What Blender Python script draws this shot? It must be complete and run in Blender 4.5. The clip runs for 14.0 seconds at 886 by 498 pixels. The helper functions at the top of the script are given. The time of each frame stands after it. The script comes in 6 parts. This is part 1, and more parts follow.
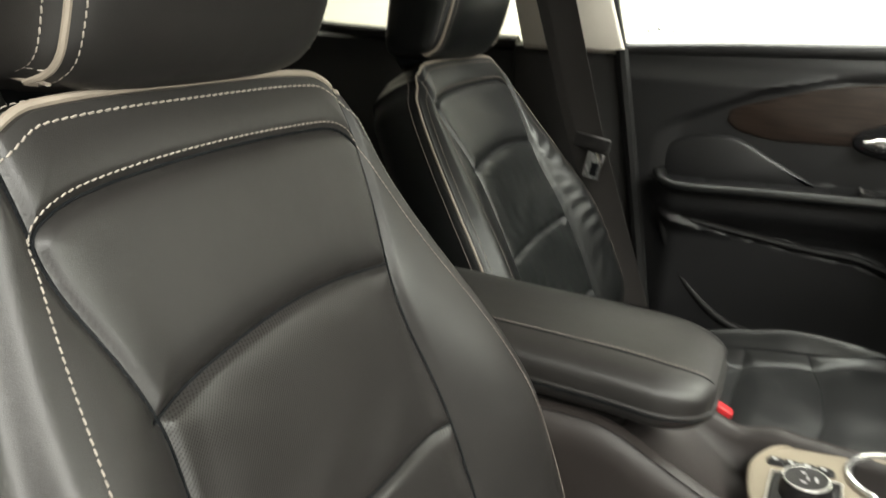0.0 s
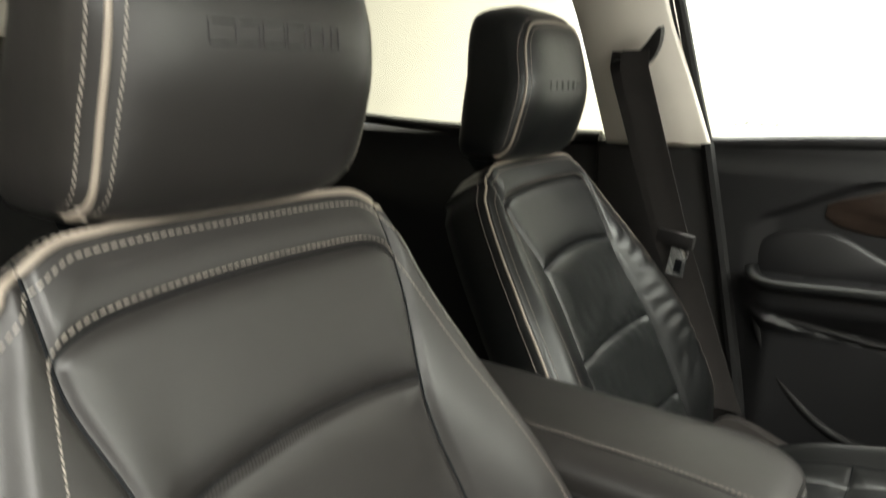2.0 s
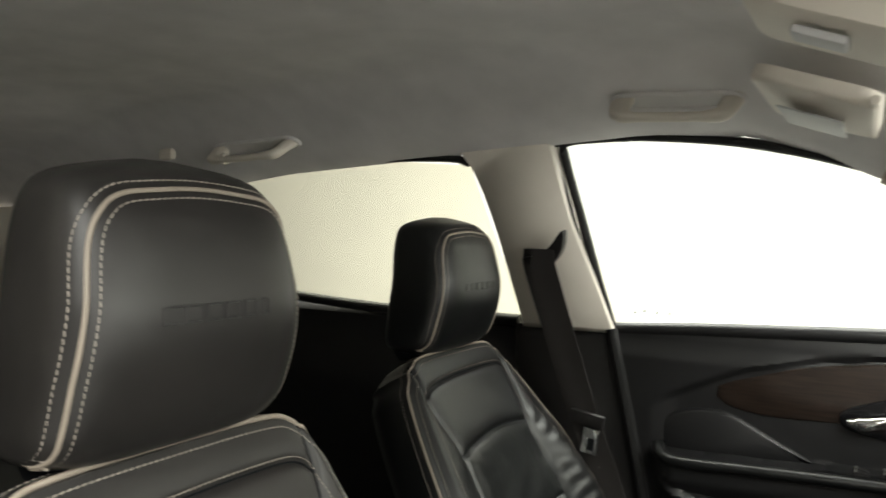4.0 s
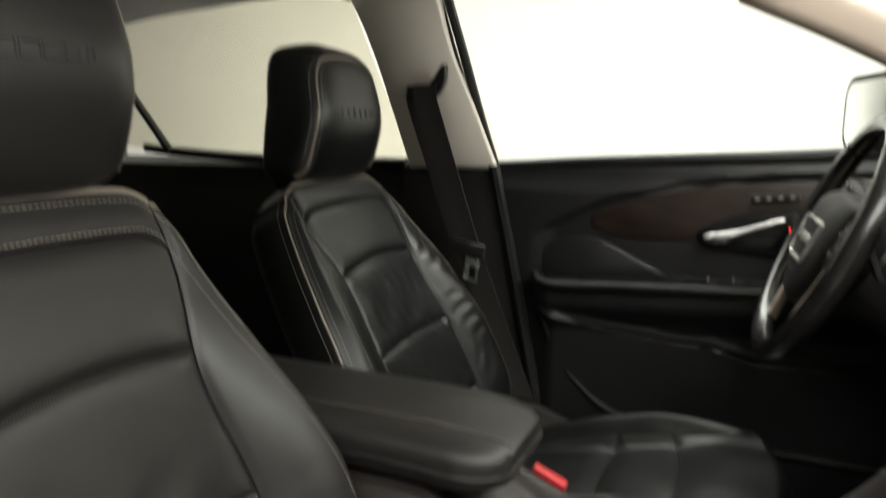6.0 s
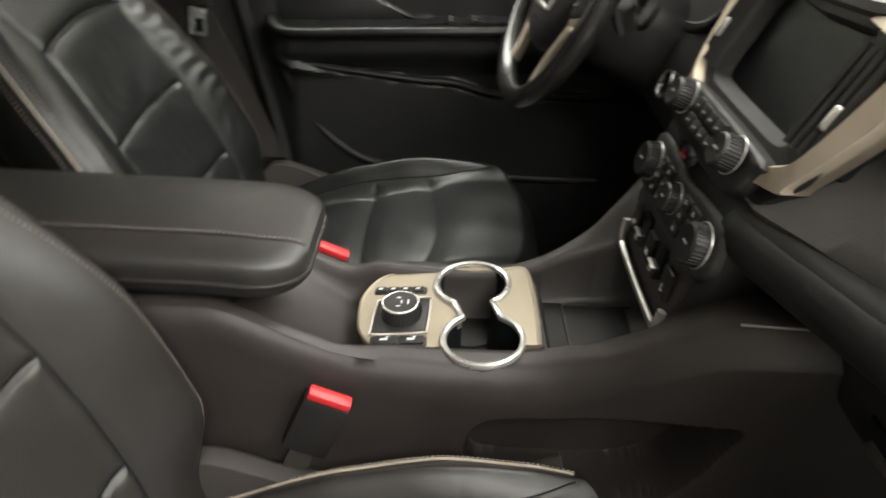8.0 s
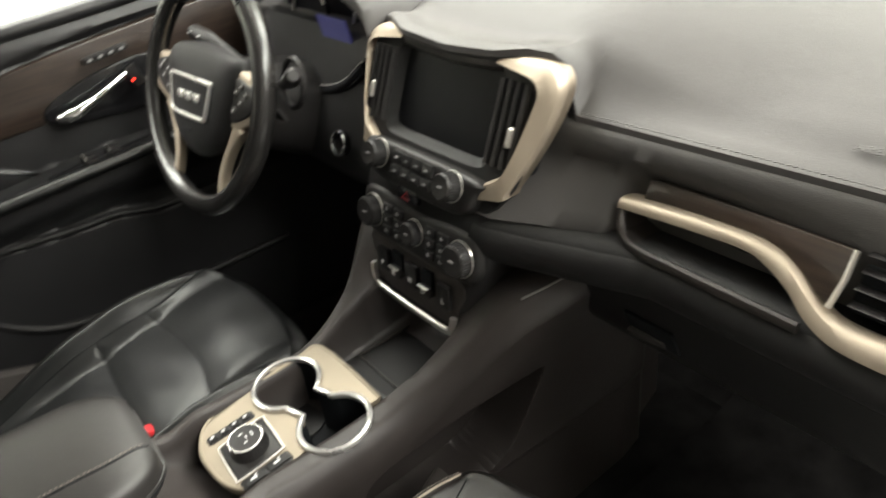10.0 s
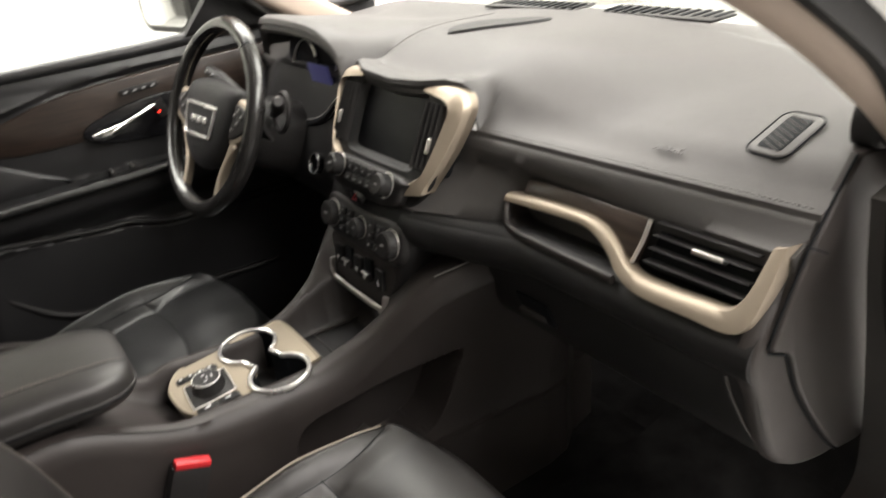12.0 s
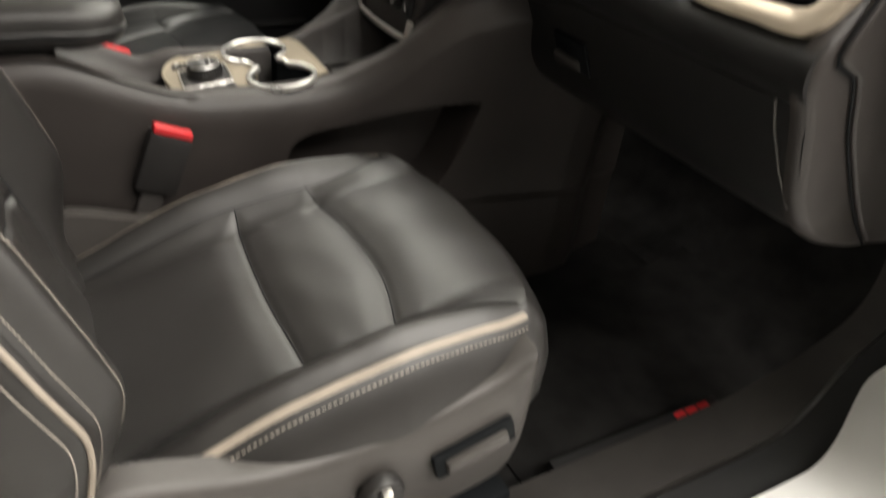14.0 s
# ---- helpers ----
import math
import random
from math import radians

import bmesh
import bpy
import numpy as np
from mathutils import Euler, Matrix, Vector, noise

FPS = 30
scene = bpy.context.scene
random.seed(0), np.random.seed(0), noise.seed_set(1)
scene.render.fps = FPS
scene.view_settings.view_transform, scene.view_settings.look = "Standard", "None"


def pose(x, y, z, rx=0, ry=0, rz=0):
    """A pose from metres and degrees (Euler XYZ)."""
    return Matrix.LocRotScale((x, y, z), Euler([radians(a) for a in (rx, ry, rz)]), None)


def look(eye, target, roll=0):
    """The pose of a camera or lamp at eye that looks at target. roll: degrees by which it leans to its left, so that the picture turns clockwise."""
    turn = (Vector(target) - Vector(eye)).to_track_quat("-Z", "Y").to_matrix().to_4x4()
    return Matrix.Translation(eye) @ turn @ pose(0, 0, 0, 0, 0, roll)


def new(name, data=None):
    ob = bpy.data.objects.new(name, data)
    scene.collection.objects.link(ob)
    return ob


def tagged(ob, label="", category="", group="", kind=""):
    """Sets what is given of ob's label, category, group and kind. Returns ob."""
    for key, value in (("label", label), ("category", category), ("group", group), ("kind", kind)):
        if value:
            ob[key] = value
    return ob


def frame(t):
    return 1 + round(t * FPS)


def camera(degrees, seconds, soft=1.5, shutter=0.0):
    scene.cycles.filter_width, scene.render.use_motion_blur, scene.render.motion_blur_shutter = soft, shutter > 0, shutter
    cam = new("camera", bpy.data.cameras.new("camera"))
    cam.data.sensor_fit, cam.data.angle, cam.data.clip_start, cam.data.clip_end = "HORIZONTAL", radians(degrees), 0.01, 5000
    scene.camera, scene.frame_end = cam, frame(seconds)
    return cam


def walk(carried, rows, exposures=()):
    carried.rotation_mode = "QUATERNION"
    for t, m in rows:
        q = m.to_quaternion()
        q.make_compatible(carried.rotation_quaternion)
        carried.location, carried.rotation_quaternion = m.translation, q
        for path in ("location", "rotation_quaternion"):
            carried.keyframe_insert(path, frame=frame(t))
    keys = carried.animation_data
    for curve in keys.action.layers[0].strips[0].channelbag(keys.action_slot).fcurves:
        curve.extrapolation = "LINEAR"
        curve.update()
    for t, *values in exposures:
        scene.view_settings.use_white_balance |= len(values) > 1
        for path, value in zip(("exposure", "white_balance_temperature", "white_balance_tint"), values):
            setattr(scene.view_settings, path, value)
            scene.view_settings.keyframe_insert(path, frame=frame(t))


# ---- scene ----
cam = camera(64.30, 14.0, shutter=0.9)
PATH = [
    (0, (0.2332, -0.7281, 1.2956), (-0.1778, 0.1197, 0.9604), 2.60),
    (0.5, (0.2369, -0.6991, 1.2686), (-0.2339, 0.1419, 1.0020), 1.53),
    (1, (0.2438, -0.6738, 1.2637), (-0.2662, 0.1496, 1.0148), 0.68),
    (1.5, (0.2623, -0.6754, 1.2809), (-0.2796, 0.1289, 1.0373), 0.48),
    (2, (0.2864, -0.6889, 1.3263), (-0.2789, 0.1027, 1.0941), 0.74),
    (2.5, (0.3031, -0.7232, 1.4271), (-0.2747, 0.0682, 1.2276), 1.00),
    (3, (0.3219, -0.7488, 1.4513), (-0.2541, 0.0572, 1.3154), 1.10),
    (3.2, (0.3256, -0.7496, 1.4490), (-0.2433, 0.0661, 1.3442), 1.21),
    (5.3, (0.4580, -0.7825, 1.3389), (0.0201, 0.1165, 1.3472), 0.68),
    (5.5, (0.4534, -0.7705, 1.3257), (0.0235, 0.1315, 1.2856), 0.39),
    (6, (0.4429, -0.7498, 1.2937), (0.0379, 0.1490, 1.1262), 0.27),
    (6.5, (0.4416, -0.7374, 1.2756), (0.0929, 0.1483, 0.9691), 1.08),
    (7, (0.4351, -0.7276, 1.2842), (0.1919, 0.1430, 0.8565), 3.14),
    (7.2, (0.4258, -0.7222, 1.2951), (0.2354, 0.1416, 0.8285), 4.08),
    (9.3, (0.1879, -0.6752, 1.4727), (0.5425, 0.0571, 0.8914), -3.69),
    (9.5, (0.1726, -0.6787, 1.4801), (0.5827, 0.0331, 0.9098), -4.36),
    (10, (0.1839, -0.6953, 1.4929), (0.6590, -0.0009, 0.9524), -8.29),
    (10.5, (0.1855, -0.7191, 1.4916), (0.7130, -0.0354, 0.9873), -9.58),
    (11, (0.1695, -0.8273, 1.4913), (0.7103, -0.1303, 1.0205), -9.41),
    (11.5, (0.1390, -0.9606, 1.4959), (0.6674, -0.2389, 1.0487), -7.67),
    (12, (0.1341, -0.9894, 1.4571), (0.6278, -0.2298, 1.0338), -5.17),
    (12.5, (0.1215, -0.9903, 1.3935), (0.5962, -0.2174, 0.9724), -1.55),
    (13, (0.1158, -1.0032, 1.3389), (0.5733, -0.2313, 0.8976), 1.78),
    (13.5, (0.1240, -1.0182, 1.2757), (0.5596, -0.2681, 0.7781), 3.97),
    (14, (0.1289, -1.0276, 1.2111), (0.5598, -0.3153, 0.6571), 5.95),
]
EXPOSURES = [(0, 0.75, 6500, 6), (1.5, 0.75, 6500, 6), (2.5, 0.8, 6450, 7), (3.2, 0.75, 6400, 7), (5.3, -0.25, 6450, 7), (6.0, 0.0, 6450, 8), (6.5, 0.45, 6250, 12), (7.2, 0.8, 6400, 11), (9.5, 0.85, 6500, 8), (10.0, 0.95, 6500, 9), (10.5, 0.85, 6550, 12), (11.5, 0.65, 6500, 14), (12.5, 0.65, 6550, 15), (13.2, 0.65, 6600, 17), (14.0, 0.65, 6650, 11)]
walk(cam, [(t, look(eye, target, roll)) for t, eye, target, roll in PATH], EXPOSURES)

# ---- light ----
world = bpy.data.worlds.new("world")
scene.world = world
world.use_nodes = True
world.node_tree.nodes["Background"].inputs[0].default_value = (1.0, 0.985, 0.95, 1)
world.node_tree.nodes["Background"].inputs[1].default_value = 0.6


def lamp(name, at, target, size_x, size_y, power, colour=(1.0, 0.97, 0.91)):
    data = bpy.data.lights.new(name, "AREA")
    data.shape, data.size, data.size_y, data.energy, data.color = "RECTANGLE", size_x, size_y, power, colour
    ob = new(name, data)
    ob.matrix_world = look(at, target)
    return ob


# Soft panels in the ceiling of the white photo booth.
lamp("booth_panel_door_side", (1.6, -2.5, 3.3), (1.3, -1.5, 0), 2.8, 1.2, 150)
lamp("booth_panel_far_side", (-0.4, 1.8, 3.3), (-0.4, 1.9, 0), 6.4, 1.4, 340)
lamp("booth_panel_front", (3.2, -0.7, 3.3), (2.6, -0.6, 0), 1.2, 3.4, 150)
# Added fill panel, not in the ceiling, to light the seats through the windshield.
lamp("unseen_fill_ahead", (6.6, -0.9, 1.8), (0, -0.5, 1.5), 7.4, 3.0, 350)


# ---- materials ----
def material(name, colour, rough=0.5, metal=0.0, vary=0.15, scale=6.0, grain=0.0, grain_scale=900.0, cells=False, coat=0.0, spec=0.5, fleck=0.0):
    m = bpy.data.materials.new(name)
    m.use_nodes = True
    nt = m.node_tree
    bsdf = nt.nodes["Principled BSDF"]
    link = nt.links.new
    tc = nt.nodes.new("ShaderNodeTexCoord")
    big = nt.nodes.new("ShaderNodeTexNoise")
    big.inputs["Scale"].default_value, big.inputs["Detail"].default_value = scale, 5.0
    link(tc.outputs["Object"], big.inputs["Vector"])
    ramp = nt.nodes.new("ShaderNodeValToRGB")
    lo, hi = [tuple(max(0.0, c * k) for c in colour) + (1,) for k in (1 - vary, 1 + vary)]
    ramp.color_ramp.elements[0].color, ramp.color_ramp.elements[1].color = lo, hi
    ramp.color_ramp.elements[0].position, ramp.color_ramp.elements[1].position = 0.3, 0.7
    link(big.outputs["Fac"], ramp.inputs["Fac"])
    link(ramp.outputs["Color"], bsdf.inputs["Base Color"])
    span = nt.nodes.new("ShaderNodeMapRange")
    span.inputs["To Min"].default_value, span.inputs["To Max"].default_value = max(0.03, rough - 0.07), min(1.0, rough + 0.07)
    link(big.outputs["Fac"], span.inputs["Value"])
    link(span.outputs["Result"], bsdf.inputs["Roughness"])
    bsdf.inputs["Metallic"].default_value = metal
    bsdf.inputs["Specular IOR Level"].default_value = spec
    bsdf.inputs["Coat Weight"].default_value = coat
    bsdf.inputs["Coat Roughness"].default_value = 0.12
    if grain:
        if cells:
            fine = nt.nodes.new("ShaderNodeTexVoronoi")
            fine.inputs["Scale"].default_value = grain_scale
            out = fine.outputs["Distance"]
        else:
            fine = nt.nodes.new("ShaderNodeTexNoise")
            fine.inputs["Scale"].default_value, fine.inputs["Detail"].default_value = grain_scale, 3.0
            out = fine.outputs["Fac"]
        link(tc.outputs["Object"], fine.inputs["Vector"])
        bump = nt.nodes.new("ShaderNodeBump")
        bump.inputs["Strength"].default_value, bump.inputs["Distance"].default_value = grain, 0.0008
        link(out, bump.inputs["Height"])
        # Broad, shallow unevenness under the grain.
        soft = nt.nodes.new("ShaderNodeTexNoise")
        soft.inputs["Scale"].default_value, soft.inputs["Detail"].default_value = 38.0, 4.0
        link(tc.outputs["Object"], soft.inputs["Vector"])
        wave = nt.nodes.new("ShaderNodeBump")
        wave.inputs["Strength"].default_value, wave.inputs["Distance"].default_value = 0.10, 0.004
        link(soft.outputs["Fac"], wave.inputs["Height"])
        link(wave.outputs["Normal"], bump.inputs["Normal"])
        link(bump.outputs["Normal"], bsdf.inputs["Normal"])
    return m


def perforated(name, colour, rough):
    """Leather with rows of small punched holes."""
    m = material(name, colour, rough, vary=0.12, scale=5.0)
    nt = m.node_tree
    link, bsdf = nt.links.new, nt.nodes["Principled BSDF"]
    tc = [n for n in nt.nodes if n.type == "TEX_COORD"][0]
    turn = nt.nodes.new("ShaderNodeMapping")
    turn.inputs["Scale"].default_value = (0.0, 1.0, 1.0)
    turn.inputs["Rotation"].default_value = (0.785, 0, 0)
    link(tc.outputs["Object"], turn.inputs["Vector"])
    flat = nt.nodes.new("ShaderNodeMapping")
    flat.inputs["Scale"].default_value = (0.0, 1.0, 1.0)
    link(turn.outputs["Vector"], flat.inputs["Vector"])
    dots = nt.nodes.new("ShaderNodeTexVoronoi")
    dots.inputs["Scale"].default_value, dots.inputs["Randomness"].default_value = 560.0, 0.0
    link(flat.outputs["Vector"], dots.inputs["Vector"])
    edge = nt.nodes.new("ShaderNodeMapRange")
    edge.inputs["From Min"].default_value, edge.inputs["From Max"].default_value = 0.16, 0.30
    link(dots.outputs["Distance"], edge.inputs["Value"])
    mix = nt.nodes.new("ShaderNodeMix")
    mix.data_type = "RGBA"
    base = bsdf.inputs["Base Color"].links[0].from_socket
    link(edge.outputs["Result"], mix.inputs["Factor"])
    mix.inputs[6].default_value = tuple(c * 0.6 for c in colour) + (1,)
    link(base, mix.inputs[7])
    link(mix.outputs[2], bsdf.inputs["Base Color"])
    bump = nt.nodes.new("ShaderNodeBump")
    bump.inputs["Strength"].default_value, bump.inputs["Distance"].default_value = 0.15, 0.0003
    gloss = nt.nodes.new("ShaderNodeMath")
    gloss.operation = "MULTIPLY"
    gloss.inputs[1].default_value = bsdf.inputs["Specular IOR Level"].default_value
    link(edge.outputs["Result"], gloss.inputs[0])
    link(gloss.outputs[0], bsdf.inputs["Specular IOR Level"])
    link(edge.outputs["Result"], bump.inputs["Height"])
    link(bump.outputs["Normal"], bsdf.inputs["Normal"])
    return m


def wood(name, dark, light):
    m = material(name, dark, 0.32, vary=0.2, scale=4.0, coat=0.4)
    nt = m.node_tree
    link, bsdf = nt.links.new, nt.nodes["Principled BSDF"]
    tc = [n for n in nt.nodes if n.type == "TEX_COORD"][0]
    stretch = nt.nodes.new("ShaderNodeMapping")
    stretch.inputs["Scale"].default_value = (14.0, 5.0, 160.0)
    link(tc.outputs["Object"], stretch.inputs["Vector"])
    streak = nt.nodes.new("ShaderNodeTexNoise")
    streak.inputs["Scale"].default_value, streak.inputs["Detail"].default_value = 1.0, 8.0
    link(stretch.outputs["Vector"], streak.inputs["Vector"])
    ramp = nt.nodes.new("ShaderNodeValToRGB")
    ramp.color_ramp.elements[0].color, ramp.color_ramp.elements[1].color = (*dark, 1), (*light, 1)
    ramp.color_ramp.elements[0].position, ramp.color_ramp.elements[1].position = 0.35, 0.68
    link(streak.outputs["Fac"], ramp.inputs["Fac"])
    link(ramp.outputs["Color"], bsdf.inputs["Base Color"])
    return m


def glass(name, tint, rough=0.0):
    """A pane: it lets light through with a tint and mirrors a little of it."""
    m = bpy.data.materials.new(name)
    m.use_nodes = True
    nt = m.node_tree
    nt.nodes.clear()
    out, mix = nt.nodes.new("ShaderNodeOutputMaterial"), nt.nodes.new("ShaderNodeMixShader")
    clear, gloss, fres = nt.nodes.new("ShaderNodeBsdfTransparent"), nt.nodes.new("ShaderNodeBsdfGlossy"), nt.nodes.new("ShaderNodeLayerWeight")
    clear.inputs["Color"].default_value = (*tint, 1)
    gloss.inputs["Roughness"].default_value = rough
    curve = nt.nodes.new("ShaderNodeMath")
    curve.operation = "POWER"
    curve.inputs[1].default_value = 4.0
    soft = nt.nodes.new("ShaderNodeMath")
    soft.operation = "MULTIPLY_ADD"
    soft.inputs[1].default_value, soft.inputs[2].default_value = 0.5, 0.04
    nt.links.new(fres.outputs["Facing"], curve.inputs[0])
    nt.links.new(curve.outputs[0], soft.inputs[0])
    nt.links.new(soft.outputs[0], mix.inputs[0])
    nt.links.new(clear.outputs[0], mix.inputs[1])
    nt.links.new(gloss.outputs[0], mix.inputs[2])
    nt.links.new(mix.outputs[0], out.inputs[0])
    return m


def glow(name, colour, strength):
    m = bpy.data.materials.new(name)
    m.use_nodes = True
    b = m.node_tree.nodes["Principled BSDF"]
    b.inputs["Base Color"].default_value = (*colour, 1)
    b.inputs["Emission Color"].default_value = (*colour, 1)
    b.inputs["Emission Strength"].default_value = strength
    return m


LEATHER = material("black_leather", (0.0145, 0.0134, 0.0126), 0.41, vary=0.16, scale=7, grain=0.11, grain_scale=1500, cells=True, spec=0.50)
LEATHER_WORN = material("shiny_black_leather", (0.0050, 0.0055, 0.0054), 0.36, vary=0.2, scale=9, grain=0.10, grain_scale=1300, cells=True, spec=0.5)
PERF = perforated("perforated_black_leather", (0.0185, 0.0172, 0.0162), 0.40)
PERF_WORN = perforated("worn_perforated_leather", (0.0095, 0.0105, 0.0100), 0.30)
SHIELD = material("charcoal_shield_plastic", (0.046, 0.042, 0.039), 0.42, vary=0.15, scale=12, grain=0.4, grain_scale=1000, spec=0.4)
PIPING = material("taupe_piping", (0.255, 0.218, 0.178), 0.5, vary=0.12, scale=30, grain=0.2)
THREAD = material("pale_thread", (0.29, 0.26, 0.225), 0.7, vary=0.2, scale=120)
DARK_THREAD = material("grey_brown_thread", (0.20, 0.17, 0.15), 0.7, vary=0.2, scale=120)
SOFT_BLACK = material("soft_black_plastic", (0.0105, 0.0102, 0.0102), 0.50, vary=0.15, scale=8, grain=0.5, grain_scale=1100, spec=0.3)
DASH_SKIN = material("grained_dash_skin", (0.052, 0.0495, 0.0475), 0.52, vary=0.1, scale=5, grain=0.25, grain_scale=900, cells=True, spec=0.38)
DOOR_SKIN = material("satin_black_door_skin", (0.0140, 0.0140, 0.0145), 0.40, vary=0.15, scale=8, grain=0.35, grain_scale=1100, spec=0.5)
HARD_BLACK = material("hard_black_plastic", (0.0145, 0.0135, 0.0132), 0.42, vary=0.2, scale=10, grain=0.4, grain_scale=900, spec=0.35)
GLOSS_BLACK = material("gloss_black_plastic", (0.008, 0.008, 0.009), 0.16, vary=0.1, scale=10)
# Near-black that puts the shade of seams, gaps and hollows into the colour.
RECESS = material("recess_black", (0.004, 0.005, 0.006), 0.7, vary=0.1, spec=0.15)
BRONZE = material("satin_bronze_trim", (0.36, 0.305, 0.238), 0.48, metal=0.6, vary=0.05, scale=14, grain=0.1, grain_scale=400)
CHROME = material("bright_chrome", (0.82, 0.82, 0.82), 0.1, metal=1.0, vary=0.03)
RING = material("polished_ring_metal", (0.80, 0.79, 0.77), 0.27, metal=0.85, vary=0.03)
SATIN = material("satin_silver", (0.62, 0.60, 0.57), 0.3, metal=0.9, vary=0.05)
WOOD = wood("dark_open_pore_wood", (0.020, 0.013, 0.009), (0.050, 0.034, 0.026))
# The same wood darkened: the door's shade is put into its colour.
SHADED_DOOR_WOOD = wood("shaded_open_pore_wood", (0.013, 0.0085, 0.006), (0.034, 0.022, 0.016))
SILL = material("black_sill_plastic", (0.022, 0.020, 0.0185), 0.48, vary=0.25, scale=14, grain=0.4, grain_scale=800, spec=0.4)
BEIGE = material("grey_beige_trim_plastic", (0.72, 0.67, 0.59), 0.6, vary=0.06, scale=6, grain=0.3, grain_scale=800)
HEADLINER = material("grey_headliner_cloth", (0.76, 0.74, 0.73), 0.95, vary=0.08, scale=9, grain=0.6, grain_scale=1500)
CARPET = material("black_carpet", (0.0115, 0.0110, 0.0108), 0.95, vary=0.55, scale=14, grain=1.0, grain_scale=1300, spec=0.08)
RUBBER = material("black_rubber", (0.012, 0.012, 0.012), 0.6, vary=0.15, scale=20, grain=0.2, spec=0.3)
BELT = material("dark_belt_webbing", (0.020, 0.017, 0.0155), 0.75, vary=0.1, scale=30, grain=0.5, grain_scale=1600)
RED = material("red_plastic", (0.48, 0.02, 0.025), 0.4, vary=0.05)
PAINT = material("white_car_paint", (0.78, 0.78, 0.76), 0.12, vary=0.02, coat=0.8)
# Dark grey chosen so that these walls throw back little light.
DIM_WALL = material("light_cutting_grey_wall", (0.12, 0.117, 0.112), 0.85, vary=0.1, scale=1.5)
WALL = material("white_booth_wall", (0.86, 0.85, 0.81), 0.8, vary=0.03, scale=1.2)
FLOORPAINT = material("pale_booth_floor", (0.38, 0.376, 0.365), 0.45, vary=0.05, scale=2.0)
DIM_PRINT = material("grey_print", (0.26, 0.26, 0.26), 0.6, vary=0.02)
LABEL = material("pale_print", (0.55, 0.55, 0.55), 0.6, vary=0.02)
EMBOSS = material("embossed_leather", (0.016, 0.015, 0.015), 0.5, vary=0.1)
CONSOLE = material("brown_black_console_plastic", (0.0245, 0.0206, 0.0190), 0.45, vary=0.2, scale=9, grain=0.4, grain_scale=900, spec=0.4)
# Bench leather with the dim rear cabin's shade put into its colour.
BENCH = material("shade_darkened_bench_leather", (0.006, 0.006, 0.006), 0.65, vary=0.2, grain=0.2, spec=0.15)
# BRONZE again, its colour darkened to offset the wall light the plate mirrors.
PLATE = material("dimmed_satin_bronze_plate", (0.255, 0.219, 0.165), 0.5, metal=0.6, vary=0.08, scale=14, grain=0.1, grain_scale=400)
RIM = material("polished_rim_leather", (0.012, 0.0115, 0.011), 0.24, vary=0.2, scale=14, grain=0.1, grain_scale=900, cells=True, coat=0.3)
TAUPE = material("warm_taupe_pillar_plastic", (0.40, 0.325, 0.265), 0.6, vary=0.06, scale=6, grain=0.3, grain_scale=800)
SCREEN = material("black_display_glass", (0.003, 0.003, 0.004), 0.30, vary=0.05, spec=0.12)
PRIVACY = glass("dark_privacy_glass", (0.32, 0.31, 0.27))
SCUFF = material("dull_scuffed_steel", (0.16, 0.155, 0.15), 0.42, metal=0.6, vary=0.2, scale=18, grain=0.2, grain_scale=300)
DIAL = material("dial_face", (0.004, 0.004, 0.006), 0.5, vary=0.1, spec=0.1)
MIRROR = material("mirror_glass", (0.9, 0.9, 0.9), 0.02, metal=1.0, vary=0.0)
GLASS = glass("clear_glass", (0.93, 0.95, 0.93))
TINTED = glass("tinted_glass", (0.86, 0.855, 0.79))
RED_LED = glow("red_lamp", (1.0, 0.02, 0.01), 6.0)
BLUE_LCD = glow("dim_blue_display", (0.03, 0.03, 0.085), 0.38)


# ---- mesh tools ----
def spline(pts, n=60, closed=False):
    """A Catmull-Rom curve through pts, as an array of n points evenly spaced along it."""
    p = np.array(pts, float)
    p = np.vstack([p[-1], p, p[0], p[1]]) if closed else np.vstack([2 * p[0] - p[1], p, 2 * p[-1] - p[-2]])
    out = []
    for i in range(1, len(p) - 2):
        a, b, c, d = p[i - 1], p[i], p[i + 1], p[i + 2]
        for t in np.linspace(0, 1, 16, endpoint=False):
            out.append(0.5 * (2 * b + (c - a) * t + (2 * a - 5 * b + 4 * c - d) * t**2 + (3 * b - a - 3 * c + d) * t**3))
    if not closed:
        out.append(p[-2])
    return even(np.array(out), n, closed)


def even(p, n, closed=False):
    if closed:
        p = np.vstack([p, p[:1]])
    run = np.r_[0, np.cumsum(np.linalg.norm(np.diff(p, axis=0), axis=1))]
    at = np.linspace(0, run[-1], n, endpoint=not closed)
    return np.stack([np.interp(at, run, p[:, k]) for k in range(p.shape[1])], 1)


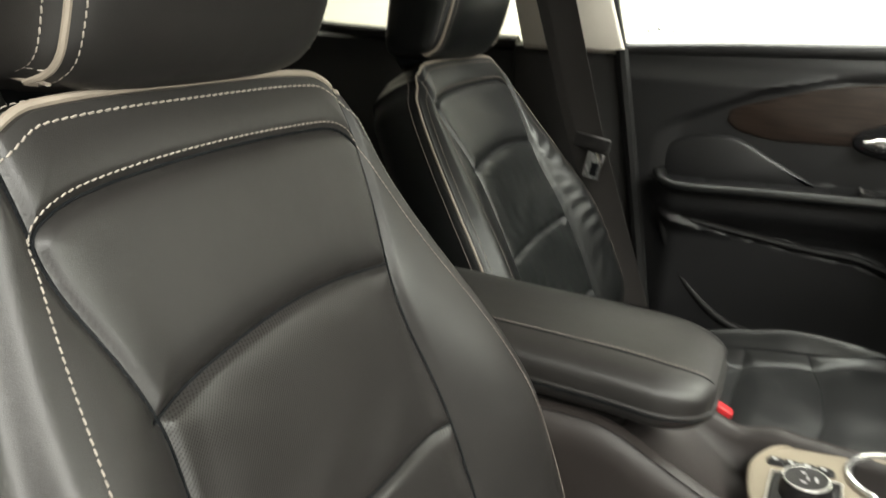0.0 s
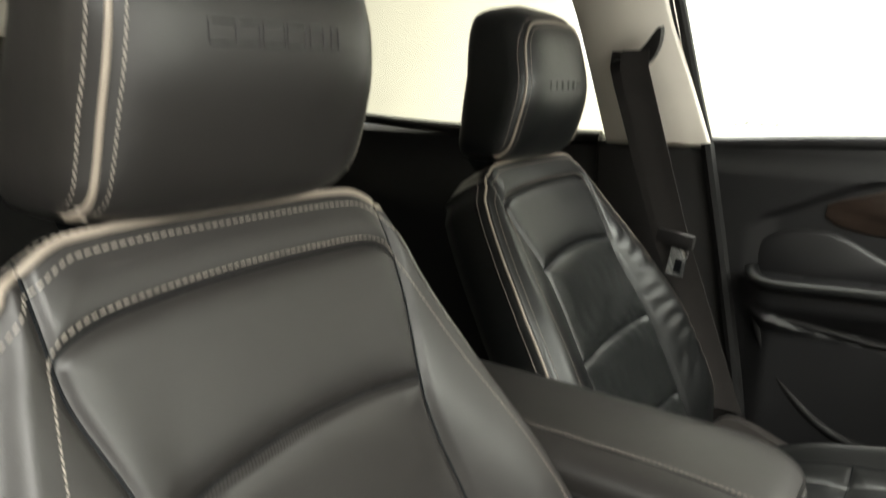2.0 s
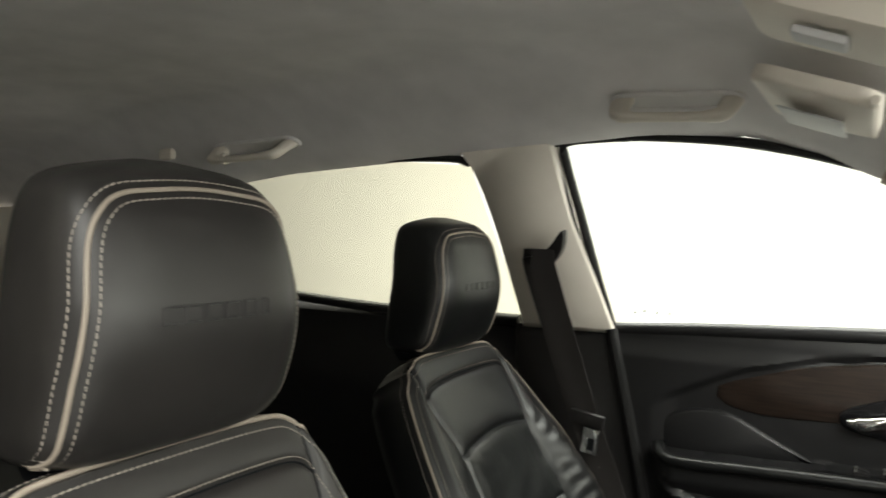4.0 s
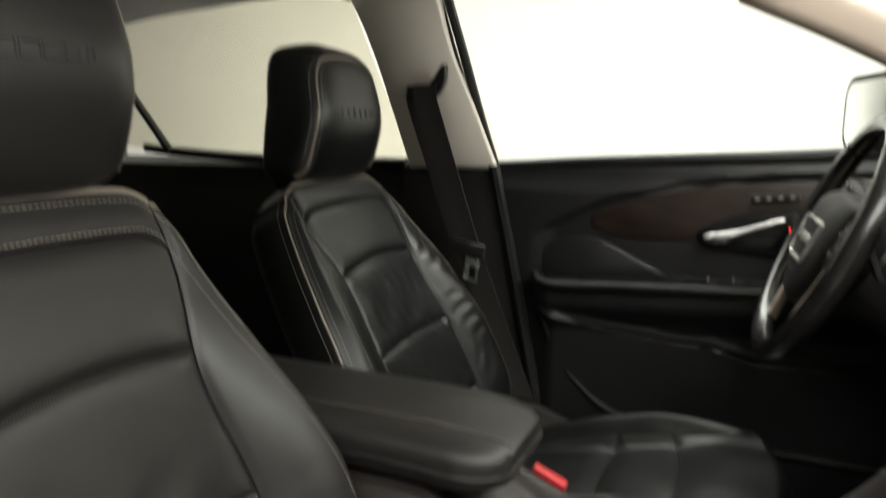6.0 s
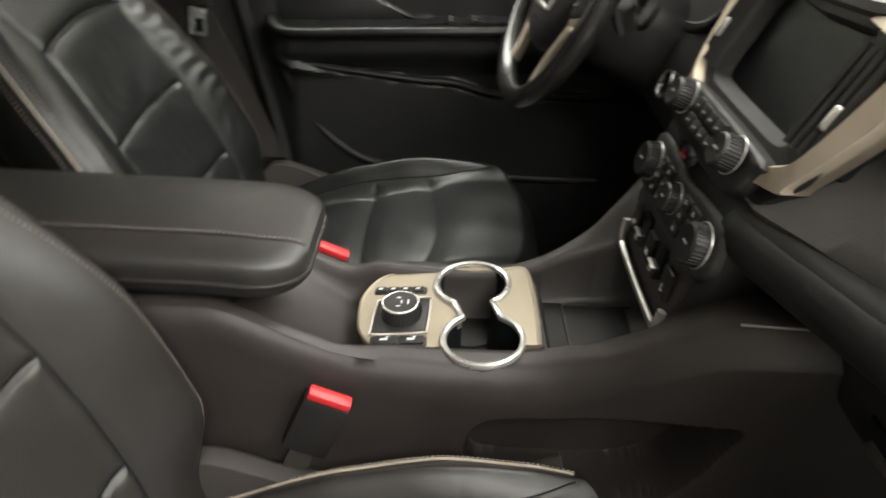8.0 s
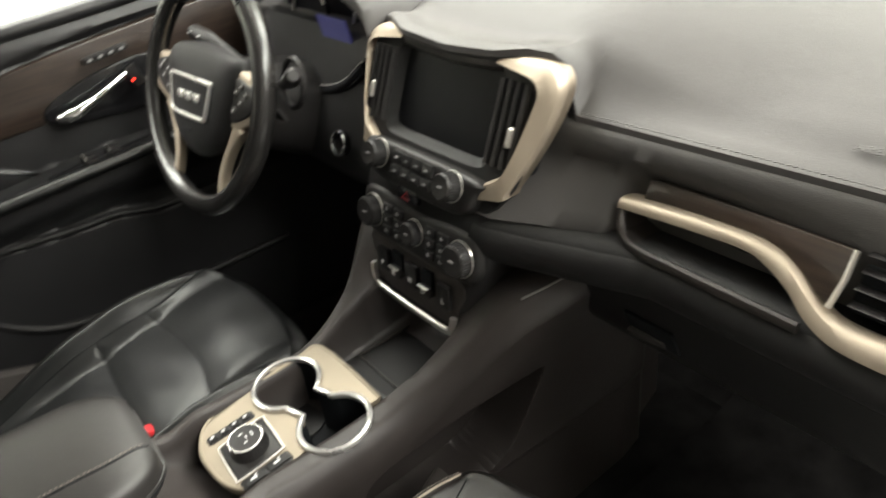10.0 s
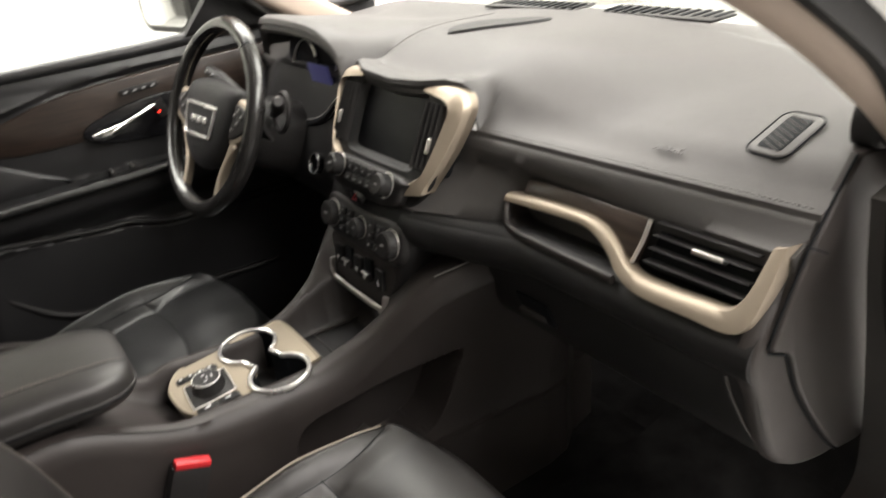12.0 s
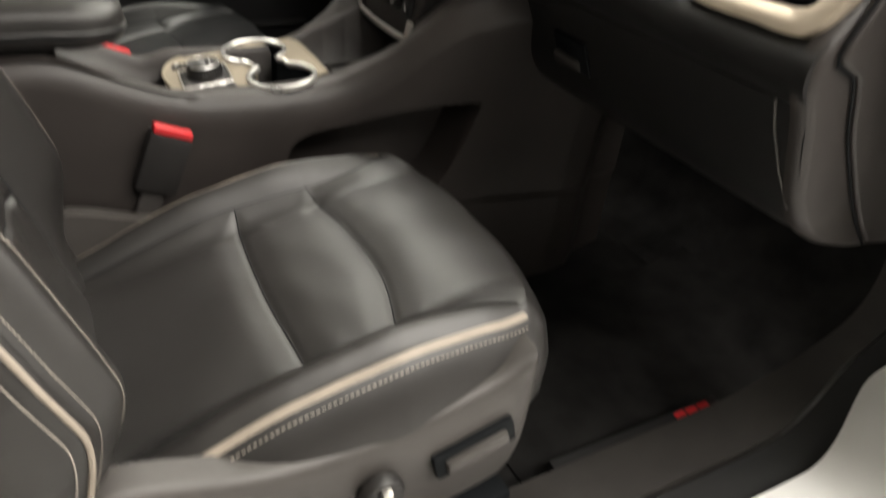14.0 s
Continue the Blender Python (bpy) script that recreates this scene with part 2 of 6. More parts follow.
def mesh(name, verts, faces, mat, parent=None, label="", sharp=40, mats=None, index=None):
    verts = np.array(verts, float)
    mid = (verts.min(0) + verts.max(0)) / 2
    me = bpy.data.meshes.new(name)
    me.from_pydata((verts - mid).tolist(), [], faces)
    for m in mats or [mat]:
        me.materials.append(m)
    if index is not None:
        me.polygons.foreach_set("material_index", index)
    me.shade_smooth()
    bm = bmesh.new()
    bm.from_mesh(me)
    bmesh.ops.recalc_face_normals(bm, faces=bm.faces)
    bm.to_mesh(me)
    bm.free()
    me.set_sharp_from_angle(angle=radians(sharp))
    me.update()
    ob = new(name, me)
    ob.location = mid
    if parent:
        # Parents stand unturned and unscaled, so places can be summed up the line.
        at, up = Vector((0, 0, 0)), parent
        while up:
            at, up = at + up.location, up.parent
        ob.parent = parent
        ob.location = Vector(mid) - at
    if label:
        ob["label"] = label
    return ob


def thing(name, at, label, category, group=""):
    ob = new(name)
    ob.empty_display_size = 0.05
    ob.location = at
    return tagged(ob, label, category, group)


def part(name, bm, mat, parent=None, label="", sharp=40):
    verts = [v.co[:] for v in bm.verts]
    bm.verts.index_update()
    faces = [[v.index for v in f.verts] for f in bm.faces]
    bm.free()
    return mesh(name, verts, faces, mat, parent, label, sharp)


def grid_faces(nu, nv, base=0, wrap=False):
    out = []
    for i in range(nv - 1):
        for j in range(nu if wrap else nu - 1):
            k = (j + 1) % nu
            out.append((base + i * nu + j, base + i * nu + k, base + (i + 1) * nu + k, base + (i + 1) * nu + j))
    return out


def loft(rings, caps=True):
    """Closed rings of equal length joined into a skin."""
    n = len(rings[0])
    verts = np.concatenate(rings)
    faces = grid_faces(n, len(rings), wrap=True)
    if caps:
        faces += [tuple(range(n))[::-1], tuple(range(len(verts) - n, len(verts)))]
    return verts, faces


def sheet(rows, thick, way):
    """A skin of rows of points, given thickness along way."""
    rows = np.array(rows, float)
    nv, nu = rows.shape[:2]
    front = rows.reshape(-1, 3)
    back = front + np.array(way, float) * thick
    n = len(front)
    faces = grid_faces(nu, nv) + [tuple(i + n for i in f[::-1]) for f in grid_faces(nu, nv)]
    rim = [j for j in range(nu)] + [i * nu + nu - 1 for i in range(1, nv)] + [(nv - 1) * nu + j for j in range(nu - 2, -1, -1)] + [i * nu for i in range(nv - 2, 0, -1)]
    faces += [(rim[k], rim[(k + 1) % len(rim)], rim[(k + 1) % len(rim)] + n, rim[k] + n) for k in range(len(rim))]
    return np.vstack([front, back]), faces


def tube(pts, r, n=8, closed=False, flat=1.0, up=(0, 0, 1)):
    """A round or oval rod along pts. r may vary along it."""
    p = np.array(pts, float)
    r = np.broadcast_to(np.array(r, float), len(p))
    tang = (np.roll(p, -1, 0) - np.roll(p, 1, 0)) if closed else np.gradient(p, axis=0)
    tang /= np.linalg.norm(tang, axis=1)[:, None] + 1e-12
    side = np.cross(tang, np.array(up, float))
    weak = np.linalg.norm(side, axis=1) < 0.05
    side[weak] = np.cross(tang[weak], (0.0, 1.0, 0.0))
    side /= np.linalg.norm(side, axis=1)[:, None] + 1e-12
    over = np.cross(side, tang)
    a = np.linspace(0, 2 * np.pi, n, endpoint=False)
    rings = p[:, None] + r[:, None, None] * (np.cos(a)[None, :, None] * side[:, None] + flat * np.sin(a)[None, :, None] * over[:, None])
    if closed:
        verts = rings.reshape(-1, 3)
        m = len(p)
        faces = [(i * n + j, i * n + (j + 1) % n, ((i + 1) % m) * n + (j + 1) % n, ((i + 1) % m) * n + j) for i in range(m) for j in range(n)]
        return verts, faces
    return loft(list(rings))


def rbox(at, size, bevel=0.004, turn=(0, 0, 0), segments=2):
    """A box with rounded edges."""
    bm = bmesh.new()
    bmesh.ops.create_cube(bm, size=1.0)
    for v in bm.verts:
        v.co = Vector([c * s for c, s in zip(v.co, size)])
    if bevel:
        bmesh.ops.bevel(bm, geom=bm.edges[:], offset=bevel, segments=segments, affect="EDGES", profile=0.6)
    m = pose(*at, *turn)
    for v in bm.verts:
        v.co = m @ v.co
    return bm


def disc(at, normal, radii, heights, n=32):
    """A turned form: a ring of each radius at each height along the normal, with both ends closed."""
    q = Vector(normal).to_track_quat("Z", "Y").to_matrix()
    a = np.linspace(0, 2 * np.pi, n, endpoint=False)
    rings = []
    for r, h in zip(radii, heights):
        rings.append(np.array([np.array(at) + np.array(q @ Vector((r * math.cos(t), r * math.sin(t), h))) for t in a]))
    return loft(rings)


def plate(outline, origin, ax, ay, depth, bevel=0.002):
    """A slab with the outline (in metres along ax and ay from origin), its back depth behind, its front edge rounded."""
    o, ax, ay = np.array(origin, float), np.array(ax, float), np.array(ay, float)
    nrm = np.cross(ax, ay)
    nrm /= np.linalg.norm(nrm)
    pts = np.array(outline, float)
    if (pts[:, 0] * np.roll(pts[:, 1], -1) - np.roll(pts[:, 0], -1) * pts[:, 1]).sum() < 0:
        pts = pts[::-1]
    e = np.roll(pts, -1, 0) - np.roll(pts, 1, 0)
    out = np.stack([e[:, 1], -e[:, 0]], 1) / (np.linalg.norm(e, axis=1)[:, None] + 1e-9)
    at = lambda p, h: o + p[:, :1] * ax + p[:, 1:] * ay + h * nrm
    rings = [at(pts, -depth), at(pts, -bevel), at(pts - out * bevel * 0.35, -bevel * 0.3), at(pts - out * bevel, 0.0)]
    return loft(rings)


def rounded(w, h, r, n=5, cx=0.0, cy=0.0):
    """The outline of a rounded rectangle."""
    out = []
    for sx, sy, a0 in ((1, 1, 0), (-1, 1, 90), (-1, -1, 180), (1, -1, 270)):
        for k in range(n + 1):
            a = radians(a0 + 90 * k / n)
            out.append((cx + sx * (w / 2 - r) + r * math.cos(a), cy + sy * (h / 2 - r) + r * math.sin(a)))
    return out


def stitches(pts, nrm, length=0.0038, gap=0.0022, r=0.00075):
    """A row of raised stitches along pts, lying on a surface with the normals nrm: one joined mesh."""
    p, nrm = np.array(pts, float), np.array(nrm, float)
    run = np.r_[0, np.cumsum(np.linalg.norm(np.diff(p, axis=0), axis=1))]
    verts, faces = [], []
    for s in np.arange(0, run[-1] - length, length + gap):
        a, b = [np.array([np.interp(x, run, p[:, k]) for k in range(3)]) for x in (s, s + length)]
        n = np.array([np.interp(s, run, nrm[:, k]) for k in range(3)])
        n /= np.linalg.norm(n) + 1e-9
        t = (b - a) / (np.linalg.norm(b - a) + 1e-9)
        w = np.cross(t, n)
        k = len(verts)
        p0, p1 = a + (b - a) * 0.16 + w * r * 0.35, b - (b - a) * 0.16 - w * r * 0.35
        verts += [a - n * r * 0.6, p0 + w * r, p0 + n * r, p0 - w * r, p1 + w * r, p1 + n * r, p1 - w * r, b - n * r * 0.6]
        faces += [(k, k + 1, k + 2), (k, k + 2, k + 3), (k + 1, k + 4, k + 5, k + 2), (k + 2, k + 5, k + 6, k + 3), (k + 7, k + 5, k + 4), (k + 7, k + 6, k + 5)]
    return verts, faces


def join(*made):
    verts, faces = [], []
    for v, f in made:
        base = len(verts)
        verts += [tuple(p) for p in v]
        faces += [tuple(i + base for i in g) for g in f]
    return verts, faces


def letters(text, at, right, up, height, mat, owner, depth=0.0006, name="letter"):
    """A word in the built-in font, lying in the plane of right and up."""
    curve = bpy.data.curves.new("letters", "FONT")
    curve.body, curve.size, curve.extrude = text, height * 1.35, depth
    curve.align_x, curve.align_y = "CENTER", "CENTER"
    rough_ob = bpy.data.objects.new("letters", curve)
    me = bpy.data.meshes.new_from_object(rough_ob)
    co = np.array([v.co[:] for v in me.vertices])
    faces = [tuple(p.vertices) for p in me.polygons]
    bpy.data.objects.remove(rough_ob)
    bpy.data.meshes.remove(me)
    bpy.data.curves.remove(curve)
    r, u = [np.array(q, float) / np.linalg.norm(q) for q in (right, up)]
    co = np.array(at, float) + co[:, :1] * r + co[:, 1:2] * u + co[:, 2:] * np.cross(r, u)
    return mesh(name, co, faces, mat, owner, sharp=20)


def step(a, b, x):
    t = np.clip((x - a) / (b - a), 0, 1)
    return t * t * (3 - 2 * t)


def off_line(s, v, lines):
    """The distance of each (s, v) to the nearest of some lines."""
    best = np.full(s.shape, 9.0)
    for line in lines:
        q = spline(line, 40)
        for a, b in zip(q[:-1], q[1:]):
            e = b - a
            t = np.clip(((s - a[0]) * e[0] + (v - a[1]) * e[1]) / (e @ e), 0, 1)
            best = np.minimum(best, (s - a[0] - t * e[0]) ** 2 + (v - a[1] - t * e[1]) ** 2)
    return np.sqrt(best)


# ---- seats ----
V0, VT = -0.11, 0.578
WIDE = np.array([(-0.12, 0.205), (0.0, 0.232), (0.06, 0.242), (0.15, 0.248), (0.25, 0.243), (0.34, 0.226), (0.42, 0.205), (0.48, 0.188), (0.53, 0.174), (0.56, 0.166), (0.60, 0.160)])
R_SEAM = [(0.149, 0.57), (0.149, 0.52), (0.146, 0.48), (0.128, 0.41), (0.126, 0.36), (0.137, 0.26), (0.140, 0.15), (0.134, 0.0), (0.125, -0.10)]
BOLSTER = [(0.150, 0.512), (0.172, 0.42), (0.197, 0.32), (0.216, 0.2), (0.222, 0.06)]
CURVE = [(-0.150, 0.505), (-0.142, 0.516), (-0.115, 0.526), (-0.06, 0.532), (0.0, 0.5345), (0.06, 0.5345), (0.115, 0.532), (0.138, 0.524), (0.150, 0.510)]
H_SEAMS = [[(-0.130, 0.397), (-0.07, 0.410), (0.0, 0.418), (0.06, 0.417), (0.127, 0.409)], [(-0.137, 0.246), (0.0, 0.256), (0.137, 0.253)], [(-0.138, 0.100), (0.0, 0.110), (0.138, 0.104)]]
flip = lambda line: [(-s, v) for s, v in line]
BACK_SEAMS = [R_SEAM, flip(R_SEAM), CURVE, *H_SEAMS]


def back_depth(s, v, door=1):
    """How far the front of the backrest stands forward of its plane."""
    w = np.interp(v, WIDE[:, 0], WIDE[:, 1])
    a = np.abs(s) / w
    swell = (0.052 + 0.018 * (np.asarray(s) * door < 0)) * (1 if door > 0 else 0.5) * step(-0.03, 0.10, v) * (1 - step(0.22, 0.50, v))
    d = swell * step(0.46, 0.86, a) * (1 - 0.28 * step(0.88, 1.0, a))
    d += -0.012 * step(0.50, 0.60, v) ** 1.5 - 0.012 * step(0.90, 1.0, a)
    d += 0.010 * np.sin(np.clip(v / 0.5, 0, 1) * np.pi) - 0.010
    seam = off_line(s, v, BACK_SEAMS)
    d += 0.0030 * (1 - np.exp(-((seam / 0.014) ** 2))) - 0.0052 * np.exp(-((seam / 0.0042) ** 2)) - 0.002
    # Soft creases run off the seams in the lower inserts.
    crease = np.sin(s * 61 + 9 * v + 3 * np.sin(v * 31)) * np.sin(v * 19 + 14 * s + 2) * 0.0015 * step(0.43, 0.36, v) * (1 - step(0.50, 0.62, a))
    return d + crease * np.exp(-((seam / 0.06) ** 2))


def car_seat(pivot, recline, cush, shiny, label, logo=True):
    px, py, pz = pivot
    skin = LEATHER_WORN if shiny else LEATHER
    up = np.array([-math.sin(radians(recline)), 0, math.cos(radians(recline))])
    fwd = np.array([math.cos(radians(recline)), 0, math.sin(radians(recline))])
    lay = lambda s, v, d: np.array(pivot) + np.stack([s * 0, s, s * 0], -1) + v[..., None] * up + d[..., None] * fwd
    root = thing("car_seat", (px + 0.25, py, 0.42), label, "car seat", "front seats")

    def bd(s, v):
        d = back_depth(s, v, 1 if py < 0 else -1)
        if shiny:
            # Wear folds fan out over the door-side bolster and under the insert seams.
            a = s / np.interp(v, WIDE[:, 0], WIDE[:, 1])
            fold = np.sin(170 * (v - 0.55 * s) + 2.5 * np.sin(38 * s + 21 * v)) * np.sin(23 * v + 31 * s)
            d = d + 0.0011 * fold * step(0.58, 0.70, a) * (1 - step(0.88, 0.98, a)) * step(0.08, 0.16, v) * (1 - step(0.38, 0.47, v))
            fold = np.sin(190 * s + 40 * v + 2 * np.sin(47 * v)) * np.sin(29 * v + 9 * s)
            d = d + 0.0003 * fold * (1 - step(0.40, 0.60, np.abs(a))) * step(0.10, 0.2, v) * (1 - step(0.34, 0.42, v))
        return d

    # Backrest: a front skin, and a band and shell round its edge.
    nu, nv = 191, 250
    u, r = np.meshgrid(np.linspace(-1, 1, nu), np.linspace(0, 1, nv))
    v = V0 + r * (VT - 0.012 * np.abs(u) ** 4 - V0)
    s = u * np.interp(v, WIDE[:, 0], WIDE[:, 1])
    # The door-side shoulder stands a little wider.
    s = np.where(s * (1 if py < 0 else -1) < 0, s * (1 + 0.10 * step(0.24, 0.38, v) * (1 - step(0.47, 0.565, v))), s)
    corner = step(0.72, 1.0, np.abs(u)) * step(0.93, 1.0, r)
    s, v = s * (1 - 0.05 * corner), v - 0.010 * corner
    d = bd(s, v)
    front = lay(s, v, d).reshape(-1, 3)
    edge_s, edge_v, edge_d = [np.concatenate([m[:, 0], m[-1, 1:-1], m[::-1, -1]]) for m in (s, v, d)]
    idx = np.concatenate([np.arange(nv) * nu, (nv - 1) * nu + np.arange(1, nu - 1), np.arange(nv - 1, -1, -1) * nu + nu - 1])
    tan = np.stack([np.gradient(edge_s), np.gradient(edge_v)], 1)
    tan /= np.linalg.norm(tan, axis=1)[:, None] + 1e-9
    out = np.stack([-tan[:, 1], tan[:, 0]], 1)
    for _ in range(6):
        out = (np.roll(out, 1, 0) + out * 2 + np.roll(out, -1, 0)) / 4
    out[0], out[-1] = (-1, 0), (1, 0)
    verts, faces = [front], grid_faces(nu, nv)
    ring = lambda dd, o: lay(edge_s + out[:, 0] * o, edge_v + out[:, 1] * o, np.minimum(edge_d + dd, 0.075 + dd))
    last, base, m = idx, len(front), len(idx)
    for dd, o in ((-0.006, 0.004), (-0.018, 0.006), (-0.04, 0.007), (-0.07, 0.004), (-0.095, -0.006), (-0.108, -0.025), (-0.112, -0.06)):
        verts.append(ring(dd, o))
        now = base + np.arange(m)
        faces += [(int(last[k]), int(last[k + 1]), int(now[k + 1]), int(now[k])) for k in range(m - 1)]
        last, base = now, base + m
    faces.append(tuple(int(k) for k in last))
    verts = np.concatenate(verts)
    mid = lambda f: verts[list(f[:3])].mean(0)
    index = []
    sv = np.stack([s.ravel(), v.ravel()], 1)
    seam_r = spline(R_SEAM, 80)
    for f in faces:
        if max(f) < nu * nv:
            a, b = sv[list(f)].mean(0)
            inside = abs(a) < np.interp(b, seam_r[::-1, 1], seam_r[::-1, 0])
            index.append(1 if inside and b < 0.397 + 0.021 * (1 - (a / 0.13) ** 2) else 0)
        else:
            index.append(0)
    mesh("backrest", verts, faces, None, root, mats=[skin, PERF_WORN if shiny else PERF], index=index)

    # Piping round the front edge, with a row of stitches on each side of it.
    # On the console side it lies over the edge, on the band.
    over = step(0.150, 0.172, edge_s if py < 0 else -edge_s) * (1.0 if py < 0 else 0.0)
    rim = lay(edge_s + out[:, 0] * (0.004 + 0.003 * over), edge_v + out[:, 1] * (0.004 + 0.003 * over), edge_d - 0.003 - 0.018 * over)
    rim = even(rim, 260)
    mesh("piping", *tube(rim, 0.0019 if shiny else 0.0027, 7), PIPING, root, "taupe piping along the edge of the backrest")
    rows = []
    for ins, dd in ((0.0075, None), (-0.008, -0.016)):
        ss, vv = edge_s - out[:, 0] * ins, edge_v - out[:, 1] * ins
        dep = bd(ss, vv) + 0.0008 if dd is None else edge_d + dd
        p = lay(ss, vv, dep)
        n = np.tile(fwd, (len(p), 1)) if dd is None else out[:, :1] * np.array([0, 1.0, 0]) + out[:, 1:] * up
        rows.append(stitches(p, n, 0.0048, 0.0009, 0.0007))
    curve = spline(CURVE, 120)
    for shift in (0.005,):
        p = lay(curve[:, 0], curve[:, 1] + shift, bd(curve[:, 0], curve[:, 1] + shift) + 0.0008)
        rows.append(stitches(p, np.tile(fwd, (len(p), 1)), 0.0044, 0.0009, 0.0006))
    tagged(mesh("stitching", *join(*rows), DARK_THREAD if shiny else THREAD, root), kind="stuff")
    rows = []
    for line in (BOLSTER, flip(BOLSTER)):
        b = spline(line, 120)
        p = lay(b[:, 0], b[:, 1], bd(b[:, 0], b[:, 1]) + 0.0006)
        rows.append(stitches(p, np.tile(fwd, (len(p), 1)), 0.0044, 0.0009, 0.0006))
    for side, row in zip((1, -1), rows):
        outer = (side < 0) == (py < 0)
        tagged(mesh("bolster_stitching", *row, THREAD if outer and not shiny else DARK_THREAD, root), kind="stuff")

    # Near-black tubes along the seams stand in for the shade in their folds.
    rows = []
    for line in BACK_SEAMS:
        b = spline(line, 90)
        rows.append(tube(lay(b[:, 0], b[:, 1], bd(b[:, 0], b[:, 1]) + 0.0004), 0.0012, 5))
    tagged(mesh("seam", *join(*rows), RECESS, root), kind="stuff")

    # Headrest.
    top = np.array(pivot) + 0.578 * up
    hx, hz = top[0] + 0.052, top[2] + 0.125
    zz = np.array([-0.136, -0.132, -0.123, -0.104, -0.04, 0.0, 0.04, 0.065, 0.085, 0.098, 0.106, 0.110, 0.112])
    aa = np.array([0.080, 0.104, 0.117, 0.124, 0.122, 0.117, 0.111, 0.106, 0.099, 0.088, 0.074, 0.052, 0.02])
    dd = np.array([0.070, 0.100, 0.120, 0.130, 0.136, 0.138, 0.134, 0.128, 0.118, 0.104, 0.084, 0.060, 0.02])
    zs = np.linspace(-0.136, 0.112, 60)
    half, deep = np.interp(zs, zz, aa), np.interp(zs, zz, dd)
    for _ in range(5):
        half[1:-1] = (half[:-2] + 2 * half[1:-1] + half[2:]) / 4
        deep[1:-1] = (deep[:-2] + 2 * deep[1:-1] + deep[2:]) / 4
    face_x = lambda z: hx - 0.009 - 0.22 * (np.sqrt(z**2 + 0.0016) + z) / 2 - 2.2 * np.minimum(z, 0) ** 2 - 0.9 * np.maximum(z - 0.06, 0) ** 1.5
    rear_x = lambda z: hx - 0.152 - 0.10 * np.maximum(z, 0) + (0.12 if shiny else 0.40) * np.minimum(z, 0)

    def body_at(z, b):
        """Depth and front of the headrest's ring at a height."""
        mid_x, full = (face_x(z) + rear_x(z)) / 2, face_x(z) - rear_x(z)
        return full * b / 0.138, mid_x + full * b / 0.138 / 2

    ang = np.linspace(0, 2 * np.pi, 72, endpoint=False)
    power = lambda c, e: np.sign(c) * np.abs(c) ** e
    rings = []
    for z, a, b in zip(zs, half, deep):
        b, f = body_at(z, b)
        rings.append(np.stack([f - b / 2 + b / 2 * power(np.cos(ang), 0.52), py + a * power(np.sin(ang), 0.52), np.full(72, hz + z)], 1))
    head = mesh("headrest", *loft(rings), skin, root)

    def on_face(y, z, proud=0.0):
        a, b = np.interp(z, zs, half), np.interp(z, zs, deep)
        b, f = body_at(z, b)
        k = (1 - np.clip(np.abs(y) / a, 0, 1) ** (2 / 0.52)) ** 0.26
        return np.stack([f - b / 2 + b / 2 * k + proud, py + y, hz + z], -1)

    half_loop = [(-0.1185, -0.1235), (-0.1165, -0.1245), (-0.112, -0.122), (-0.109, -0.112), (-0.1095, -0.09), (-0.109, -0.05), (-0.104, 0.0), (-0.098, 0.042), (-0.088, 0.065), (-0.07, 0.079), (-0.035, 0.084)]
    loop = spline(half_loop + [(0.0, 0.086)] + flip(half_loop)[::-1], 150)
    if not shiny:
        # Towards the console the piping runs further round the side.
        wide = np.interp(loop[:, 1], zs, half) * 0.992
        loop[:, 0] = np.where(loop[:, 0] > 0, np.minimum(loop[:, 0] * 1.085, wide), loop[:, 0])
    loop = loop[np.abs(loop[:, 0]) < np.interp(loop[:, 1], zs, half) * 0.985]
    line = on_face(loop[:, 0], loop[:, 1], 0.001)

    def foot_line(side, z, proud):
        """Round the lower edge of the headrest's side, from its face towards the back."""
        a, b = np.interp(z, zs, half), np.interp(z, zs, deep)
        b, f = body_at(z, b)
        t = np.radians(np.linspace(58, 122, 16))
        zz = np.linspace(z, z + 0.012, 16)
        return np.stack([f - b / 2 + b / 2 * power(np.cos(t), 0.52), py + side * (a * np.sin(t) ** 0.52 + proud), hz + zz], 1)

    tail = [foot_line(-1, loop[0, 1], 0.001)[::-1], foot_line(1, loop[-1, 1], 0.001)]
    mesh("piping", *tube(even(np.concatenate([tail[0], line, tail[1]]), 200), 0.0021, 7, up=(1, 0, 0)), PIPING, head)
    foot_rows = []
    for side, end in ((-1, loop[0, 1]), (1, loop[-1, 1])):
        p = foot_line(side, end + 0.007, 0.0006)
        foot_rows.append(stitches(p, np.tile((0.0, side, 0.0), (len(p), 1)), 0.0046, 0.0009, 0.0007))
    rows = []
    for k in (-0.0072, 0.0072):
        turn = np.gradient(loop, axis=0)
        turn /= np.linalg.norm(turn, axis=1)[:, None]
        y, z = loop[:, 0] - turn[:, 1] * k, loop[:, 1] + turn[:, 0] * k
        keep = np.abs(y) < np.interp(z, zs, half) * 0.995
        rows.append(stitches(on_face(y, z, 0.0008)[keep], np.tile((1.0, 0, 0.1), (keep.sum(), 1)), 0.0046, 0.0009, 0.0007))
    tagged(mesh("stitching", *join(*rows, *foot_rows), DARK_THREAD if shiny else THREAD, head), kind="stuff")
    for k, wide in enumerate((0.0185, 0.0165, 0.017, 0.0155, 0.012, 0.007)):
        yy = np.linspace(-0.053 + k * 0.0198, -0.053 + k * 0.0198 + wide, 6)
        box = np.array([(a, b) for b, row in ((-0.0185, yy), (-0.0055, yy[::-1])) for a in row])
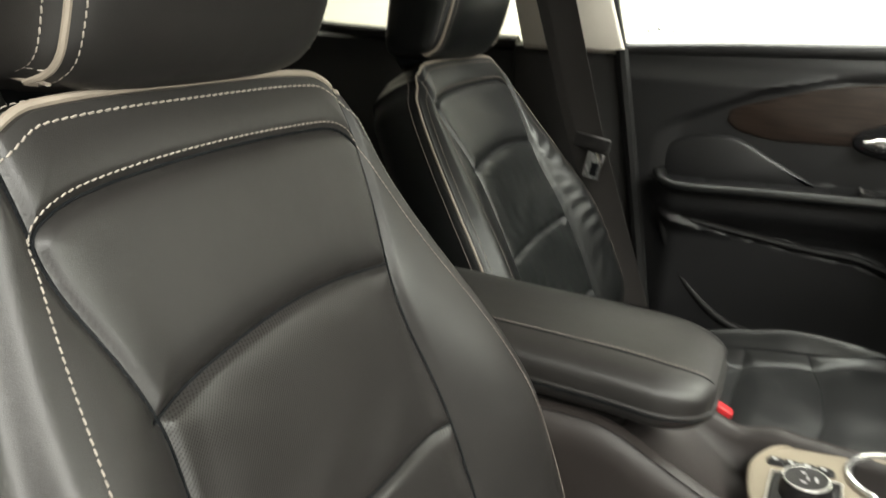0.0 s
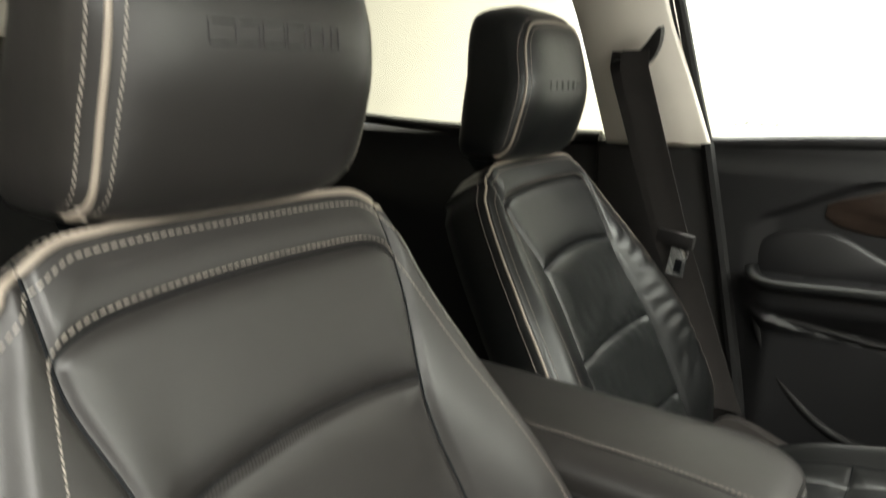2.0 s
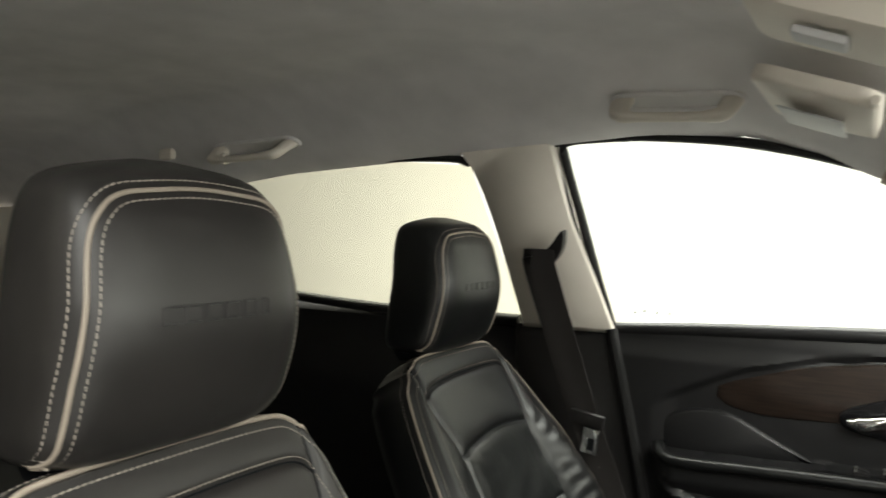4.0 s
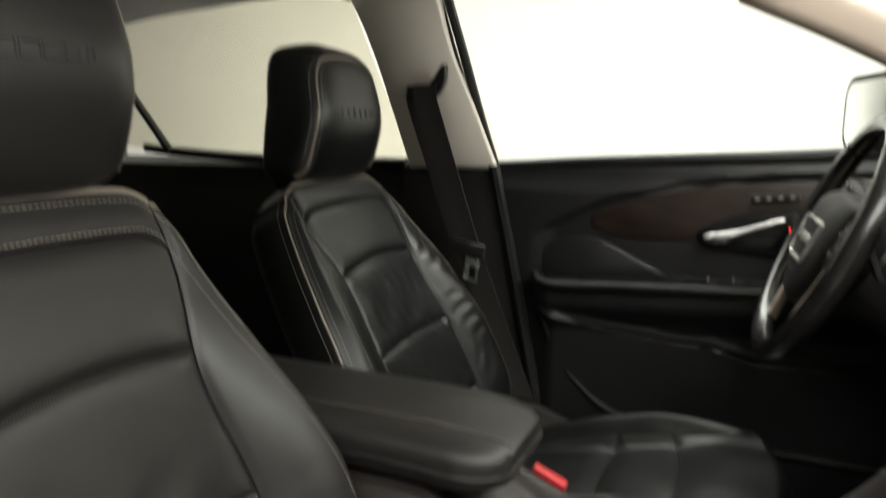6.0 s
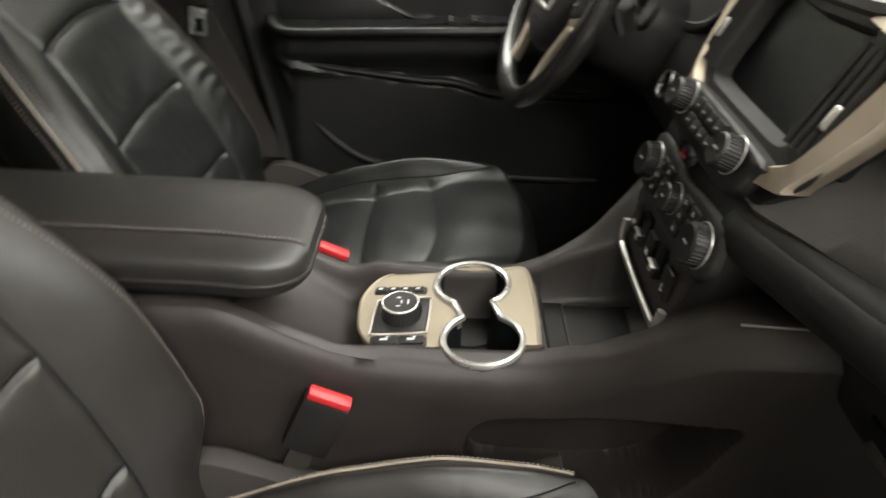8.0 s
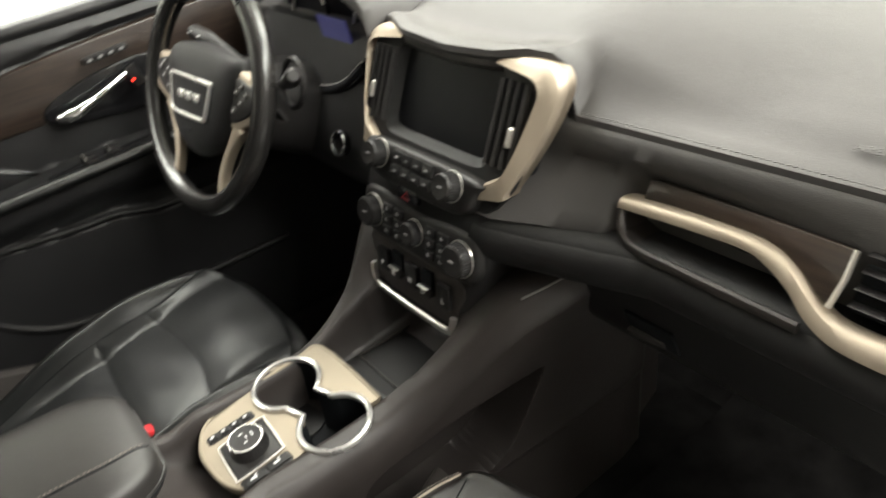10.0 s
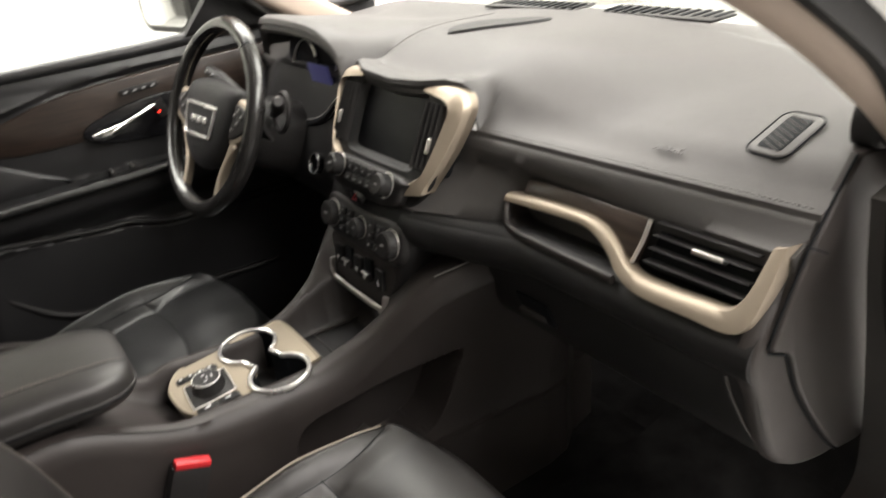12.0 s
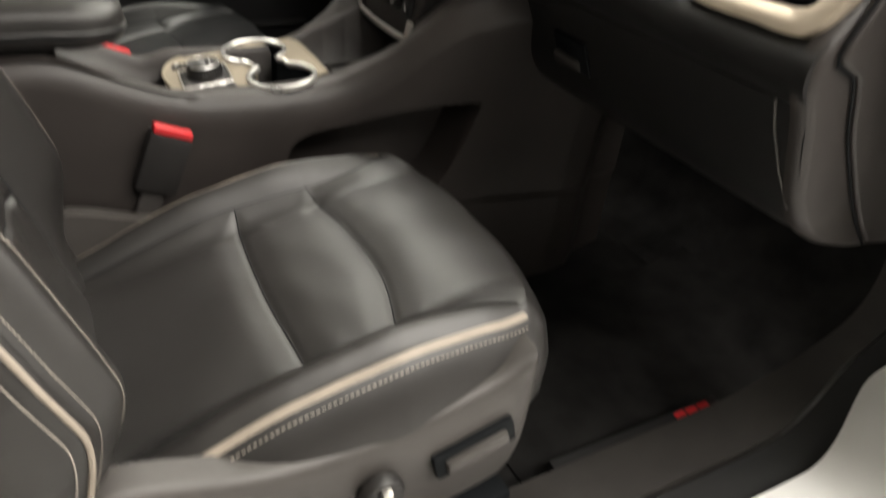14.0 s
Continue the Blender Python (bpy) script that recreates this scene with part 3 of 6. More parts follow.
        mesh("emblem_bar", *tube(on_face(box[:, 0], box[:, 1], 0.0001), 0.0011, 6, up=(1, 0, 0), closed=True), EMBOSS, head, "small bar embossed in the leather")
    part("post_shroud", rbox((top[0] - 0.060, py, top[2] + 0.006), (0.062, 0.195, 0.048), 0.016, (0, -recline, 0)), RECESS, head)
    for side in (-0.055, 0.055):
        foot = top + np.array([-0.045, side, -0.03])
        mesh("post", *tube(even(np.array([foot, foot + np.array([-0.012, 0, 0.10])]), 6), 0.0062, 12), CHROME if not shiny else HARD_BLACK, head)
        part("post_sleeve", rbox(tuple(foot + np.array([-0.005, 0, 0.034])), (0.026, 0.034, 0.012), 0.004), HARD_BLACK, head)

    # Cushion.
    cx, cz = cush
    nu, nv = 141, 151
    u, r = np.meshgrid(np.linspace(-1, 1, nu), np.linspace(0, 1, nv))
    x = -0.04 + r * (0.500 - 0.045 * np.abs(u) ** 3.2 + 0.04)
    wide = np.interp(x, (0.0, 0.1, 0.3, 0.42, 0.47, 0.5), (0.198, 0.203, 0.207, 0.200, 0.192, 0.180))
    s = u * wide
    cross = [[(-0.158, 0.232), (0.0, 0.226), (0.158, 0.232)], [(-0.158, 0.325), (-0.13, 0.333), (-0.05, 0.352), (0.05, 0.352), (0.13, 0.340), (0.158, 0.328)]]
    sides = [(0.150, -0.05), (0.156, 0.05), (0.160, 0.2), (0.156, 0.33), (0.162, 0.40), (0.182, 0.452)]

    def cushion_h(s, x):
        seam = off_line(s, x, cross + [sides, flip(sides)])
        h = -0.015 + 0.24 * (x - 0.2) - 0.9 * np.maximum(x - 0.40, 0) ** 1.7
        lift = 0.050 * (1 - step(0.28, 0.47, x) * 0.75) * (0.35 + 0.65 * step(0.0, 0.20, x))
        h = h + lift * step(0.126, 0.186, np.abs(s)) - 0.016 * step(0.182, 0.207, np.abs(s))
        crease = 0.0007 * np.sin(s * 47 + 13 * x + 2 * np.sin(x * 23)) * np.sin(x * 29 + 11 * s)
        return h + crease + 0.0055 * (1 - np.exp(-((seam / 0.024) ** 2))) - 0.0022 * np.exp(-((seam / 0.0045) ** 2)) - 0.003

    h = cushion_h(s, x)
    base = np.array([cx, py, cz])
    front = np.stack([cx + x, py + s, cz + h], -1)
    es, ex, eh = [np.concatenate([q[:, 0], q[-1, 1:-1], q[::-1, -1]]) for q in (s, x, h)]
    idx = np.concatenate([np.arange(nv) * nu, (nv - 1) * nu + np.arange(1, nu - 1), np.arange(nv - 1, -1, -1) * nu + nu - 1])
    tan = np.stack([np.gradient(es), np.gradient(ex)], 1)
    tan /= np.linalg.norm(tan, axis=1)[:, None] + 1e-9
    out = np.stack([-tan[:, 1], tan[:, 0]], 1)
    for _ in range(10):
        out = (np.roll(out, 1, 0) + out * 2 + np.roll(out, -1, 0)) / 4
    out[0], out[-1] = (-1, 0), (1, 0)
    low = np.minimum(eh, 0.06)
    ring = lambda dz, o: np.stack([cx + ex + out[:, 1] * o, py + es + out[:, 0] * o, cz + low + dz], -1)
    verts, faces, last, base_n, m = [front.reshape(-1, 3)], grid_faces(nu, nv), idx, nu * nv, len(idx)
    for dz, o in ((-0.006, 0.008), (-0.018, 0.018), (-0.04, 0.030), (-0.07, 0.037), (-0.10, 0.036), (-0.125, 0.028), (-0.14, 0.01)):
        verts.append(ring(dz, o))
        now = base_n + np.arange(m)
        faces += [(int(last[k]), int(last[k + 1]), int(now[k + 1]), int(now[k])) for k in range(m - 1)]
        last, base_n = now, base_n + m
    faces.append(tuple(int(k) for k in last))
    mesh("cushion", np.concatenate(verts), faces, skin, root)
    rim = np.stack([cx + ex + out[:, 1] * 0.003, py + es + out[:, 0] * 0.003, cz + eh - 0.001], -1)
    gone = (ex > 0.35) & (out[:, 1] > 0.40)
    cut = [i for i in range(len(ex)) if not gone[i]]
    breaks = next(k for k in range(len(cut) - 1) if cut[k + 1] - cut[k] > 1)
    rows = []
    for run in (cut[: breaks + 1], cut[breaks + 1 :]):
        p = even(rim[run], 120)
        wide_run = 0.0056 if (es[run].mean() < 0) == (py < 0) else 0.0020
        mesh("piping", *tube(p, wide_run, 8, flat=0.55 if wide_run > 0.004 else 1.0), HARD_BLACK if shiny else PIPING, root, "" if shiny else "taupe piping along the cushion's bolster")
        o = out[run].mean(0)
        for k in (-0.011, 0.011):
            q = rim[run] + np.stack([out[run][:, 1] * k, out[run][:, 0] * k, np.full(len(run), 0.0012 if k < 0 else -0.008)], 1)
            rows.append(stitches(q, np.tile((0, o[0] * 0.6, 0.8), (len(run), 1)), 0.0048, 0.0009, 0.0008))
    tagged(mesh("cushion_stitching", *join(*rows), RUBBER if shiny else THREAD, root), kind="stuff")

    # The cushion's seam shade, drawn as thin near-black tubes.
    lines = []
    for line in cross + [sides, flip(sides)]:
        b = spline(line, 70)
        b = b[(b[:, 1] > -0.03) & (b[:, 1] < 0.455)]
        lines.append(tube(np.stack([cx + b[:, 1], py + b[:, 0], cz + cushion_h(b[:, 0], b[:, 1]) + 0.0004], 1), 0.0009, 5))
    tagged(mesh("cushion_seam_shade", *join(*lines), RECESS, root), kind="stuff")

    # Plastic side shields, with the power seat's lever and dial on the door side.
    for sgn in (-1, 1):
        door_side = (sgn < 0) == (py < 0)
        y0 = py + sgn * 0.245
        prof = spline([(0.02, 0.04), (0.16, 0.005), (0.28, 0.005), (0.40, 0.03), (0.445, 0.055), (0.450, -0.03), (0.44, -0.10), (0.40, -0.135), (0.2, -0.16), (0.02, -0.16), (-0.02, -0.06)], 60, True)
        side = plate(prof, (cx, y0, cz - 0.025), (1, 0, 0), (0, 0, 1), 0.035, 0.012)
        vv = np.array(side[0])
        if sgn > 0:
            vv[:, 1] = 2 * (y0) - vv[:, 1]
        shield = mesh("side_shield", vv, side[1], SHIELD, root)
        if door_side:
            yk = y0 + sgn * 0.006
            part("lever_recess", rbox((cx + 0.375, yk - sgn * 0.002, cz - 0.076), (0.098, 0.012, 0.036), 0.005, (0, -14, 0)), RECESS, shield)
            part("seat_lever", rbox((cx + 0.375, yk, cz - 0.075), (0.075, 0.024, 0.020), 0.006, (0, -14, 0)), SHIELD, shield, "grey-black plastic seat adjuster lever")
            mesh("lumbar_dial", *disc((cx + 0.265, yk, cz - 0.085), (0, sgn, 0), (0.024, 0.024, 0.021, 0.008), (0, 0.010, 0.014, 0.015)), HARD_BLACK, shield)
            part("dial_grip", rbox((cx + 0.265, yk + sgn * 0.018, cz - 0.085), (0.012, 0.010, 0.036), 0.004), SATIN, shield)
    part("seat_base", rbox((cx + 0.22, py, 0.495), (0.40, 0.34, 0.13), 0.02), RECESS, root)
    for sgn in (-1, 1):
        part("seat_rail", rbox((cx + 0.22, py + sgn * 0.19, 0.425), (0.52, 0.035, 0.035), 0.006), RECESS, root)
    return root


passenger_seat = car_seat((0.097, -0.37, 0.70), 20.9, (0.065, 0.700), False, "black leather passenger seat with taupe piping and perforated inserts")
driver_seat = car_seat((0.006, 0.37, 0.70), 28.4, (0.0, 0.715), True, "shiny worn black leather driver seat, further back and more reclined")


# ---- cabin shell ----
def structure(name, made, mat, label, category, sharp=40):
    return tagged(mesh(name, *made, mat, sharp=sharp), label, category, kind="structure")


def flat_box(name, lo, hi, mat, label, category, bevel=0.004):
    at, size = [(a + b) / 2 for a, b in zip(lo, hi)], [b - a for a, b in zip(lo, hi)]
    return tagged(part(name, rbox(at, size, bevel), mat), label, category, kind="structure")


# Booth round the car.
flat_box("floor", (-6, -6, -0.1), (7, 6, 0.0), FLOORPAINT, "smooth pale painted booth floor", "floor", 0)
flat_box("wall_north", (-6, 5.0, 0), (7, 5.2, 3.6), WALL, "plain white booth wall beyond the driver side", "wall", 0)
# Unseen wall, made dark to hold down light from the door side.
flat_box("wall_south", (-6, -5.2, 0), (7, -5.0, 3.6), DIM_WALL, "unseen wall beyond the open door, dark grey to cut the light", "wall", 0)
flat_box("wall_east", (7.0, -5.2, 0), (7.2, 5.2, 3.6), WALL, "plain white booth wall ahead of the car", "wall", 0)
flat_box("wall_west", (-6.2, -5.2, 0), (-6.0, 5.2, 3.6), DIM_WALL, "plain grey wall behind the car", "wall", 0)
flat_box("ceiling", (-6.2, -5.2, 3.6), (7.2, 5.2, 3.7), WALL, "white booth ceiling", "ceiling", 0)

# Cabin floor, with the tunnel and firewall.
flat_box("cabin_floor", (-1.75, -0.66, 0.33), (1.45, 0.72, 0.375), CARPET, "black carpeted cabin floor", "car floor", 0.01)
toe = [[(x, y, z) for y in np.linspace(-0.66, 0.72, 8)] for x, z in ((1.16, 0.37), (1.25, 0.40), (1.36, 0.50), (1.45, 0.66), (1.5, 1.2))]
structure("toe_board", sheet(toe, 0.02, (1, 0, -0.3)), CARPET, "black carpet sloping up to the firewall", "car floor")

flat_box("door_sill_driver", (-0.35, 0.655, 0.33), (1.45, 0.79, 0.46), HARD_BLACK, "black plastic sill along the driver door", "sill", 0.01)

# Driver door: a moulded panel.
def door_y(x, z):
    arm = 0.972 + 0.052 * (x - 0.03)
    fade = step(-0.02, 0.05, x) * (1 - step(0.95, 1.05, x))
    y = 0.738 - 0.030 * step(1.10, 1.0, z) * 0 - 0.0 * x
    y = y + 0.012 * step(1.20, 1.25, z)
    y = y - 0.018 * (1 - step(1.16, 1.20, z))
    swoop = np.interp(x, (-0.05, 0.02, 0.17, 0.30, 0.50, 0.9), (1.04, 1.089, 1.161, 1.191, 1.213, 1.235))
    y = y + 0.014 * step(swoop + 0.004, swoop - 0.012, z) * fade
    ledge = step(arm + 0.010, arm - 0.006, z) * fade
    under = step(arm - 0.035, arm - 0.105, z)
    y = y - 0.068 * ledge * (1 - under) - 0.022 * ledge * under
    low = np.interp(x, (-0.02, 0.03, 0.10, 0.295, 0.377, 0.45, 0.50, 0.7), (0.95, 0.920, 0.904, 0.886, 0.883, 0.863, 0.862, 0.868))
    y = y - 0.024 * step(low, low - 0.014, z) * step(0.0, 0.06, x)
    return y


xs, zs = np.linspace(-0.09, 1.12, 150), np.linspace(0.42, 1.235, 150)
rows = []
for z in zs:
    rear = np.interp(z, (0.4, 0.78, 0.98, 1.21, 1.3), (0.10, 0.012, -0.035, -0.088, -0.10))
    xx = rear + (xs - xs[0]) / (xs[-1] - xs[0]) * (1.12 - rear)
    top = z + 0.065 * (xx - 0.0) * step(1.1, 1.235, z) * 0.85 - 0.012 * step(1.1, 1.235, z)
    rows.append(np.stack([xx, door_y(xx, top), top], 1))
driver_door = thing("car_door", (0.5, 0.75, 0.42), "closed driver door with black moulded panel, dark wood inlay and armrest", "car door")
driver_door["kind"] = "structure"
mesh("door_panel", *sheet(rows, 0.06, (0, 1, 0)), DOOR_SKIN, driver_door)
belt = spline([(-0.10, 0.752, 1.212), (0.1, 0.75, 1.226), (0.3, 0.75, 1.236), (0.53, 0.75, 1.248), (0.8, 0.75, 1.27), (1.1, 0.74, 1.29)], 60)
mesh("belt_rail", *tube(belt, 0.016, 10, flat=0.9), DOOR_SKIN, driver_door)
mesh("window_seal", *tube(belt + np.array([0, 0.018, 0.006]), 0.006, 6), RUBBER, driver_door)
# Wood and taupe inlay behind the door pull.
inlay = spline([(0.12, 1.118), (0.20, 1.148), (0.30, 1.176), (0.50, 1.200), (0.75, 1.218), (1.05, 1.23), (1.06, 1.10), (0.60, 1.085), (0.42, 1.08), (0.30, 1.072), (0.20, 1.070), (0.13, 1.085)], 90, True)
v, f = plate(inlay, (0, 0.7305, 0), (1, 0, 0), (0, 0, 1), 0.012, 0.004)
# Inlay in the darkened wood, with shade in its colour.
mesh("wood_inlay", v, f, SHADED_DOOR_WOOD, driver_door, "dark brown wood inlay")
bowl = spline([(0.345, 1.105), (0.44, 1.138), (0.54, 1.148), (0.60, 1.13), (0.60, 1.06), (0.50, 1.05), (0.38, 1.058), (0.335, 1.075)], 60, True)
mesh("handle_bowl", *plate(bowl, (0, 0.727, 0), (1, 0, 0), (0, 0, 1), 0.01, 0.004), GLOSS_BLACK, driver_door)
pull = spline([(0.350, 0.695, 1.088), (0.375, 0.686, 1.090), (0.400, 0.684, 1.098), (0.445, 0.684, 1.115), (0.487, 0.690, 1.131)], 40)
mesh("door_handle", *tube(pull, np.interp(np.linspace(0, 1, 40), (0, 0.12, 0.3, 0.5, 0.95, 1), (0.008, 0.014, 0.012, 0.0065, 0.0065, 0.003)), 12, flat=0.9), CHROME, driver_door, "bright chrome door handle")
part("lock_lamp", rbox((0.498, 0.703, 1.112), (0.004, 0.003, 0.0035), 0.001), RED_LED, driver_door, "small red lock lamp")
part("lock_switch", rbox((0.505, 0.708, 1.118), (0.022, 0.008, 0.040), 0.003, (0, -20, 0)), HARD_BLACK, driver_door)
memory = part("memory_switch_panel", rbox((0.468, 0.713, 1.169), (0.086, 0.008, 0.014), 0.004, (0, -6, 0)), HARD_BLACK, driver_door)
for k in range(4):
    part("memory_button", rbox((0.438 + k * 0.020, 0.708, 1.166 + k * 0.002), (0.014, 0.005, 0.009), 0.002, (0, -6, 0)), SOFT_BLACK, memory)
    part("print", rbox((0.438 + k * 0.020, 0.7052, 1.166 + k * 0.002), (0.008, 0.001, 0.004), 0, (0, -6, 0)), DIM_PRINT, memory)
switch_pod = part("window_switch_pod", rbox((0.44, 0.688, 0.993), (0.30, 0.050, 0.012), 0.005, (0, -4, 0)), GLOSS_BLACK, driver_door)
for k in range(2):
    for j in range(2):
        b = part("window_switch", rbox((0.37 + k * 0.045, 0.680 + j * 0.022, 1.000 + k * 0.003), (0.024, 0.014, 0.012), 0.003, (0, 10, 0)), HARD_BLACK, switch_pod)
        part("switch_tip", rbox((0.362 + k * 0.045, 0.680 + j * 0.022, 1.007 + k * 0.003), (0.004, 0.013, 0.003), 0.001), SATIN, b)
bowl2 = spline([(0.012, 0.998), (0.016, 1.040), (0.055, 1.062), (0.097, 1.069), (0.145, 1.066), (0.21, 1.035), (0.287, 0.996), (0.29, 0.985), (0.15, 0.976), (0.03, 0.974)], 60, True)
mesh("armrest_bolster", *plate(bowl2, (0, 0.726, 0), (1, 0, 0), (0, 0, 1), 0.014, 0.008), DOOR_SKIN, driver_door)
arm_edge = spline([(0.012, 0.700, 0.990), (0.025, 0.675, 0.978), (0.061, 0.661, 0.973), (0.18, 0.657, 0.981), (0.3, 0.656, 0.988), (0.5, 0.656, 0.998), (0.75, 0.66, 1.010)], 60)
mesh("armrest", *tube(arm_edge, 0.014, 12, flat=0.8), LEATHER_WORN, driver_door)
map_pocket = spline([(0.022, 0.702, 0.915), (0.040, 0.700, 0.862), (0.066, 0.698, 0.810), (0.100, 0.695, 0.766), (0.164, 0.690, 0.715), (0.24, 0.685, 0.692), (0.4, 0.685, 0.678), (0.7, 0.685, 0.675)], 60)
mesh("armrest_underside_rim", *tube(spline([(0.03, 0.694, 0.918), (0.10, 0.690, 0.902), (0.295, 0.687, 0.884), (0.377, 0.686, 0.881), (0.45, 0.684, 0.863), (0.52, 0.683, 0.862), (0.64, 0.684, 0.867), (0.8, 0.69, 0.872)], 60), 0.007, 8), SOFT_BLACK, driver_door)
mesh("map_pocket_rim", *tube(map_pocket, 0.009, 10), SOFT_BLACK, driver_door)
glass_out = [(-0.10, 0.755, 1.205), (-0.145, 0.69, 1.42), (-0.178, 0.638, 1.604), (-0.01, 0.64, 1.606), (0.165, 0.645, 1.586), (0.324, 0.655, 1.548), (0.468, 0.668, 1.493), (0.616, 0.685, 1.414), (0.76, 0.71, 1.31), (0.80, 0.752, 1.265), (0.53, 0.755, 1.24), (0.2, 0.755, 1.222)]
v, f = loft([np.array(glass_out), np.array(glass_out) + np.array([0, 0.004, 0])])
pane = mesh("window_pane", v, f, GLASS, driver_door, "clear side window glass", 20)
pane.visible_shadow = False
# A few dust spots on the glass near its rear lower corner.
for k, (x, z, w) in enumerate(((-0.055, 1.252, 0.006), (-0.035, 1.256, 0.008), (-0.008, 1.254, 0.005), (0.018, 1.254, 0.005))):
    part("dust_spot", rbox((x, 0.745, z), (w, 0.001, 0.005), 0.0004), LABEL, driver_door)
seal = spline([(-0.10, 0.745, 1.205), (-0.125, 0.708, 1.32), (-0.15, 0.668, 1.45), (-0.178, 0.628, 1.590), (-0.165, 0.624, 1.609), (-0.10, 0.626, 1.613), (0.0, 0.628, 1.611), (0.165, 0.633, 1.592), (0.324, 0.643, 1.554), (0.468, 0.657, 1.499), (0.616, 0.676, 1.420), (0.80, 0.72, 1.28)], 90)
mesh("frame_seal", *tube(seal, 0.010, 8), RUBBER, driver_door)
mesh("frame_seal", *tube(seal[:36] + np.array([-0.022, -0.008, 0]), 0.011, 8), RUBBER, driver_door)

# Door mirror outside.
mirror = thing("door_mirror", (0.68, 0.95, 1.23), "door mirror in a black housing with bright glass", "car mirror")
mesh("housing", *loft([np.array([(0.636 + d - 0.25 * a, 0.985 + a, 1.330 + b) for a, b in rounded(0.245 * k, 0.165 * k, 0.05 * k)]) for d, k in ((-0.004, 1.0), (0.05, 1.0), (0.10, 0.85), (0.13, 0.45))]), HARD_BLACK, mirror)
mesh("mirror_glass", *plate(rounded(0.215, 0.135, 0.035), (0.629, 0.985, 1.330), (0.243, -0.97, 0), (0, 0, 1), 0.003, 0.001), MIRROR, mirror)
part("mirror_arm", rbox((0.70, 0.82, 1.27), (0.07, 0.16, 0.05), 0.015), HARD_BLACK, mirror)
sail = np.array([(0.60, 1.262), (0.70, 1.385), (0.80, 1.335), (0.86, 1.29), (0.86, 1.262)])
mesh("mirror_sail", *plate(sail, (0, 0.722, 0), (1, 0, 0), (0, 0, 1), 0.03, 0.006), SOFT_BLACK, driver_door, "black plastic corner panel behind the mirror")

# Driver-side pillars, headliner and roof.
def pillar(name, outline, thick, mat, label):
    o = np.array(outline, float)
    n = len(o)
    inner = o.mean(0) + (o - o.mean(0)) * 0.95 + np.array([0, -0.006, 0])
    return structure(name, loft([o + np.array([0, thick, 0]), o, inner]), mat, label, "car pillar", 60)


b_up = spline([(-0.300, 0.715, 1.205), (-0.318, 0.665, 1.33), (-0.340, 0.615, 1.46), (-0.372, 0.574, 1.565), (-0.43, 0.545, 1.64)], 16).tolist() + spline([(-0.20, 0.565, 1.655), (-0.19, 0.588, 1.60), (-0.165, 0.645, 1.45), (-0.125, 0.692, 1.32), (-0.092, 0.728, 1.205)], 14).tolist()
pillar("pillar_b_upper", b_up, 0.07, BEIGE, "grey-beige plastic trim of the upper pillar")
b_low = [(-0.33, 0.735, 1.208), (-0.10, 0.735, 1.212), (-0.045, 0.735, 0.985), (0.0, 0.735, 0.78), (0.07, 0.735, 0.42), (-0.33, 0.735, 0.42)]
pillar("pillar_b_lower", b_low, 0.06, HARD_BLACK, "black plastic trim of the lower pillar")
structure("door_seal", tube(spline([(-0.098, 0.722, 1.215), (-0.046, 0.716, 0.99), (0.0, 0.71, 0.78), (0.06, 0.70, 0.5)], 40), 0.013, 8), RUBBER, "black rubber seal down the door opening", "door seal")

belt_thing = thing("seat_belt", (-0.18, 0.62, 0.6), "dark webbing seat belt hanging from the pillar with a metal tongue", "seat belt")
guide = [(-0.262, 1.362), (-0.240, 1.368), (-0.215, 1.378), (-0.195, 1.392), (-0.166, 1.424), (-0.166, 1.398), (-0.178, 1.372), (-0.200, 1.352), (-0.235, 1.346)]
v, f = plate(spline(guide, 50, True), (0, 0.609, 0), (1, 0, 0), (0, -0.32, 0.947), 0.012, 0.003)
v = np.array(v)
v[:, 1] = 0.609 - 0.30 * (v[:, 2] - 1.38 * 0.947) + (v[:, 1] - 0.609) * 0
v[:, 2] = v[:, 2] / 0.947
v[len(v) // 4 * 0 : len(v) // 4, 1] += 0.02
mesh("belt_guide", v, f, HARD_BLACK, belt_thing, "black curved belt slot in the pillar trim")
for shift, depth, deep in ((0.0, 0.598, 0.594), (-0.035, 0.635, 0.66)):
    rows = []
    for z in np.linspace(1.385, 0.74, 22):
        l, r = np.interp(z, (0.74, 1.04, 1.35, 1.39), (-0.005, -0.131, -0.236, -0.232)), np.interp(z, (0.74, 1.06, 1.375, 1.39), (0.045, -0.083, -0.187, -0.180))
        y = np.interp(z, (0.74, 1.385), (deep, depth))
        rows.append([(l + (r - l) * k + shift, y + 0.0015 * math.sin(3.1 * k), z) for k in (0, 0.25, 0.5, 0.75, 1.0)])
    mesh("webbing", *sheet(rows, 0.0016, (0, 1, 0)), BELT, belt_thing)
part("tongue_plate", rbox((-0.094, 0.588, 1.006), (0.034, 0.005, 0.052), 0.002, (0, 8, 0)), CHROME, belt_thing, "bright metal belt tongue")
part("tongue_slot", rbox((-0.092, 0.585, 1.000), (0.013, 0.003, 0.024), 0.001, (0, 8, 0)), RECESS, belt_thing)
part("tongue_grip", rbox((-0.101, 0.588, 1.050), (0.070, 0.016, 0.026), 0.005, (0, 8, 0)), HARD_BLACK, belt_thing)

# Rear door, seen dark behind the front seat.
rear_rows = []
for z in np.linspace(0.42, 1.215, 40):
    rear_rows.append([(x, 0.742 - 0.035 * step(1.18, 1.0, z) + 0.02 * step(1.195, 1.215, z), z) for x in np.linspace(-1.42, -0.325, 50)])
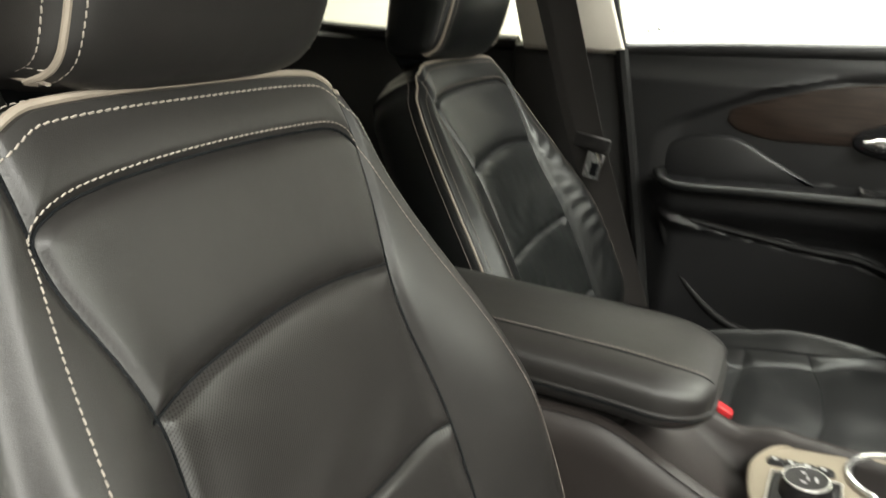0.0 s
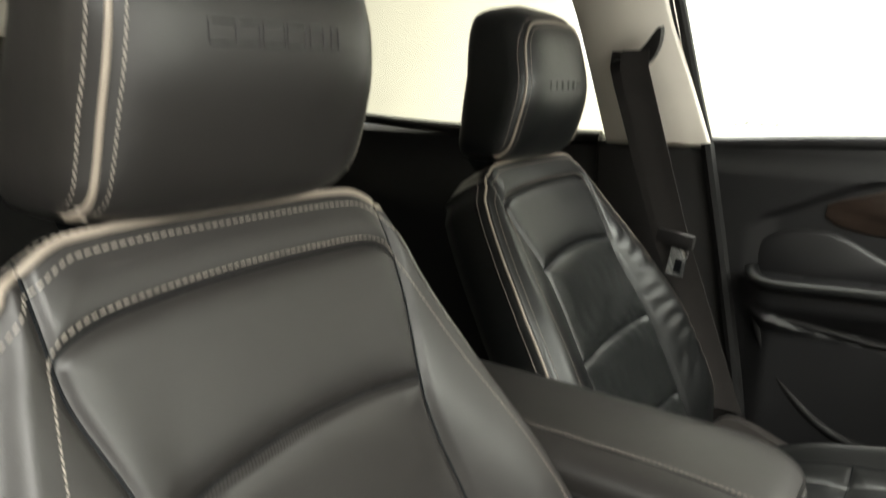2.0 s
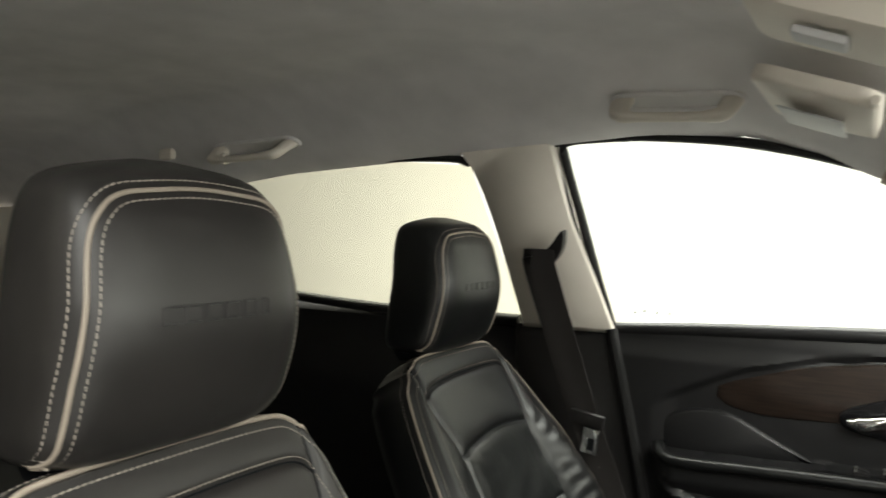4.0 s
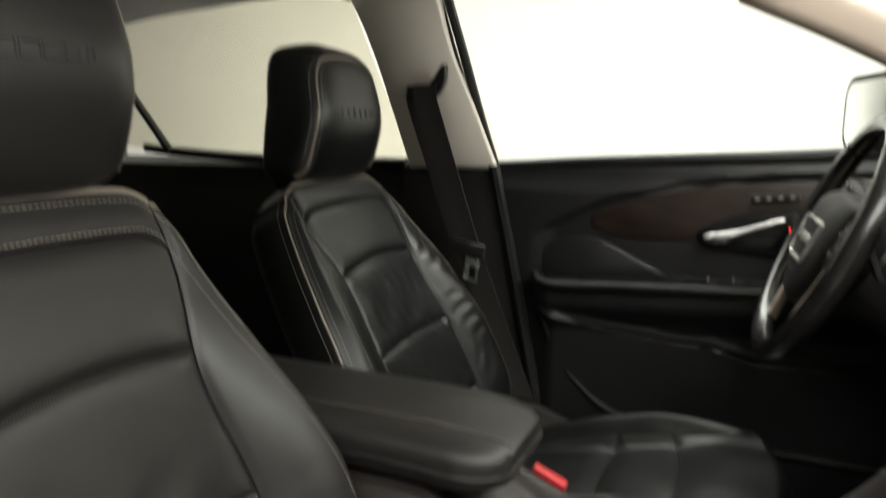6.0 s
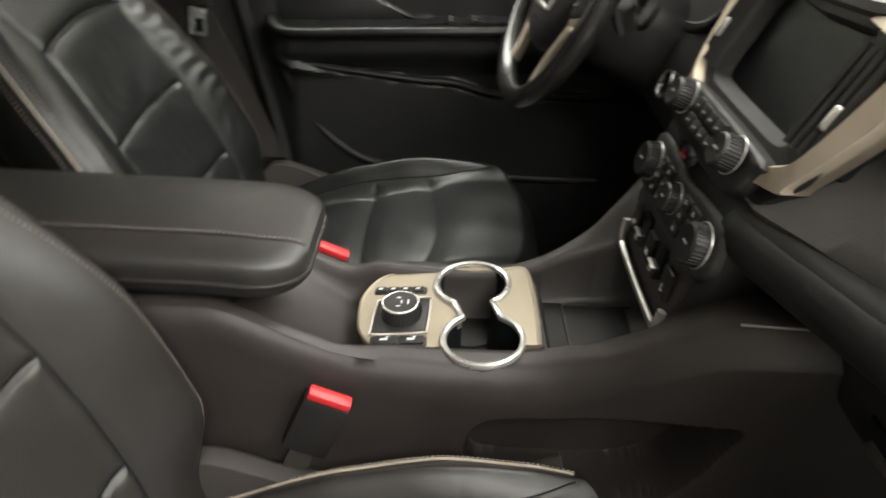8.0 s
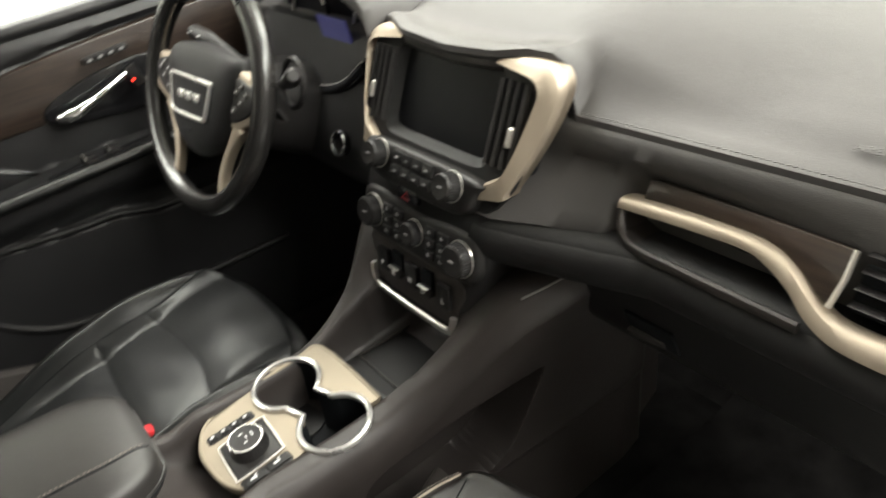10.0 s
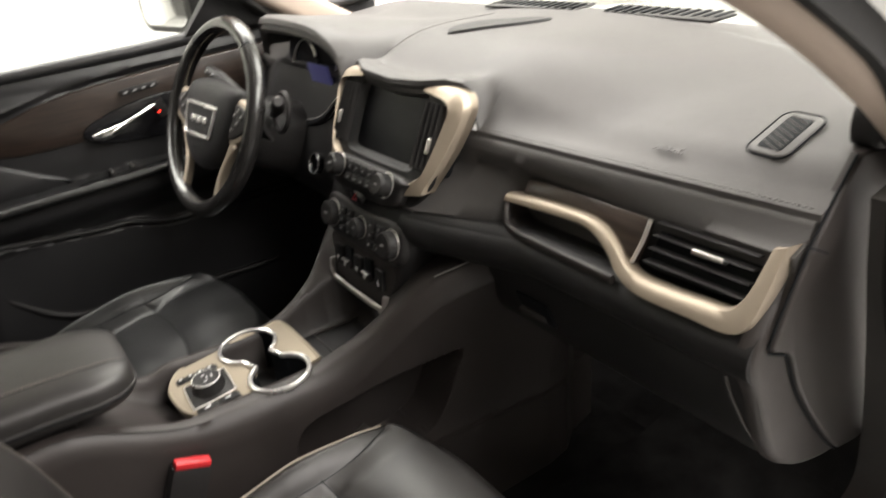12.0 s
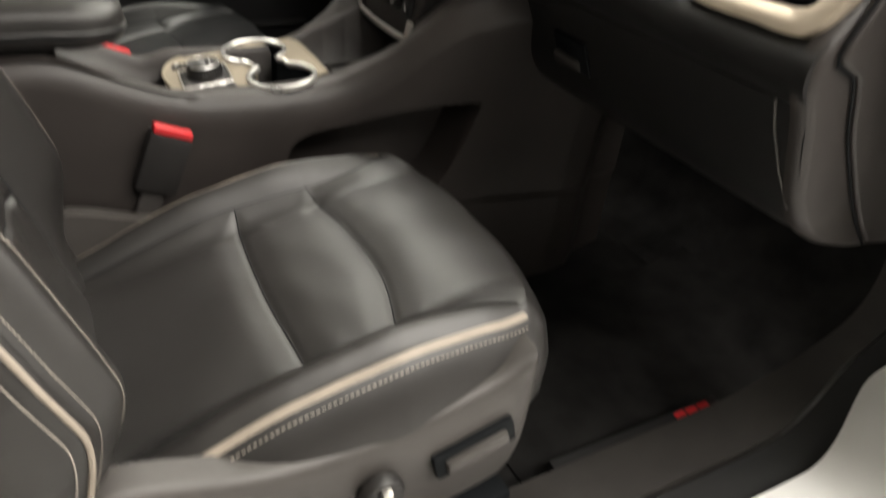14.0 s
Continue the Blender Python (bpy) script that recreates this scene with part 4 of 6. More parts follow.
structure("rear_door_panel", sheet(rear_rows, 0.05, (0, 1, 0)), SOFT_BLACK, "black rear door panel in deep shade", "car door")
structure("rear_belt_rail", tube(spline([(-0.325, 0.742, 1.214), (-0.735, 0.742, 1.216), (-1.06, 0.742, 1.232), (-1.15, 0.742, 1.24)], 40), 0.014, 10), SOFT_BLACK, "black rail under the rear window", "trim")
rw = [(-0.31, 0.752, 1.20), (-0.38, 0.590, 1.565), (-0.60, 0.578, 1.582), (-0.764, 0.585, 1.572), (-1.10, 0.60, 1.548), (-1.36, 0.62, 1.51), (-1.42, 0.70, 1.33), (-1.40, 0.75, 1.26), (-1.06, 0.755, 1.225), (-0.7, 0.755, 1.21)]
v, f = loft([np.array(rw), np.array(rw) + np.array([0, 0.004, 0])])
w1 = structure("window_1", (v, f), TINTED, "tinted rear side window glass", "car window", 20)
structure("window_divider", tube(even(np.array([(-1.055, 0.738, 1.225), (-1.14, 0.665, 1.416), (-1.21, 0.60, 1.56)]), 14), 0.011, 8), RUBBER, "thin black divider bar in the rear window", "trim")
rail = spline([(-0.375, 0.580, 1.568), (-0.42, 0.574, 1.580), (-0.60, 0.570, 1.586), (-0.78, 0.576, 1.577), (-1.10, 0.592, 1.552), (-1.38, 0.61, 1.513)], 40)
structure("rear_frame_seal", tube(rail, 0.009, 8), RUBBER, "black seal over the rear window", "trim")

# Headliner: a shallow vault with its edge rolled down to the windows.
rows = []
for x in np.linspace(-2.36, 0.47, 70):
    zr = np.interp(x, (-2.0, -1.4, -0.9, -0.4, 0.0, 0.2, 0.36, 0.5, 0.62, 0.74), (1.46, 1.505, 1.56, 1.585, 1.612, 1.60, 1.56, 1.50, 1.44, 1.37))
    zc = np.interp(x, (-2.0, -1.2, -0.4, 0.1, 0.30, 0.47), (1.62, 1.73, 1.75, 1.745, 1.70, 1.62))
    row = []
    for y in np.linspace(-0.66, 0.66, 61):
        a = abs(y) / 0.66
        edge = np.interp(x, (-2.0, -0.4, 0.2, 0.74), (0.60, 0.575, 0.63, 0.66))
        z = zc - 0.03 * a**2 - (zc - 0.03 - zr) * step(0.55, 1.0, a)
        row.append((x + step(0.1, 0.47, x) * (0.03 - 0.10 * a**2.5), y / 0.66 * edge, z))
    rows.append(row)
structure("headliner", sheet(rows, 0.03, (0, 0, 1)), HEADLINER, "grey cloth headliner rolling down to the windows", "car ceiling")
for sgn, nm in ((1, "roof_rail_driver"), (-1, "roof_rail_passenger")):
    rows = []
    for x in np.linspace(-2.36, 0.44, 50):
        e = np.interp(x, (-2.0, -0.4, 0.2, 0.74), (0.60, 0.575, 0.63, 0.66))
        z = np.interp(x, (-2.0, -1.4, -0.9, -0.4, 0.0, 0.2, 0.36, 0.5, 0.62, 0.74), (1.46, 1.505, 1.56, 1.585, 1.612, 1.60, 1.56, 1.50, 1.44, 1.37))
        rows.append([(x, sgn * (e - 0.004), z + 0.010), (x, sgn * (e + 0.02), z + 0.012), (x, sgn * (e + 0.06), z + 0.03), (x, sgn * (e + 0.075), 1.74), (x, sgn * (e + 0.02), 1.81)])
    structure(nm, sheet(rows, 0.008, (0, 0, 1)), PAINT, "white painted roof rail over the doors", "car roof")
flat_box("roof_panel", (-2.42, -0.66, 1.80), (0.44, 0.66, 1.815), PAINT, "white painted car roof", "car roof", 0)


def grab_handle(at, length, tilt):
    x, y, z = at
    root = thing("grab_handle", at, "grey-beige plastic grab handle tucked up against the headliner", "grab handle", "grab handles")
    pts = spline([(-0.50, 0.045, 0.022), (-0.495, 0.022, 0.012), (-0.475, 0.004, -0.002), (-0.43, -0.008, -0.012), (-0.2, -0.013, -0.015), (0.2, -0.013, -0.015), (0.43, -0.008, -0.012), (0.475, 0.004, -0.002), (0.495, 0.022, 0.012), (0.50, 0.045, 0.022)], 70)
    pts = np.stack([x + pts[:, 0] * length, y + pts[:, 1], z + pts[:, 2] + tilt * pts[:, 0] * length], 1)
    wide = np.interp(np.linspace(0, 1, 70), (0, 0.12, 0.25, 0.75, 0.88, 1), (0.019, 0.016, 0.0115, 0.0115, 0.016, 0.019))
    mesh("grip", *tube(pts, wide, 14, flat=0.72), BEIGE, root)
    rim = [(x + a, y + 0.034 + b * 0.50, z + 0.018 - b * 0.30 + tilt * a) for a, b in rounded(length * 1.20, 0.068, 0.033)]
    mesh("recess_rim", *tube(np.array(rim), 0.0045, 8, closed=True), HEADLINER, root)
    return root


grab_handle((0.082, 0.448, 1.630), 0.185, -0.06)
hook = grab_handle((-0.915, 0.442, 1.602), 0.23, 0.03)
part("coat_hook", rbox((-0.975, 0.43, 1.588), (0.018, 0.02, 0.028), 0.006), BEIGE, hook)
part("hook_pad", rbox((-1.22, 0.455, 1.612), (0.05, 0.02, 0.03), 0.008), BEIGE, hook)

# Sun visor and overhead bits at the windshield.
visor = thing("sun_visor", (0.33, 0.36, 1.60), "pale beige sun visor folded up under the headliner", "sun visor")
slab = [(a, b) for a, b in rounded(0.155, 0.31, 0.03)]
v, f = plate(slab, (0.305, 0.365, 1.596), (0.94, 0, -0.34), (0, -1, 0), 0.022, 0.008)
mesh("visor_board", v, f, BEIGE, visor)
part("label_plate", rbox((0.300, 0.375, 1.583), (0.085, 0.17, 0.002), 0.001, (0, 20, 0)), LABEL, visor, "pale printed warning label")
mesh("pivot_rod", *tube(even(np.array([(0.375, 0.20, 1.580), (0.375, 0.53, 1.580)]), 4), 0.006, 8), BEIGE, visor)
overhead = thing("overhead_console", (0.38, 0.0, 1.62), "beige overhead console with map lamps", "overhead console")
part("housing", rbox((0.36, 0.02, 1.628), (0.20, 0.16, 0.05), 0.02, (0, 22, 0)), BEIGE, overhead)
part("lamp_lens", rbox((0.33, -0.02, 1.603), (0.05, 0.04, 0.008), 0.003, (0, 22, 0)), LABEL, overhead)
inner = thing("rear_view_mirror", (0.60, 0.02, 1.50), "black rear-view mirror on the windshield", "car mirror")
mesh("housing", *plate(rounded(0.24, 0.07, 0.03), (0.530, 0.03, 1.503), (0.18, -0.984, 0), (0.2, 0, 0.98), 0.035, 0.01), HARD_BLACK, inner)
part("stem", rbox((0.575, 0.03, 1.54), (0.09, 0.02, 0.06), 0.008, (0, -30, 0)), HARD_BLACK, inner)

# Windshield pillars and glass.
for sgn, nm in ((1, "pillar_a_driver"), (-1, "pillar_a_passenger")):
    line = [(0.40, 0.62, 1.545), (0.55, 0.640, 1.475), (0.72, 0.665, 1.385), (0.92, 0.695, 1.27), (1.05, 0.71, 1.20)] if sgn > 0 else [(0.40, -0.62, 1.545), (0.55, -0.655, 1.452), (0.68, -0.680, 1.378), (0.78, -0.690, 1.315), (0.86, -0.695, 1.258), (0.93, -0.70, 1.19)]
    path = spline(line, 30)
    rings = []
    for p in path:
        rings.append(np.array([p + np.array([a * 0.42, sgn * b, a * 0.9]) for a, b in rounded(0.075 if sgn > 0 else 0.058, 0.05, 0.022, 4)]))
    structure(nm, loft(rings), TAUPE, "warm taupe plastic trim of the windshield pillar", "car pillar")
ws = [[(x, y * w, z) for y in np.linspace(-0.70, 0.70, 9)] for x, z, w in ((0.47, 1.615, 0.88), (0.9, 1.44, 0.95), (1.33, 1.235, 1.0))]
pane = structure("windshield", sheet(ws, 0.004, (0.4, 0, 0.9)), GLASS, "clear windshield glass", "car window", 20)
pane.visible_shadow = False
flat_box("cowl", (1.30, -0.72, 1.10), (1.42, 0.72, 1.225), HARD_BLACK, "black cowl under the windshield", "trim", 0.01)
flat_box("hood", (1.42, -0.80, 0.95), (2.4, 0.80, 1.14), PAINT, "white painted hood ahead of the windshield", "car body", 0.05)

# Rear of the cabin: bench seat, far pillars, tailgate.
# The bench is coloured darker to stand in for shade behind privacy glass.
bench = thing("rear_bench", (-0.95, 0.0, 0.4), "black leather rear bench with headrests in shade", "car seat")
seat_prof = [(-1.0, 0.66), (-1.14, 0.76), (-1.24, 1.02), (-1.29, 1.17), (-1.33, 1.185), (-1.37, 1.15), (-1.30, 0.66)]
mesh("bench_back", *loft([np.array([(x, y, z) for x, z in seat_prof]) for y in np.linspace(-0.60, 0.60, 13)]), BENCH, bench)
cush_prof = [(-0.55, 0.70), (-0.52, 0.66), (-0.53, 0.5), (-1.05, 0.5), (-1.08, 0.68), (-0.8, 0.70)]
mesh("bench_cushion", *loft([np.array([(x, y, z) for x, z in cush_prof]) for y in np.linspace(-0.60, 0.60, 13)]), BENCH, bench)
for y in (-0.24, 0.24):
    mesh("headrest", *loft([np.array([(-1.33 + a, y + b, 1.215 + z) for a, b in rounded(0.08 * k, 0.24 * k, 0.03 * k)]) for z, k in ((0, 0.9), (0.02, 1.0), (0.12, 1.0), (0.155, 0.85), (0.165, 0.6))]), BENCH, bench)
flat_box("cargo_floor", (-2.4, -0.62, 0.60), (-1.34, 0.62, 0.66), CARPET, "black cargo floor", "car floor", 0.01)
for sgn, nm in ((1, "pillar_d_driver"), (-1, "pillar_d_passenger")):
    o = [(-1.38, sgn * 0.70, 1.23), (-1.36, sgn * 0.61, 1.52), (-1.95, sgn * 0.58, 1.50), (-2.25, sgn * 0.42, 1.46), (-2.34, sgn * 0.42, 1.2), (-2.34, sgn * 0.42, 0.6), (-2.0, sgn * 0.66, 0.6), (-2.0, sgn * 0.66, 0.6), (-1.38, sgn * 0.70, 0.6)]
    v, f = loft([np.array(o), np.array(o) + np.array([0, sgn * 0.05, 0])])
    structure(nm, (v, f), BEIGE, "grey-beige rear quarter trim", "car pillar", 60)
tail = [[(x, y, z) for y in np.linspace(-0.66, 0.66, 5)] for x, z in ((-2.38, 0.55), (-2.42, 1.0), (-2.40, 1.17))]
structure("tailgate_lower", sheet(tail, 0.04, (-1, 0, 0)), HARD_BLACK, "black lower tailgate trim", "car door")
tailg = [[(x, y, z) for y in np.linspace(-0.62, 0.62, 5)] for x, z in ((-2.40, 1.17), (-2.28, 1.47))]
pane = structure("tailgate_window", sheet(tailg, 0.004, (-1, 0, 0)), PRIVACY, "tinted tailgate glass", "car window", 20)
flat_box("tailgate_header", (-2.44, -0.64, 1.45), (-2.27, 0.64, 1.76), BEIGE, "grey-beige trim over the tailgate", "trim", 0.02)
structure("tailgate_frame", tube(even(np.array([(-2.34, 0.40, 1.0), (-2.33, 0.40, 1.3), (-2.28, 0.34, 1.44), (-2.26, 0.26, 1.47), (-2.26, -0.26, 1.47), (-2.28, -0.34, 1.44), (-2.33, -0.40, 1.3), (-2.34, -0.40, 1.0)]), 60), 0.035, 8), RUBBER, "black seal frame round the tailgate", "trim")

# Passenger side: rear door closed, front door open, sill and body.
flat_box("rear_door_passenger", (-1.38, -0.78, 0.42), (-0.32, -0.73, 1.22), SOFT_BLACK, "black rear door panel on the passenger side", "car door", 0.01)
v, f = loft([np.array(rw) * np.array([1, -1, 1]), np.array(rw) * np.array([1, -1, 1]) + np.array([0, -0.004, 0])])
structure("window_2", (v, f), PRIVACY, "tinted rear side window glass", "car window", 20)
b_r = [(-0.46, -0.60, 1.60), (-0.32, -0.72, 1.21), (-0.32, -0.735, 0.42), (-0.10, -0.735, 0.42), (-0.14, -0.735, 1.21), (-0.30, -0.60, 1.60)]
v, f = loft([np.array(b_r), np.array(b_r) + np.array([0, -0.07, 0])])
structure("pillar_b_passenger", (v, f), BEIGE, "grey-beige plastic pillar trim", "car pillar", 60)

# Outer body panels that close the car round the cabin.
def body_side(name, x0, x1, sgn, label):
    prof = spline([(0.80, 0.30), (0.835, 0.36), (0.86, 0.55), (0.865, 0.80), (0.85, 1.0), (0.815, 1.14), (0.785, 1.20)], 24)
    rows = [[(x, sgn * (y - 0.05 * step(-1.9, -2.42, x) - 0.03 * step(1.3, 2.4, x)), z - 0.07 * step(1.2, 2.4, x) * step(0.9, 1.2, z)) for y, z in prof] for x in np.linspace(x0, x1, 40)]
    return structure(name, sheet(rows, 0.006, (0, -sgn, 0)), PAINT, label, "car body")


body_side("body_side_driver", -2.42, 2.4, 1, "white painted outer side of the car with closed doors")
body_side("body_side_passenger", -2.42, -0.34, -1, "white painted outer side of the closed rear door")
body_side("fender_passenger", 1.16, 2.4, -1, "white painted front fender ahead of the open door")
flat_box("tailgate_outer", (-2.50, -0.78, 0.40), (-2.45, 0.78, 1.16), PAINT, "white painted tailgate", "car body", 0.03)


# ---- dashboard ----
dash = thing("dashboard", (0.95, 0.0, 0.9), "black grained dashboard with bronze trim, wood inlay and stitched seam", "dashboard")


def seam_at(y):
    x = np.interp(y, (-0.68, -0.192, -0.180, -0.168, -0.155, -0.09, 0.09, 0.165, 0.19, 0.21, 0.70), (0.779, 0.729, 0.735, 0.738, 0.730, 0.703, 0.703, 0.735, 0.745, 0.740, 0.76))
    z = np.interp(y, (-0.68, -0.194, -0.187, -0.179, -0.170, -0.157, -0.13, -0.09, 0.0, 0.09, 0.13, 0.165, 0.19, 0.205, 0.225, 0.70), (1.163, 1.172, 1.186, 1.208, 1.224, 1.236, 1.240, 1.236, 1.229, 1.236, 1.240, 1.236, 1.224, 1.208, 1.19, 1.19))
    return x, z


DASH_LINE = spline([(0.70, 1.158), (0.76, 1.177), (0.82, 1.203), (0.88, 1.225), (0.95, 1.243), (1.04, 1.260), (1.14, 1.270), (1.25, 1.266), (1.36, 1.244)], 200)


def dash_top(x, y):
    z = np.interp(x, DASH_LINE[:, 0], DASH_LINE[:, 1])
    z += (0.050 * (1 - step(0.78, 1.12, x)) + 0.010) * (1 - step(0.12, (0.36 if y < 0 else 0.25) + 0.14 * step(0.74, 1.0, x), abs(y)))
    z += 0.03 * step(0.16, 0.34, y) * (1 - step(0.85, 1.05, x))
    return z


rows = []
for y in np.unique(np.r_[np.linspace(-0.672, 0.70, 110), np.linspace(-0.22, -0.14, 30), np.linspace(0.15, 0.225, 24)]):
    ex, ez = seam_at(y)
    row = [(ex + 0.010, y, ez - 0.012), (ex + 0.001, y, ez - 0.004), (ex + 0.002, y, ez + 0.004)]
    for t in np.linspace(0.02, 1, 64):
        x = ex + t * (1.33 - ex)
        blend = step(0, 0.10, t)
        z = dash_top(x, y) * blend + (ez + 0.006 + 0.3 * t * (1.33 - ex) * 0.8) * (1 - blend)
        lip = np.interp(-y, (-0.7, -0.10, 0.20, 0.46, 0.56, 0.62, 0.68), (1.20, 1.187, 1.134, 1.065, 1.008, 0.95, 0.87))
        z -= 0.020 * step(lip - 0.004, lip + 0.022, x)
        row.append((x, y * (1 - 0.03 * step(1.0, 1.3, x)), z))
    rows.append(row)
mesh("dash_pad", *sheet(rows, 0.015, (0.4, 0, -0.9)), DASH_SKIN, dash, "soft grained upper dash pad")
line = np.array([(seam_at(y)[0] - 0.0005, y, seam_at(y)[1] + 0.010) for y in np.linspace(-0.665, -0.20, 60)])
tagged(mesh("pad_stitching", *stitches(line, np.tile((-0.8, 0, 0.5), (60, 1)), 0.0048, 0.0012, 0.0007), SHIELD, dash), kind="stuff")
line = np.array([(seam_at(y)[0] + 0.001, y, seam_at(y)[1] - 0.006) for y in np.linspace(-0.668, -0.20, 40)])
mesh("seam_gap", *tube(line, 0.0012, 6), RECESS, dash)

# Band under the seam, running into the lower roll, which sweeps out to the centre stack.
def sweep_out(y):
    return 0.062 * float(np.clip((y + 0.315) / 0.18, 0, 1.05))


rows = []
for y in np.linspace(-0.668, -0.105, 70):
    ex, ez = seam_at(min(y, -0.196))
    near = step(-0.272, -0.252, y)
    o = 0.062 * float(np.clip((y + 0.262) / 0.127, 0, 1.05))
    far_tail = np.array([(0.748, 1.130), (0.752, 1.115), (0.752, 1.09), (0.75, 1.06), (0.748, 1.05)])
    near_tail = np.array([(0.742 - 0.35 * o, 1.128), (0.730 - 0.60 * o, 1.102), (0.718 - 0.85 * o, 1.078), (0.708 - o, 1.060), (0.714 - o, 1.048)])
    tail = far_tail * (1 - near) + near_tail * near
    rows.append([(ex + 0.002, y, ez - 0.002), (ex - 0.004, y, ez - 0.008), (ex - 0.008, y, ez - 0.024), *[(p, y, q) for p, q in tail]])
mesh("dash_band", *sheet(rows, 0.012, (1, 0, 0)), DASH_SKIN, dash, sharp=60)

# Lower roll and glove box.
rows = []
for y in np.linspace(-0.665, -0.105, 60):
    o = sweep_out(y)
    prof = spline([(0.748, 1.052), (0.715 - 0.8 * o, 1.052), (0.700 - o, 1.046), (0.692 - o, 1.030), (0.696 - o, 1.010), (0.714 - o, 0.992), (0.745 - 0.9 * o, 0.972), (0.78 - 0.5 * o, 0.955)], 24)
    rows.append([(p, y, q) for p, q in prof])
mesh("lower_roll", *sheet(rows, 0.010, (0.7, 0, 0.7)), SOFT_BLACK, dash)
rows = []
for y in np.linspace(-0.665, -0.16, 40):
    side = step(-0.62, -0.665, y)
    prof = spline([(0.714, 0.990), (0.724, 0.960), (0.742, 0.915), (0.762, 0.875), (0.800, 0.836), (0.86, 0.812), (0.95, 0.800), (1.10, 0.81)], 24)
    rows.append([(a, y, b + 0.004 * side) for a, b in prof])
glove = mesh("glove_box_door", *sheet(rows, 0.02, (0.6, 0, 0.8)), SOFT_BLACK, dash)
latch = part("glove_latch", rbox((0.7385, -0.300, 0.921), (0.050, 0.070, 0.006), 0.004, (0, 66, 0)), RECESS, glove, "recessed black plastic latch")
part("latch_lip", rbox((0.7405, -0.292, 0.9080), (0.016, 0.050, 0.008), 0.003, (0, 66, 8)), SHIELD, latch)
mesh("glove_gap", *tube([(0.713, -0.630, 0.990), (0.722, -0.634, 0.960), (0.740, -0.644, 0.915), (0.760, -0.655, 0.875)], 0.0018, 6), SHIELD, glove)
cap = spline([(0.782, 1.160), (0.85, 1.188), (0.93, 1.205), (1.02, 1.205), (1.03, 1.0), (1.02, 0.82), (0.93, 0.798), (0.85, 0.812), (0.79, 0.842), (0.755, 0.882), (0.734, 0.93), (0.716, 0.976), (0.700, 1.005), (0.694, 1.030), (0.702, 1.052), (0.735, 1.09), (0.768, 1.13)], 80, True)
v, f = plate(cap, (0, -0.670, 0), (1, 0, 0), (0, 0, 1), 0.02, 0.012)
mesh("end_cap", v, f, CONSOLE, dash, "grey-black rim of the dash end")
panel_line = np.array([*spline([(0.832, 1.218), (0.798, 1.178), (0.765, 1.134), (0.735, 1.082), (0.722, 1.055), (0.718, 1.043), (0.722, 1.036)], 24), *spline([(0.752, 1.022), (0.760, 1.010), (0.783, 0.962), (0.828, 0.898), (0.870, 0.846), (0.905, 0.811)], 24), (0.95, 0.802), (1.0, 0.82), (1.015, 1.0), (1.0, 1.19), (0.93, 1.212), (0.86, 1.216)])
v, f = plate(panel_line, (0, -0.677, 0), (1, 0, 0), (0, 0, 1), 0.012, 0.004)
mesh("end_panel", v, f, CONSOLE, dash, "grey-black end panel of the dash")
mesh("panel_joint", *tube([(p, -0.6725, q) for p, q in panel_line[:48] - np.array((0.0035, 0.001))], 0.0016, 6), RECESS, dash)
mesh("trim_joint", *tube(even(np.array([(0.748, -0.678, 1.147), (0.763, -0.684, 1.139), (0.778, -0.684, 1.131)]), 6), 0.0014, 6), RECESS, dash)
bracket = spline([(0.86, 1.216), (0.845, 1.235), (0.85, 1.262), (0.88, 1.285), (0.915, 1.285), (0.935, 1.25), (0.93, 1.212)], 40, True)
mesh("pillar_foot", *plate(bracket, (0, -0.684, 0), (1, 0, 0), (0, 0, 1), 0.03, 0.006), SOFT_BLACK, dash, "dull black foot cover of the pillar")

# Wood inlay, open bin and bronze blade in the passenger face.
face = lambda pts, proud=0.0: np.array([(0.710 + 0.55 * (z - 1.06) - proud, y, z) for y, z in pts])
up_edge = [(-0.262, 1.101), (-0.30, 1.104), (-0.361, 1.107), (-0.415, 1.107), (-0.447, 1.100), (-0.470, 1.087), (-0.492, 1.073), (-0.515, 1.067), (-0.55, 1.067), (-0.594, 1.069), (-0.622, 1.071), (-0.634, 1.078), (-0.642, 1.098), (-0.648, 1.136)]
lo_edge = [(-0.262, 1.090), (-0.30, 1.092), (-0.360, 1.095), (-0.410, 1.096), (-0.436, 1.090), (-0.462, 1.077), (-0.484, 1.061), (-0.512, 1.051), (-0.55, 1.049), (-0.591, 1.050), (-0.632, 1.050), (-0.652, 1.057), (-0.660, 1.080), (-0.664, 1.142)]
a, b = spline(up_edge, 80), spline(lo_edge, 80)
rows = [face(a, 0.004), face(a * 0.92 + b * 0.08, 0.010), face(a * 0.5 + b * 0.5, 0.012), face(a * 0.08 + b * 0.92, 0.010), face(b, 0.002)]
mesh("bronze_blade", *sheet(rows, 0.016, (1, 0, -0.2)), BRONZE, dash, "satin bronze trim blade")
top = [(-0.285, 1.121), (-0.30, 1.124), (-0.40, 1.124), (-0.496, 1.123)]
w_out = [*top, (-0.498, 1.10), (-0.494, 1.076), *[tuple(p) for p in a[40:0:-4]]]
w_pts = [(y, (z - 1.06) / 0.876) for y, z in w_out]
v, f = plate([(-y, q) for y, q in w_pts], (0.710, 0, 1.06), (0, -1, 0), (0.482, 0, 0.876), 0.01, 0.002)
mesh("wood_inlay", v, f, WOOD, dash, "dark brown wood inlay")
mesh("inlay_edge", *tube(face([(-0.499, 1.124), (-0.499, 1.10), (-0.495, 1.076)], 0.003), 0.0028, 8), SATIN, dash)
bin_rows = []
